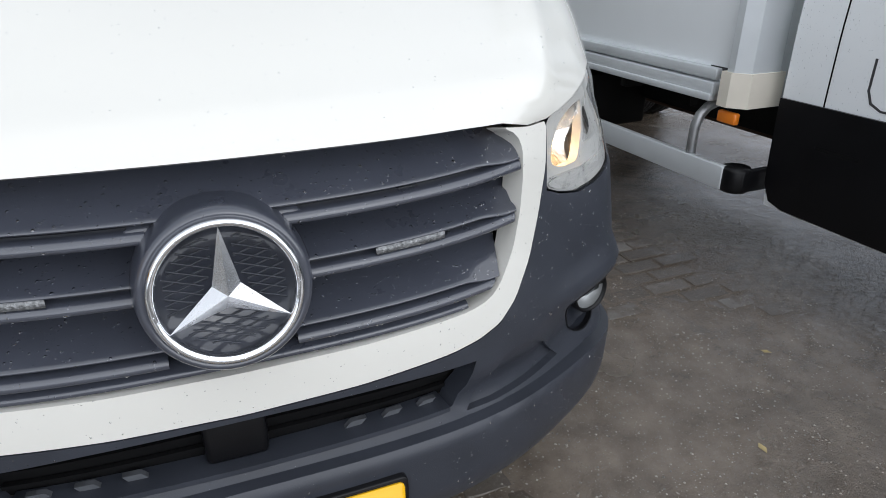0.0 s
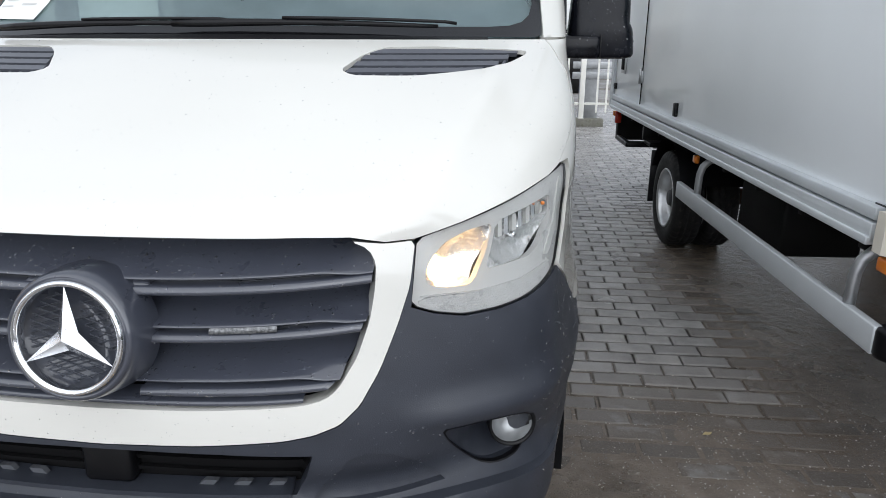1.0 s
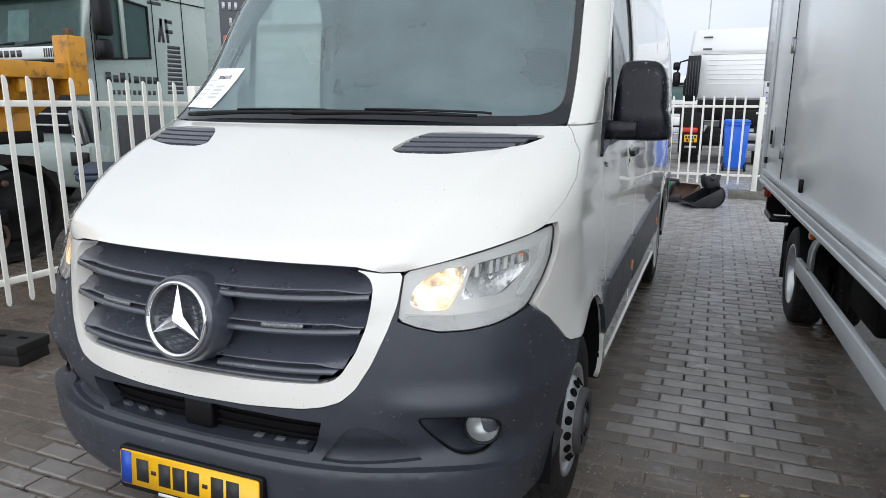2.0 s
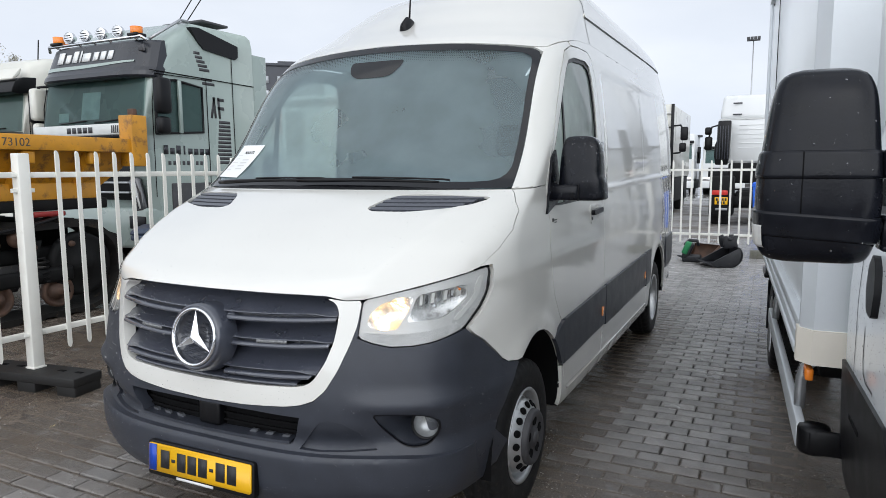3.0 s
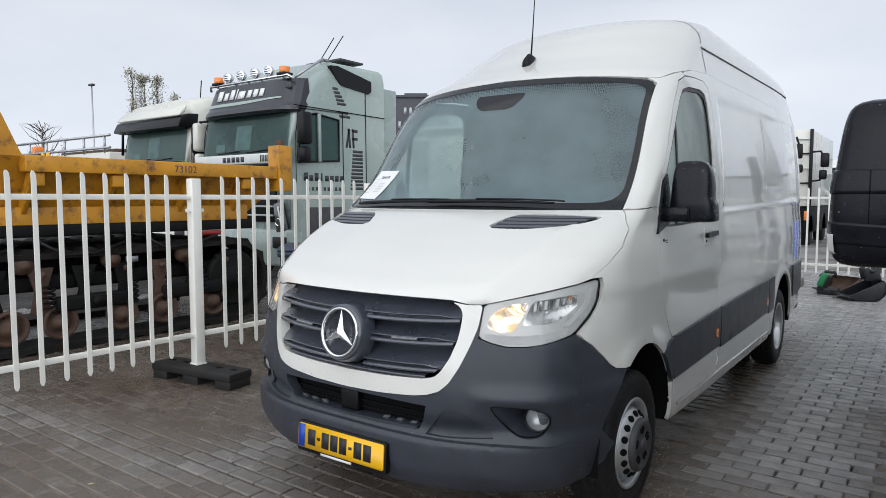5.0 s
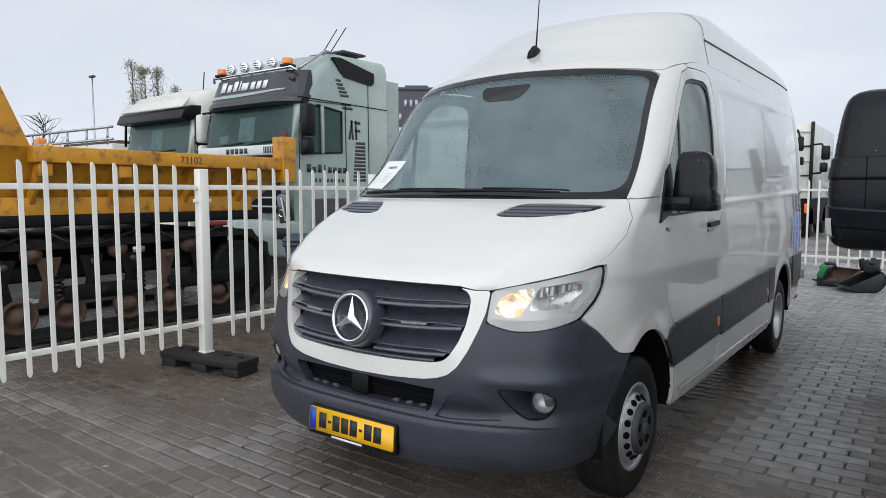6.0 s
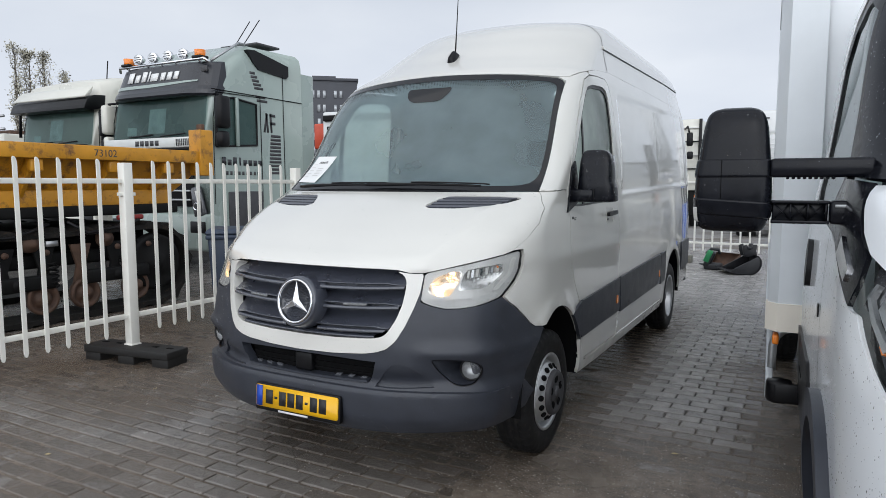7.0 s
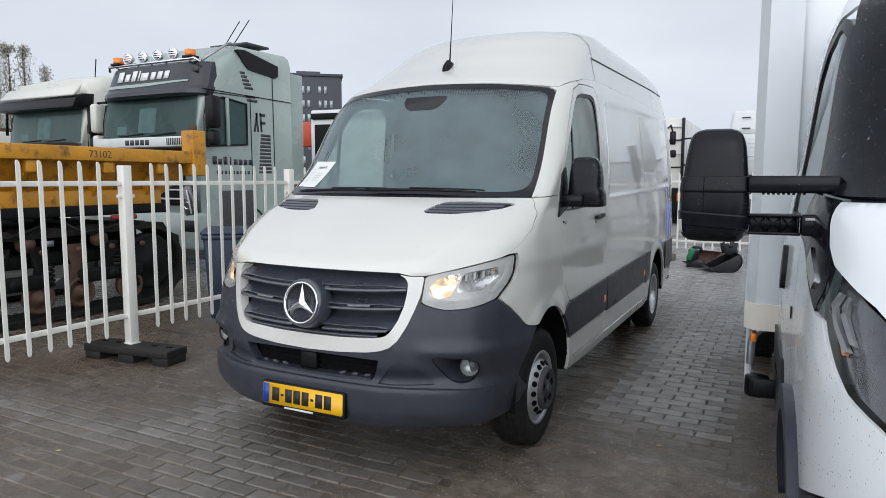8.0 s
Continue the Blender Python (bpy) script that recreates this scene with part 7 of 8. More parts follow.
SEMI_PALE = mat("pale_panel_paint", (0.66, 0.68, 0.66), 0.35, var=0.05, scale=4)
SAGE = mat("sage_green_paint", (0.30, 0.365, 0.335), 0.28, var=0.03, scale=1.5, coat=0.5)
CREAM = mat("cream_truck_paint", (0.66, 0.65, 0.58), 0.3, var=0.04, scale=1.5, coat=0.4)
DKVIS = mat("anthracite_visor", (0.016, 0.018, 0.024), 0.3, var=0.1, coat=0.2)
green = tractor(pose(-7.53, 5.2, 0), SAGE, "sage green tractor unit with roof lamps and dark visor", True, DKVIS, 2.25)
white_t = tractor(pose(-11.05, 5.6, 0), CREAM, "cream tractor unit with a dark sun visor", False, BLACK, 2.2)
# roof lamp bar on the green cab
bar = part("lamp_bar", joined(tube([(-1.12, 0.16, 3.50), (-1.05, 0.10, 3.56), (1.05, 0.10, 3.56), (1.12, 0.16, 3.50)], 0.024), tube([(-1.0, 0.26, 3.52), (1.0, 0.26, 3.52)], 0.02), *[tube([(x, 0.10, 3.56), (x, 0.26, 3.50)], 0.016) for x in (-0.9, -0.35, 0.0, 0.35, 0.9)]), CHROME, green, "chrome roof lamp bar")
for x in (-0.56, -0.19, 0.18, 0.55):
    sp_ = part("spot_lamp", moved(lathe([(0.0, 0.085), (0.055, 0.08), (0.090, 0.03), (0.100, -0.02), (0.098, -0.03), (0.088, -0.026)], 24), pose(x, 0.12, 3.675) @ Matrix.Diagonal((1.15, 1, 0.92, 1))), CHROME, bar)
    part("lamp_glass", moved(lathe([(0.0, -0.034), (0.05, -0.032), (0.088, -0.024)], 24), pose(x, 0.12, 3.675) @ Matrix.Diagonal((1.15, 1, 0.92, 1))), REFLECT, sp_)
    part("lamp_louvre", joined(*[box(0.16 - 0.05 * abs(k), 0.006, 0.010, x, 0.083, 3.665 + 0.036 * k) for k in (-1, 0, 1)]), BLACK, sp_)
for x in (-0.88, 0.90):
    be_ = part("beacon", moved(lathe([(0.0, -0.085), (0.06, -0.08), (0.085, -0.05), (0.09, 0.05), (0.0, 0.05)], 20), pose(x, 0.16, 3.665, 90, 0, 0)), AMBER, bar)
    part("beacon_base", box(0.20, 0.19, 0.045, x, 0.16, 3.575, 0.012), BLACK, be_)
BOARD = [(0.02, 2.955), (-0.10, 2.965), (-0.125, 2.995), (-0.105, 3.06), (-0.055, 3.12), (0.02, 3.33), (0.085, 3.50), (0.14, 3.535), (0.40, 3.535), (0.30, 3.2)]
BV = []
for i_ in range(33):
    f_ = -1 + 2 * i_ / 32
    for y_, z_ in BOARD:
        BV.append((f_ * (1.235 - 0.05 * max(0.0, (z_ - 3.1) / 0.4)), min(0.42, y_ + 0.26 * abs(f_) ** 6), z_))
nB_ = len(BOARD)
BF = [(i_ * nB_ + k, i_ * nB_ + (k + 1) % nB_, (i_ + 1) * nB_ + (k + 1) % nB_, (i_ + 1) * nB_ + k) for i_ in range(32) for k in range(nB_)] + [tuple(range(nB_))[::-1], tuple(range(32 * nB_, 33 * nB_))]
nb = part("name_board", (BV, BF, False), DKVIS, green, "dark name board with pale lettering bars above the windscreen")
on_board = lambda z: float(np.interp(z, (3.06, 3.12, 3.33, 3.50), (-0.105, -0.055, 0.02, 0.085)))
LW = (0.15, 0.13, 0.13, 0.05, 0.20, 0.13, 0.13, 0.13)
for k, w in enumerate(LW):
    x = -0.72 + sum(LW[:k]) * 1.25 + w / 2
    h = 0.19 if k in (0, 2, 3) else 0.14
    part("letter_bar", moved(box(w - 0.025, 0.012, h, 0, 0, 0), pose(x, on_board(3.26) - 0.008, 3.255, -20, 0, 0)), PAPER, nb)
SV_ = []
for i_ in range(25):
    x = -1.17 + 2.14 * i_ / 24
    z = 3.145 + 0.05 * max(0.0, (x + 0.2) / 1.2) ** 1.5
    for dz in (0.0, 0.055 - 0.030 * max(0.0, x)):
        SV_.append((x, on_board(z + dz) + 0.26 * abs(x / 1.235) ** 6 - 0.008, z + dz))
part("pale_stripe", (SV_, [(2 * k, 2 * k + 2, 2 * k + 3, 2 * k + 1) for k in range(24)]), SAGE, nb)
part("marker_lamp", box(0.14, 0.03, 0.10, 1.03, 0.12, 3.35, 0.015), GREYRUB, nb)
part("sill_bar", box(2.46, 0.08, 0.17, 0, -0.10, 2.125, 0.02), SEMI_PALE, green, "pale panel with dark lettering bars under the windscreen")
part("sill_shadow_gap", box(2.40, 0.06, 0.05, 0, -0.085, 2.085, 0.01), BLACK, green)
for k in range(5):
    part("letter_bar", box(0.085, 0.012, 0.085, -0.36 + 0.125 * k, -0.143, 2.165), GREYRUB, green)
part("mesh_panel", joined(*[box(0.018, 0.012, 0.11, 0.62 + 0.042 * k, -0.143, 2.155) for k in range(12)]), GREYRUB, green)
for k in range(8):
    part("letter_bar", box(0.004, 0.085 if k != 3 else 0.03, 0.135 if k in (0, 2, 3) else 0.095, 1.246, 0.28 + 0.118 * k, 1.84), DKVIS, green)
for k in range(9):
    part("letter_bar", box(0.003, 0.05, 0.06, 1.246, 0.34 + 0.09 * k, 1.68), GREYRUB, green)
side_x = lambda z: float(np.interp(z, (2.3, 3.4, 3.6, 3.75), (1.240, 1.228, 1.20, 1.17))) + 0.001
for k in range(10):
    zz = 3.60 - 0.062 * k if k < 8 else 3.02 - 0.066 * (k - 8)
    part("stripe", box(0.005, 0.06 + 0.022 * k, 0.044, side_x(zz), 0.88 + 0.036 * k, zz), GREYRUB, green)
for k in range(14):
    part("stripe", box(0.005, 0.25 + 0.008 * k, 0.046, side_x(2.3), 1.52 - 0.003 * k, 2.36 - 0.066 * k), GREYRUB, green)
part("emblem", joined(*[moved(box(0.005, 0.045, 0.34, 0, 0, 0), Matrix.Translation((side_x(2.4), y, 2.44)) @ pose(0, 0, 0, -r_, 0, 0)) for y, r_ in ((1.24, 12), (1.33, -6), (1.42, -4))], box(0.005, 0.14, 0.05, side_x(2.4), 1.45, 2.72), box(0.005, 0.14, 0.05, side_x(2.4), 1.45, 2.58)), GREYRUB, green)
RW = ((-0.02, 0.44), (0.10, 0.22), (0.24, 0.08), (0.93, 0.0), (1.0, 0.06), (1.0, 0.27), (0.15, 0.46))
part("roof_window", ([(1.17 + dx, 0.88 + y, 3.44 + 0.84 * z) for dx in (0.0, 0.085) for y, z in RW], [tuple(range(7)), tuple(range(7, 14))] + [(k, (k + 1) % 7, 7 + (k + 1) % 7, 7 + k) for k in range(7)], False), BLACK, green)
part("air_deflector", box(2.3, 0.5, 0.7, 0, 2.1, 3.22, 0.1), SAGE, green)
part("side_deflector", box(0.05, 0.42, 2.1, 1.19, 2.42, 1.5, 0.02), SAGE, green)
part("roof_hatch", box(0.9, 0.6, 0.04, 0.5, 1.7, 4.02, 0.01), GREYRUB, green)
part("roof_rail", tube([(1.0, 0.30, 3.56), (1.06, 0.55, 3.74), (1.06, 0.85, 3.93), (1.06, 1.0, 3.93)], 0.022), STEEL, green)
for x, lean in ((0.75, 0.25), (0.95, 0.3)):
    part("aerial", tube([(x, 1.0, 3.85), (x + lean * 0.6, 1.3, 4.4)], 0.009, 5), BLACK, green)
part("aerial", tube([(0.9, 0.5, 3.3), (1.0, 0.5, 3.95)], 0.012, 5), BLACK, white_t)
for t_ in (green,):
    part("cab_seam", tube([(1.25, 0.05, 3.06), (1.25, 2.24, 3.04)], 0.008, 4), DARK, t_)
    part("cab_seam", tube([(1.25, 1.72, 3.5), (1.25, 1.74, 1.2)], 0.008, 4), DARK, t_)

# ---- beyond the back fence, and the distance ----
STEELB = mat("bucket_steel", (0.018, 0.019, 0.022), 0.42, var=0.3, scale=9, spec=0.4, stain=((0.07, 0.045, 0.03), 0.60, 0.5))
def bucket(m, w, r, material, label, inner, ears=True):
    """A digger bucket lying on its back: rolled shell with thickness, cheeks, cutting edge, teeth, hitch ears with pins."""
    b = thing("digger_bucket", label, "digger bucket", m, "digger buckets")
    arc = [(-r * math.sin(a) * 1.1, r - r * math.cos(a)) for a in np.linspace(radians(-20), radians(130), 16)]
    prof = [(1.55 * r, 0.30 * r), (0.9 * r, 0.06 * r)] + arc
    outer = prof + [(y * 0.95 + 0.02, z * 0.93 + 0.03) for y, z in reversed(prof)]
    n = len(outer)
    V = [(x, y, z) for x in (-w / 2, w / 2) for y, z in outer]
    F = [(i, (i + 1) % n, n + (i + 1) % n, n + i) for i in range(n)] + [tuple(range(n))[::-1], tuple(range(n, 2 * n))]
    part("shell", (V, F), material, b)
    part("lining", ([(x, y * 0.94 + 0.024, z * 0.92 + 0.035) for y, z in prof for x in (-w / 2 + 0.02, w / 2 - 0.02)], [(2 * i, 2 * i + 1, 2 * i + 3, 2 * i + 2) for i in range(len(prof) - 1)]), inner, b, "rusty inside of the bucket")
    for s in (-1, 1):
        part("cheek", moved(prism([(y, z) for y, z in prof], 0.022, 0.004), pose(s * (w / 2 - 0.011) + 0.011, 0, 0, 0, 0, 90)), material, b)
        if not ears:
            continue
        ear = part("ear", moved(prism([(-0.13, -0.06), (0.08, -0.06), (0.11, 0.03), (0.12, 0.12), (0.05, 0.15), (0.03, 0.09), (-0.03, 0.08), (-0.05, 0.15), (-0.12, 0.15), (-0.10, 0.05)], 0.028, 0.004), pose(s * 0.10 + 0.014, -0.35 * r, 1.80 * r, 0, 0, 90)), material, b)
        part("pin", moved(lathe([(0.0, -0.045), (0.03, -0.04), (0.03, 0.04), (0.0, 0.045)], 12), pose(s * 0.10, -0.30 * r, 1.80 * r + 0.09, 0, 0, 90)), STEELB, ear)
    part("cutting_edge", moved(box(w + 0.03, 0.12, 0.022, 0, 0, 0, 0.004), pose(0, 1.55 * r, 0.28 * r, 20, 0, 0)), STEELB, b)
    return b


bucket(pose(1.30, 9.86, 0, 0, 0, 112), 0.54, 0.20, STEELB, "black steel digger bucket lying on the paving", STEELB)
bucket(pose(0.92, 10.50, 0, 0, 0, 150), 0.52, 0.16, RUST, "rusty brown digger bucket lying on the paving", RUST, False)
grab = thing("quick_hitch", "black quick hitch with a green clamp on the paving", "quick hitch", pose(0.77, 10.2, 0))
part("frame", joined(moved(box(0.12, 0.22, 0.30, 0, 0, 0, 0.03), pose(-0.10, 0, 0.05, 0, 22, 0)), box(0.30, 0.22, 0.12, 0.02, 0, 0.0, 0.03), tube([(-0.1, 0, 0.28), (-0.02, 0, 0.37), (0.10, 0, 0.36), (0.12, 0, 0.28)], 0.03)), STEELB, grab)
part("clamp", moved(box(0.10, 0.20, 0.22, 0, 0, 0, 0.02), pose(-0.10, -0.02, 0.14, 0, 22, 0)), mat("green_paint", (0.02, 0.22, 0.08), 0.4), grab)


def wheelie_bin(m, material, label, w=0.56, d=0.62, h=0.98):
    b = thing("wheelie_bin", label, "waste bin", m)
    part("body", box(w * 0.82, d * 0.82, h, 0, 0, 0.06, 0.03, 2, (1.2, 1.2)), material, b)
    part("rim", box(w * 1.04, d * 1.04, 0.05, 0, 0, h + 0.01, 0.015), material, b)
    part("lid", box(w * 1.06, d * 1.10, 0.06, 0, 0.0, h + 0.062, 0.025, 2, (0.9, 0.9)), material, b)
    part("handle", tube([(-w * 0.4, d * 0.58, h), (w * 0.4, d * 0.58, h)], 0.015), material, b)
    for s in (-1, 1):
        part("wheel", moved(lathe([(0.0, -0.02), (0.05, -0.03), (0.06, 0.0), (0.085, -0.02), (0.10, -0.01), (0.10, 0.03), (0.0, 0.03)], 20), Matrix.Translation((s * w * 0.42, d * 0.40, 0.10)) @ pose(0, 0, 0, 0, 0, 90)), RUBBER, b)
    return b


NAVY = mat("dark_blue_bin_plastic", (0.025, 0.04, 0.07), 0.45, var=0.1, bump=0.1)
BLUEB = mat("bright_blue_bin_plastic", (0.01, 0.12, 0.62), 0.4, var=0.06)
wheelie_bin(pose(-3.32, 2.87, 0, 0, 0, -48), NAVY, "dark blue wheelie bin standing behind the fence", 0.60, 0.62, 0.93)
wheelie_bin(pose(1.84, 16.6, 0, 0, 0, 180), BLUEB, "bright blue wheelie bin behind the back fence", 0.58, 0.6, 1.12)

SEMIW = mat("semi_white", (0.70, 0.71, 0.70), 0.3, var=0.04, scale=1.0, coat=0.3)
# rear of a white tractor unit behind the back fence
semi = thing("tractor_unit", "white sleeper tractor unit seen from behind, black air deflector", "truck", pose(1.64, 21.2, 0))
part("cab", joined(box(2.5, 1.9, 1.35, 0, 1.05, 1.78, 0.05), box(2.46, 1.8, 0.76, 0, 1.05, 3.13, 0.12, 3, (0.93, 0.85))), SEMIW, semi, "white cab back")
part("cab_seam", box(2.46, 0.02, 0.03, 0, 0.10, 3.105, 0.006), LAMPGREY, semi)
for k in range(6):
    part("pressing", box(1.6, 0.03, 0.026, 0.15, 0.105, 2.22 + 0.14 * k, 0.008), SEMIW, semi)
for k, z in enumerate((3.60, 3.25)):
    part("small_plate", box(0.26, 0.01, 0.045, -0.72, 0.16 - 0.03 * k, z, 0.004), GREYRUB, semi)
part("deflector", moved(prism([(-1.25, 2.42), (-1.22, 3.04), (-0.86, 3.05), (-0.88, 1.95), (-0.93, 1.70), (-1.26, 1.70), (-1.31, 1.95), (-1.30, 2.3)], 0.5, 0.02), pose(0, -0.55, 0)), BLACK, semi, "black side deflector")
for k in range(5):
    part("deflector_rib", box(0.02, 0.02, 1.0, -1.21 + 0.075 * k, -0.815, 1.88, 0.006), PLASTIC, semi)
part("mirror", joined(box(0.24, 0.16, 0.46, -1.64, 1.5, 2.20, 0.06), box(0.22, 0.16, 0.26, -1.66, 1.5, 2.72, 0.06), tube([(-1.2, 1.5, 3.08), (-1.55, 1.5, 2.98), (-1.64, 1.5, 2.6)], 0.03)), BLACK, semi)
part("chassis", joined(box(0.9, 4.0, 0.3, -0.1, -0.9, 0.65, 0.03), box(2.3, 1.3, 0.35, 0, -2.3, 0.5, 0.1), box(1.9, 1.2, 0.6, 0.1, -0.6, 1.15, 0.05), box(1.2, 0.5, 0.5, 0.4, -1.6, 0.95, 0.05)), CHASSIS, semi)
part("rear_wing", box(0.62, 0.9, 1.10, -0.90, -2.7, 0.28, 0.06), CHASSIS, semi)
part("tail_lamp", box(0.40, 0.04, 0.13, -0.93, -3.17, 0.86, 0.02), mat("tail_lamp_red", (0.55, 0.03, 0.02), 0.3), semi)
npl = part("number_plate", box(0.33, 0.02, 0.20, -0.89, -3.17, 0.60, 0.01), YELLOW, semi)
for k in range(4):
    part("plate_bar", box(0.05, 0.006, 0.07, -1.00 + 0.075 * k, -3.183, 0.705), INK, npl)
    part("plate_bar", box(0.05, 0.006, 0.07, -0.97 + 0.075 * k, -3.183, 0.62), INK, npl) if k < 3 else None
part("maker_bar", box(0.30, 0.006, 0.06, -0.88, -3.156, 0.44), STEEL, semi)
for s in (-1, 1):
    part("wheel", moved(lathe([(0.0, 0.05), (0.25, 0.0), (0.49, 0.0), (0.515, 0.05), (0.515, 0.5), (0.0, 0.5)], 32), Matrix.Translation((s * 1.2, -2.4, 0.515)) @ pose(0, 0, 0, 0, 0, 90 if s > 0 else -90)), RUBBER, semi)
REDC = mat("red_plastic_cover", (0.5, 0.05, 0.03), 0.4, var=0.1)
# crane column with a control box beside it
crane = thing("loader_crane", "grey loader crane column with a control panel", "crane", pose(2.21, 11.62, 0))
part("column", box(0.28, 0.26, 1.9, 0, 0, 1.98, 0.03), STEEL, crane)
cp = part("control_box", box(0.30, 0.22, 0.36, 0.02, -0.02, 1.62, 0.02), LAMPGREY, crane)
part("display", box(0.22, 0.01, 0.07, 0.02, -0.135, 1.89, 0.004), GREYRUB, cp)
for k in range(8):
    part("lever", moved(lathe([(0.0, -0.03), (0.014, -0.02), (0.014, 0.03)], 10), Matrix.Translation((-0.08 + 0.065 * (k % 4), -0.14, 1.70 + 0.09 * (k // 4)))), BLUE, cp)
part("rear_column", box(0.16, 0.2, 1.3, 0.30, 0.06, 1.35, 0.02), CHASSIS, crane)
part("red_cover", shell(0.13, 0.12, 0.26, 3.0), REDC, crane, "", pose(0.20, -0.02, 1.50))
part("base", joined(box(0.34, 0.24, 1.62, 0.02, 0, 0.0, 0.03), box(0.8, 0.10, 0.12, 0.1, -0.14, 0.98, 0.01), box(0.8, 0.10, 0.12, 0.1, -0.14, 0.80, 0.01), box(0.20, 0.2, 0.22, 0.16, -0.08, 1.28, 0.02)), STEEL, crane)
# row of trucks further back
def far_truck(m, paint, h, label):
    t = thing("parked_truck", label, "truck", m, "far parked trucks")
    part("cab", box(2.45, 2.0, h - 0.9, 0, 1.0, 0.9, 0.10, 3, (0.97, 0.9)), paint, t)
    part("windscreen", box(2.1, 0.05, 0.25 * h, 0, 0.05, 0.58 * h, 0.03, 2, (0.97, 1)), TRUCKGLASS, t)
    part("visor", box(2.3, 0.25, 0.16, 0, -0.05, 0.84 * h, 0.03), BLACK, t)
    part("grille", box(1.7, 0.06, 0.55, 0, 0.0, 1.1, 0.03), BLACK, t)
    part("bumper", box(2.45, 0.4, 0.5, 0, 0.1, 0.4, 0.06), paint, t)
    part("underside", box(2.2, 4.5, 0.6, 0, 2.6, 0.30, 0.05), CHASSIS, t)
    for s in (-1, 1):
        part("headlight", box(0.42, 0.05, 0.22, s * 0.95, -0.10, 0.86, 0.03), REFLECT, t)
        part("mirror", box(0.2, 0.15, 0.75, s * 1.45, 0.15, 0.58 * h, 0.05), BLACK, t)
        part("wheel", moved(lathe([(0.0, 0.05), (0.25, 0.0), (0.49, 0.0), (0.515, 0.05), (0.515, 0.35), (0.0, 0.35)], 28), Matrix.Translation((s * 1.2, 1.2, 0.515)) @ pose(0, 0, 0, 0, 0, 90 if s > 0 else -90)), RUBBER, t)
    return t


far_truck(pose(-3.5, 42.0, 0), SEMIW, 3.75, "tall white truck parked far behind the fence")
far_truck(pose(-0.62, 42.0, 0), SEMIW, 3.3, "low white truck parked far behind the fence")
far_truck(pose(-6.5, 42.0, 0), SEMIW, 3.4, "white truck parked far behind the fence")
side = thing("tipper_truck", "pale grey truck with black mirrors standing behind the fence", "truck", pose(-2.30, 22.0, 0))
part("body", box(2.4, 5.5, 2.45, 0, 2.8, 1.3, 0.04), CREAM, side)
for k in range(5):
    part("rib", box(2.44, 0.05, 0.045, 0, 0.0, 1.55 + 0.47 * k, 0.01), BLACK if k in (1, 3) else LAMPGREY, side)
part("front_post", box(0.10, 0.08, 2.5, 1.2, 0.0, 1.25, 0.01), BLACK, side)
part("mirror", joined(box(0.24, 0.12, 0.44, 1.62, -0.3, 2.52, 0.05), tube([(1.22, 0.02, 3.02), (1.5, -0.3, 3.02), (1.62, -0.3, 2.8)], 0.03)), BLACK, side)
part("mirror", joined(box(0.22, 0.12, 0.30, 1.58, -0.3, 2.14, 0.05), tube([(1.22, 0.02, 2.10), (1.5, -0.3, 2.12), (1.58, -0.3, 2.25)], 0.03)), BLACK, side)
part("mirror", joined(box(0.20, 0.12, 0.46, 0.93, -0.5, 2.80, 0.05), box(0.20, 0.12, 0.26, 0.95, -0.5, 2.36, 0.05), tube([(0.70, 0.0, 3.42), (0.85, -0.5, 3.46), (0.93, -0.5, 3.2)], 0.03)), BLACK, side)
part("underside", box(2.3, 5.3, 0.9, 0, 2.8, 0.40, 0.05), CHASSIS, side)
for wx, wy in ((-1.0, 0.9), (1.0, 0.9), (-1.0, 4.2), (1.0, 4.2)):
    part("wheel", moved(lathe([(0.0, -0.15), (0.49, -0.15), (0.515, -0.1), (0.515, 0.1), (0.49, 0.15), (0.0, 0.15)], 28), Matrix.Translation((wx, wy, 0.512)) @ pose(0, 0, 0, 0, 0, 90)), RUBBER, side)
part("tail_lamp", box(0.12, 0.04, 0.3, 1.12, -0.02, 0.85, 0.02), AMBER, side)
# lamp masts
for x, y, h in ((-51.7, 24.3, 10.4), (-0.3, 78.2, 15.1)):
    p = thing("lamp_mast", "tall grey steel lamp mast", "lamp post", pose(x, y, 0), "yard lamp masts")
    part("mast", tube([(0, 0, 0), (0, 0, h)], [0.10, 0.05], 10), STEEL, p)
    part("head", box(1.3 if h > 12 else 0.6, 0.3, 0.16, 0, 0, h, 0.04), GREYRUB, p)
    if h > 12:
        for k in range(4):
            part("floodlight", box(0.3, 0.12, 0.28, -0.5 + 0.34 * k, -0.1, h + 0.16, 0.02), GREYRUB, p)
# dark office block
OFW = 13.6
OFFICE = mat("dark_grey_cladding", (0.055, 0.058, 0.068), 0.6, var=0.1, scale=0.6)
WINB = mat("office_window", (0.42, 0.44, 0.46), 0.12, var=0.5, scale=0.9, coat=0.5)
off_q = Matrix.Translation((-100.2, 115.8, 0)) @ pose(0, 0, 0, 0, 0, 38)
office = thing("office_building", "dark grey flat-roofed office block with rows of small windows", "building", off_q)
part("wall", box(OFW, 22, 24.8, OFW / 2, 11, 0, 0.05), OFFICE, office)
part("roof", joined(box(OFW + 0.6, 22.6, 0.6, OFW / 2, 11, 24.8, 0.05), box(5.5, 6, 1.5, OFW * 0.45, 9, 25.3, 0.05)), OFFICE, office)
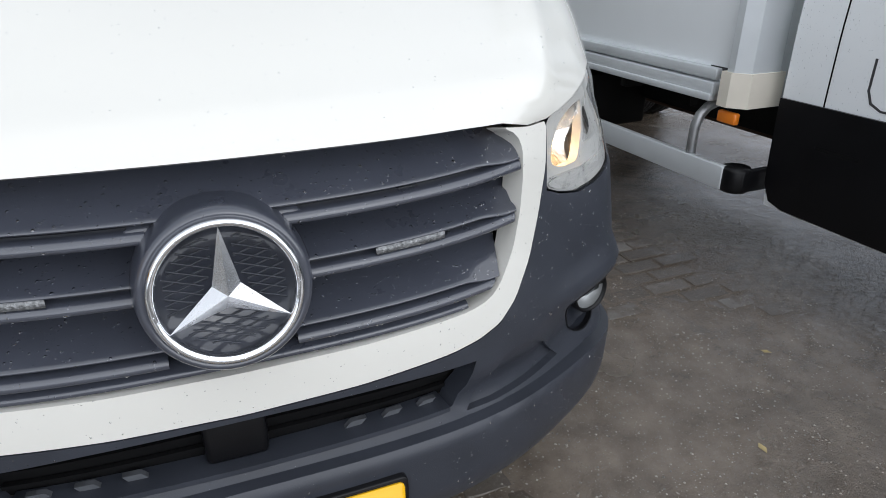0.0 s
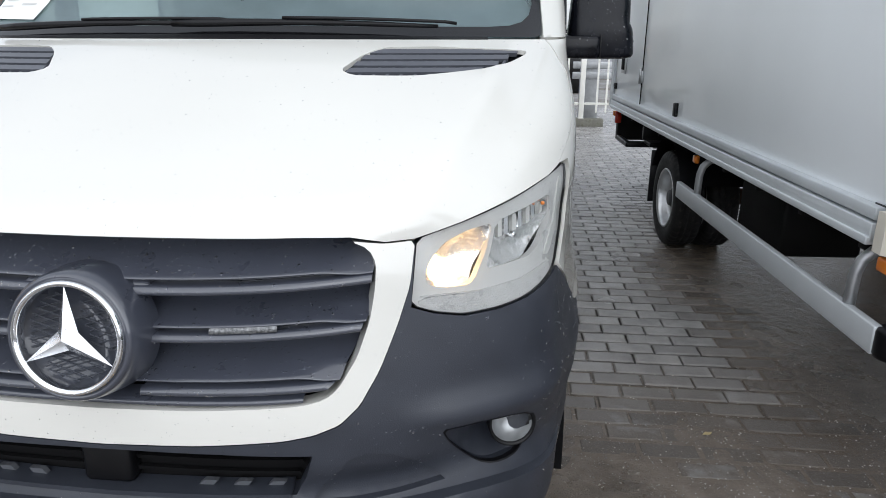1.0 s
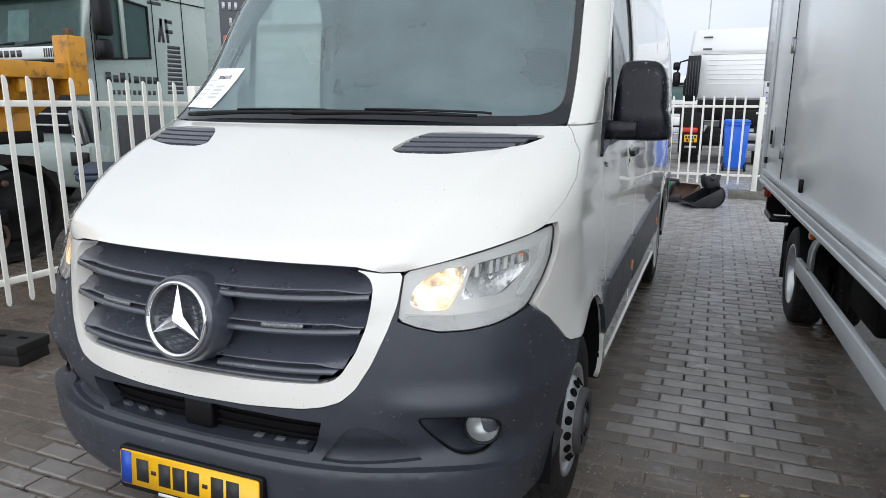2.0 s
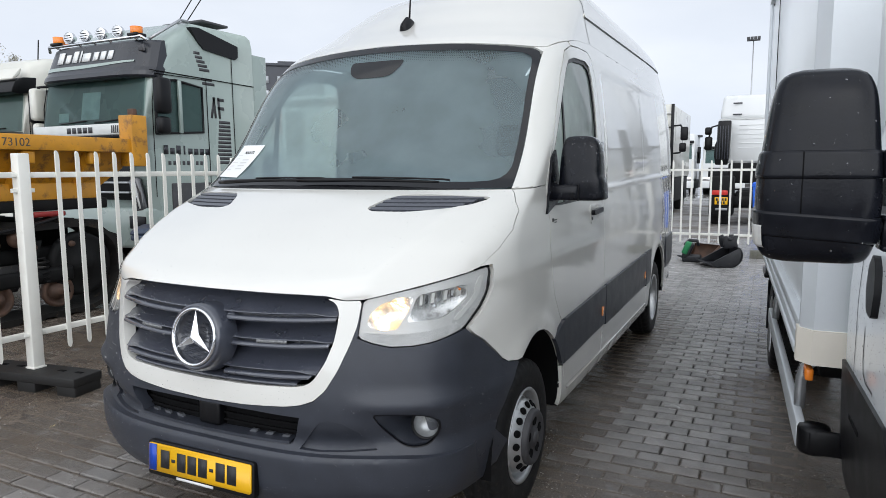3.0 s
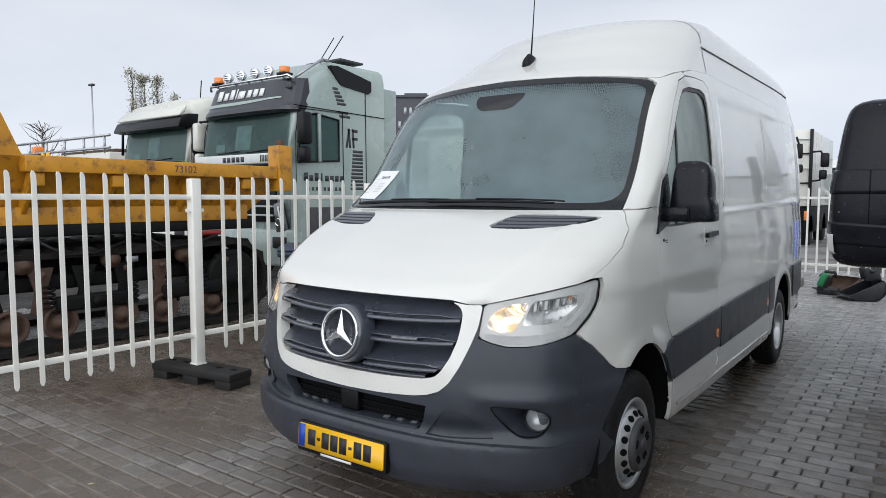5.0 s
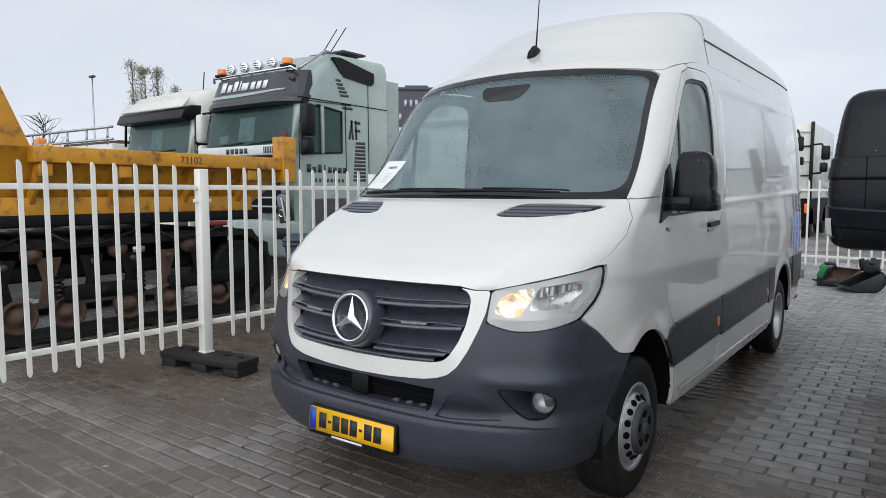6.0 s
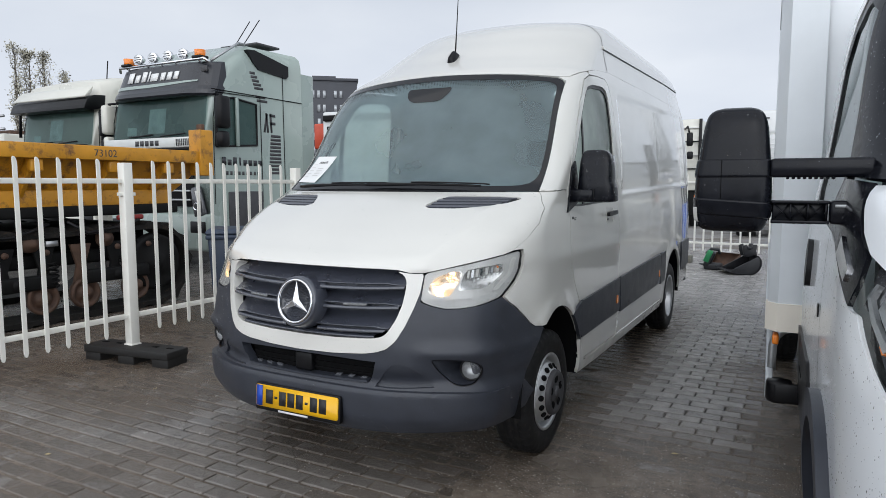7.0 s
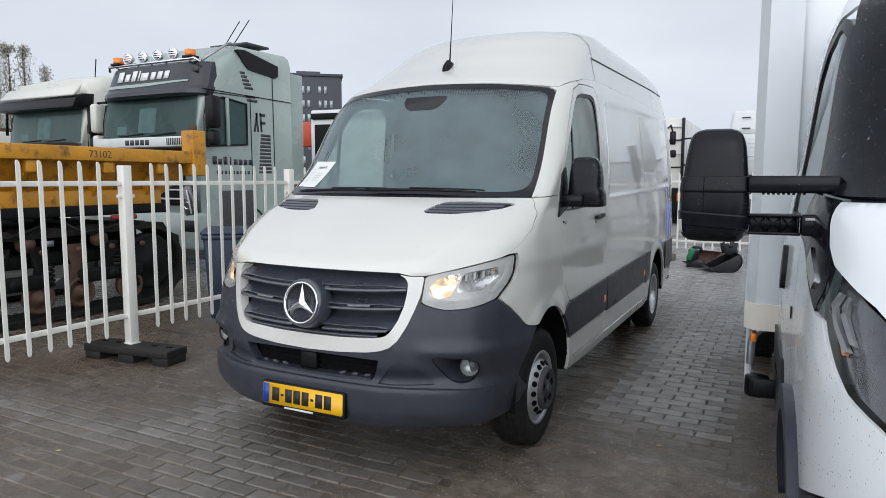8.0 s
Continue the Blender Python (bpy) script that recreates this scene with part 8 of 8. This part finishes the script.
for fl in range(7):
    for k in range(int((OFW - 1.4) / 1.25)):
        if (fl * 5 + k * 3) % 7 in (3, 5):
            continue
        w = part("window", box(0.75, 0.10, 1.75, 1.2 + 1.25 * k, -0.03, 2.0 + 3.15 * fl, 0.02), GREYRUB, office)
        part("pane", box(0.62, 0.05, 1.6, 1.2 + 1.25 * k, -0.075, 2.07 + 3.15 * fl), WINB, w)
# low sheds, stacked units and machinery along the skyline
SHED = mat("pale_shed_cladding", (0.42, 0.44, 0.46), 0.6, var=0.06, scale=0.4)
for x, y, lx, ly, h, rz in ((-60, 34, 26, 10, 4.2, 32), (-25, 70, 40, 12, 5.0, 34), (22, 80, 46, 14, 5.5, -8), (-90, 20, 20, 12, 5.0, 60)):
    s_ = thing("shed", "pale metal-clad industrial shed in the distance", "building", pose(x, y, 0, 0, 0, rz), "distant sheds")
    part("wall", box(lx, ly, h, 0, 0, 0, 0.02), SHED, s_)
    part("roof", box(lx + 0.4, ly + 0.4, 0.25, 0, 0, h, 0.05), GREYRUB, s_)
REDP = mat("red_orange_paint", (0.55, 0.07, 0.03), 0.4, var=0.1)
sw_ = thing("swap_body_truck", "parked truck rear with white panel and red corner board", "truck", pose(-10.0, 12.2, 0, 0, 0, 8))
part("body", box(2.5, 6.0, 1.75, 1.6, 3.0, 1.75, 0.05), SEMIW, sw_)
part("rear_frame", box(0.5, 0.06, 1.3, 0.75, -0.02, 1.8, 0.02), CHASSIS, sw_)
for k in range(4):
    part("panel_rib", box(1.6, 0.05, 0.04, 1.9, -0.01, 1.9 + 0.32 * k, 0.01), LAMPGREY, sw_)
part("top_shadow_rail", box(2.4, 0.10, 0.16, 1.6, -0.03, 3.24, 0.02), CHASSIS, sw_)
part("side_marker_board", box(0.35, 0.6, 0.7, 0.18, 0.4, 2.5, 0.04), REDP, sw_)
part("underside", box(2.3, 6, 1.0, 1.6, 3, 0.5, 0.05), CHASSIS, sw_)
for wx, wy in ((0.6, 0.9), (2.6, 0.9), (0.6, 4.6), (2.6, 4.6)):
    part("wheel", moved(lathe([(0.0, -0.15), (0.49, -0.15), (0.515, -0.1), (0.515, 0.1), (0.49, 0.15), (0.0, 0.15)], 28), Matrix.Translation((wx, wy, 0.512)) @ pose(0, 0, 0, 0, 0, 90)), RUBBER, sw_)
# flatbed with orange straps beyond the cream truck
fl = thing("flatbed_trailer", "flatbed trailer with a steel rack and yellow straps", "trailer", pose(-17.0, 7.5, 0))
part("bed", box(3.6, 2.4, 1.2, 0.95, 0, 1.5, 0.03), CREAM, fl)
part("cab", box(1.7, 2.3, 1.25, -1.8, 0, 1.5, 0.06), CHASSIS, fl)
part("lashing", box(0.14, 0.05, 0.9, -0.75, -1.24, 1.9, 0.01), YELLOW, fl)
part("beacon", box(0.25, 0.3, 0.35, -2.6, -0.6, 2.75, 0.06), AMBER, fl)
part("load", box(3.0, 1.6, 0.12, 0.8, 0, 2.7, 0.03), RUST, fl, "brown flat load")
for z in (2.80, 3.10):
    part("rack", tube([(-2.8, -1.2, z), (2.8, -1.2, z)], 0.035), STEEL, fl)
for k in range(6):
    part("rack_post", tube([(-2.7 + 1.05 * k, -1.2, 2.68), (-2.7 + 1.05 * k, -1.2, 3.12)], 0.03), STEEL, fl)
part("lashing", box(0.18, 0.04, 0.9, -0.45, -1.24, 1.9, 0.01), YELLOW, fl)
part("wheels", joined(*[moved(lathe([(0.0, 0.0), (0.5, 0.0), (0.5, 0.3), (0.0, 0.3)], 24), Matrix.Translation((x, -1.1, 0.5))) for x in (-1.6, 1.4)]), RUBBER, fl)
part("under", box(5.0, 2.0, 0.9, 0, 0, 0.6, 0.03), CHASSIS, fl)

# poplars
LEAF = mat("autumn_leaves", (0.44, 0.42, 0.34), 0.7, var=0.4, scale=0.8, isl=-0.4)
BARK = mat("bark", (0.10, 0.085, 0.07), 0.9, var=0.2)
rng_ = np.random.default_rng(7)


def poplar(x, y, h, w, leaves, name="poplar_tree", label="tall thin poplar with sparse autumn leaves"):
    t = thing(name, label, "tree", pose(x, y, 0), "distant trees")
    limbs = [tube([(0, 0, 0), (0.1, 0, h * 0.5), (0, 0.1, h)], [0.28, 0.16, 0.02], 8)]
    V, F = [], []
    for k in range(46):
        z = h * (0.18 + 0.8 * rng_.random())
        a = rng_.random() * 6.283
        r = w * (0.35 + 0.65 * rng_.random()) * (1 - 0.65 * abs(z / h - 0.55))
        tip = (r * math.cos(a), r * math.sin(a), min(h, z + 1.6 + rng_.random()))
        limbs.append(tube([(0, 0, z), (tip[0] * 0.6, tip[1] * 0.6, z + 0.7), tip], [0.05, 0.03, 0.008], 4, False))
        for _ in range(leaves):
            f = 0.25 + 0.85 * rng_.random()
            c = Vector((tip[0] * f, tip[1] * f, z + (tip[2] - z) * f)) + Vector(rng_.normal(0, 0.22, 3))
            a_, b_ = Vector(rng_.normal(0, 0.05, 3)), Vector(rng_.normal(0, 0.05, 3))
            i = len(V)
            V += [tuple(c - a_), tuple(c + b_), tuple(c + a_), tuple(c - b_)]
            F.append((i, i + 1, i + 2, i + 3))
    part("trunk", joined(*limbs), BARK, t)
    tagged(part("crown", (V, F, False), LEAF, t), kind="stuff")


poplar(-67.6, 36.3, 15.2, 0.75, 60)
poplar(-67.1, 37.4, 14.6, 0.9, 60)
poplar(-66.5, 38.5, 14.6, 0.9, 60)
poplar(-65.7, 40.2, 12.8, 0.55, 60)
poplar(-72.0, 29.0, 9.0, 3.0, 1, "bare_tree", "bare leafless tree in the distance")
poplar(-75.0, 25.0, 8.0, 3.0, 1, "bare_tree", "bare leafless tree in the distance")

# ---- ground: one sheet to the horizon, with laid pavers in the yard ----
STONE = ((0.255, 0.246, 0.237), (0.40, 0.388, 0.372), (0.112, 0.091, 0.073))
PAVE = paving("wet_paver", *STONE, 0.15, film="object")
PAVES = paving("wet_paver_joined", *STONE, -0.15, film="mesh")
JOINT = paving("joint_silt", (0.016, 0.014, 0.012), (0.026, 0.022, 0.018), (0.032, 0.025, 0.019), 0.0, dry=True)
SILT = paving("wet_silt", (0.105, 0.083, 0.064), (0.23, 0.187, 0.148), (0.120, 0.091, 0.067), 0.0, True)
gx = [-400, -9, 6, 400]
V = [(x, y, -0.005) for y in (-300, -5, 15, 600) for x in gx]
ground = part("ground", (V, [(j * 4 + i, j * 4 + i + 1, (j + 1) * 4 + i + 1, (j + 1) * 4 + i) for j in range(3) for i in range(3)], False), JOINT)
tagged(ground, "wet silty yard ground with brown puddle film", "ground", kind="structure")
BL, BW, GAP = 0.225, 0.111, 0.0092

APRON = paving("wet_concrete_apron", (0.17, 0.168, 0.165), (0.27, 0.265, 0.26), (0.10, 0.085, 0.07), 0.0)
apron = part("pavement", box(30.0, 46.0, 0.05, -2.0, 37.42, -0.046), APRON)
tagged(apron, "wet grey concrete yard beyond the back fence", "pavement", kind="structure")


def silt_shade_cover(x, y):
    """How much silt lies at a place: beside the van, along the truck and in front; under the van and by the fence it
    stands in for shade.
    """
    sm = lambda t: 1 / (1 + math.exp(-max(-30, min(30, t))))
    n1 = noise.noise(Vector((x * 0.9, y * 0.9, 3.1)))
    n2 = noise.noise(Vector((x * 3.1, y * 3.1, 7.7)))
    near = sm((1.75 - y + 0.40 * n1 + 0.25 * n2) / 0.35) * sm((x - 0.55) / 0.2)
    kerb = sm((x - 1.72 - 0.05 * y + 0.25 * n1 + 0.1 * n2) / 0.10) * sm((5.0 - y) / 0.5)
    # the van's footprint: the shade beneath it, put in as dark silt
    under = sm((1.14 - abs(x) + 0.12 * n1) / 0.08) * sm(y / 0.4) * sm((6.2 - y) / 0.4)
    # shade on the van's fence side, likewise put in as silt
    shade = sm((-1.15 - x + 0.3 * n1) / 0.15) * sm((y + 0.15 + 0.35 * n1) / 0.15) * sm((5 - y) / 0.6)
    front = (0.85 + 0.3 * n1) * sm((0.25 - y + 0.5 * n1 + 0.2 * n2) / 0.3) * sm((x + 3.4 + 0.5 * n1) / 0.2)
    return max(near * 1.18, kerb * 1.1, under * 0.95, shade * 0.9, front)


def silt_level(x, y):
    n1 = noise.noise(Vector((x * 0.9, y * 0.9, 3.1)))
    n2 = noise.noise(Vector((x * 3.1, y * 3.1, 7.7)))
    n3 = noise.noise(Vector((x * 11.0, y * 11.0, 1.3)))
    return -0.0115 + 0.0205 * silt_shade_cover(x, y) + 0.0022 * n1 + 0.0022 * n2 + 0.0012 * n3


def paver_geom(l, w, h=0.010, b=0.007, a=0.0014):
    """A paver with zigzag long sides that lock into the next course."""
    n = 4
    xs = [-l / 2 + l * k / n for k in range(n + 1)]
    wave = [a if k % 2 == 0 else -a for k in range(n + 1)]
    low = [(x, -w / 2 + d) for x, d in zip(xs, wave)]
    top = [(x, w / 2 + d) for x, d in zip(reversed(xs), reversed(wave))]
    o = low + top
    m = len(o)
    inner = [(x * (1 - 2 * b / l), y - math.copysign(b, y)) for x, y in o]
    V = [(x, y, -0.02) for x, y in o] + [(x, y, h - b * 0.7) for x, y in o] + [(x, y, h) for x, y in inner]
    F = [tuple(range(2 * m, 3 * m))]
    for k in range(m):
        q = (k + 1) % m
        F += [(k, q, m + q, m + k), (m + k, m + q, 2 * m + q, 2 * m + k)]
    return V, F


paver_mesh = mesh_of("paver", *paver_geom(BL - 0.9 * GAP, BW - 1.9 * GAP), smooth=False)
paver_mesh.materials.append(PAVE)
pav_rng = np.random.default_rng(11)
SV, SF, SC = [], [], []
base_v, base_f = paver_geom(BL - 0.9 * GAP, BW - 1.9 * GAP)
single = 0
rows = int(19 / BW)
for j in range(rows):
    y = -4.6 + j * BW
    for i in range(int(13.6 / BL)):
        x = -8.0 + (i + (0.5 if j % 2 else 0)) * BL
        dz = float(pav_rng.normal(0, 0.0009)) - 0.004 * (0.5 + 0.5 * math.sin(x * 1.9 + 0.7 * y))
        tilt = pav_rng.normal(0, 0.16, 2)
        ang = float(pav_rng.normal(0, 0.5))
        m = pose(x + float(pav_rng.normal(0, 0.0012)), y, dz, float(tilt[0]), float(tilt[1]), ang)
        if 1.06 < x < 1.95 and 0.6 < y < 3.8 and single < 300:
            # the amount darkens pavers for silt, and for shade close to the van
            part("paver", paver_mesh, None, ground, "", m).color = (1, 1, 1, min(1.0, 1.2 * silt_shade_cover(x, y)))
            single += 1
        else:
            k = len(SV)
            SV += [tuple(m @ Vector(v)) for v in base_v]
            SF += [tuple(a + k for a in f) for f in base_f]
            SC += [min(1.0, 1.2 * silt_shade_cover(x, y))] * len(base_v)
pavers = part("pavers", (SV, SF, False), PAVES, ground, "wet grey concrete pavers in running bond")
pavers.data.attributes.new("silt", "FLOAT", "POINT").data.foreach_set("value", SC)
tagged(pavers, kind="stuff")

# silt washed over the pavers: a thin uneven sheet that rises over them in places; by the van it doubles as shade
V, F = [], []
NX, NY, ST = 400, 520, 0.035


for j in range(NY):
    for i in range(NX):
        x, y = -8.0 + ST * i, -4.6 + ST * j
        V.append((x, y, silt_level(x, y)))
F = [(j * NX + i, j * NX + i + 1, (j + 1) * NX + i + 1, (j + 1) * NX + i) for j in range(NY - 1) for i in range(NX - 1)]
silt = part("silt_film", (V, F), SILT, ground, "brown wet silt with grit washed over the pavers, doubling as shade by the van")
tagged(silt, kind="stuff")
# grit and a few fallen leaves
GV, GF = [], []
grit = np.random.default_rng(5)
for k in range(30000):
    x, y = (-0.4 + 3.2 * grit.random(), -2.4 + 4.4 * grit.random()) if k < 26000 else (-3.0 + 6 * grit.random(), -2.4 + 8 * grit.random())
    r = 0.0016 + 0.0035 * grit.random() ** 3
    z = max(silt_level(x, y), 0.004) + r * 0.2
    c = len(GV)
    q = grit.normal(0, 0.25, 6)
    GV += [(x - r, y + r * q[0], z), (x + r * q[1], y - r, z), (x + r, y + r * q[2], z), (x + r * q[3], y + r, z), (x, y, z + r * 0.8)]
    GF += [(c, c + 1, c + 4), (c + 1, c + 2, c + 4), (c + 2, c + 3, c + 4), (c + 3, c, c + 4)]
tagged(part("grit", (GV, GF, False), mat("grit_stone", (0.24, 0.215, 0.185), 0.40, var=0.4, scale=40, isl=-0.6), ground), kind="stuff")
LEAFY = mat("fallen_leaf", (0.42, 0.33, 0.16), 0.6, var=0.3, scale=20)
for x, y, rz in ((1.62, 1.30, 20), (1.48, 0.2, 80), (1.9, 0.6, 140), (-1.5, -0.4, 30), (-2.0, 0.7, 100), (1.3, -0.9, 60)):
    lf = tagged(new("fallen_leaf", mesh_of("leaf", [(-0.02, 0, 0.001), (0, -0.011, 0.004), (0.012, -0.008, 0.003), (0.024, 0, 0.006), (0.010, 0.010, 0.002), (0, 0.011, 0.005), (0, 0, 0.002)], [(0, 1, 6), (1, 2, 6), (2, 3, 6), (3, 4, 6), (4, 5, 6), (5, 0, 6)], False)), "small pale fallen leaf on the paving", "leaf", "fallen leaves")
    lf.data.materials.append(LEAFY)
    lf.matrix_basis = pose(x, y, max(silt_level(x, y), 0.006) + 0.001, 0, 0, rz)
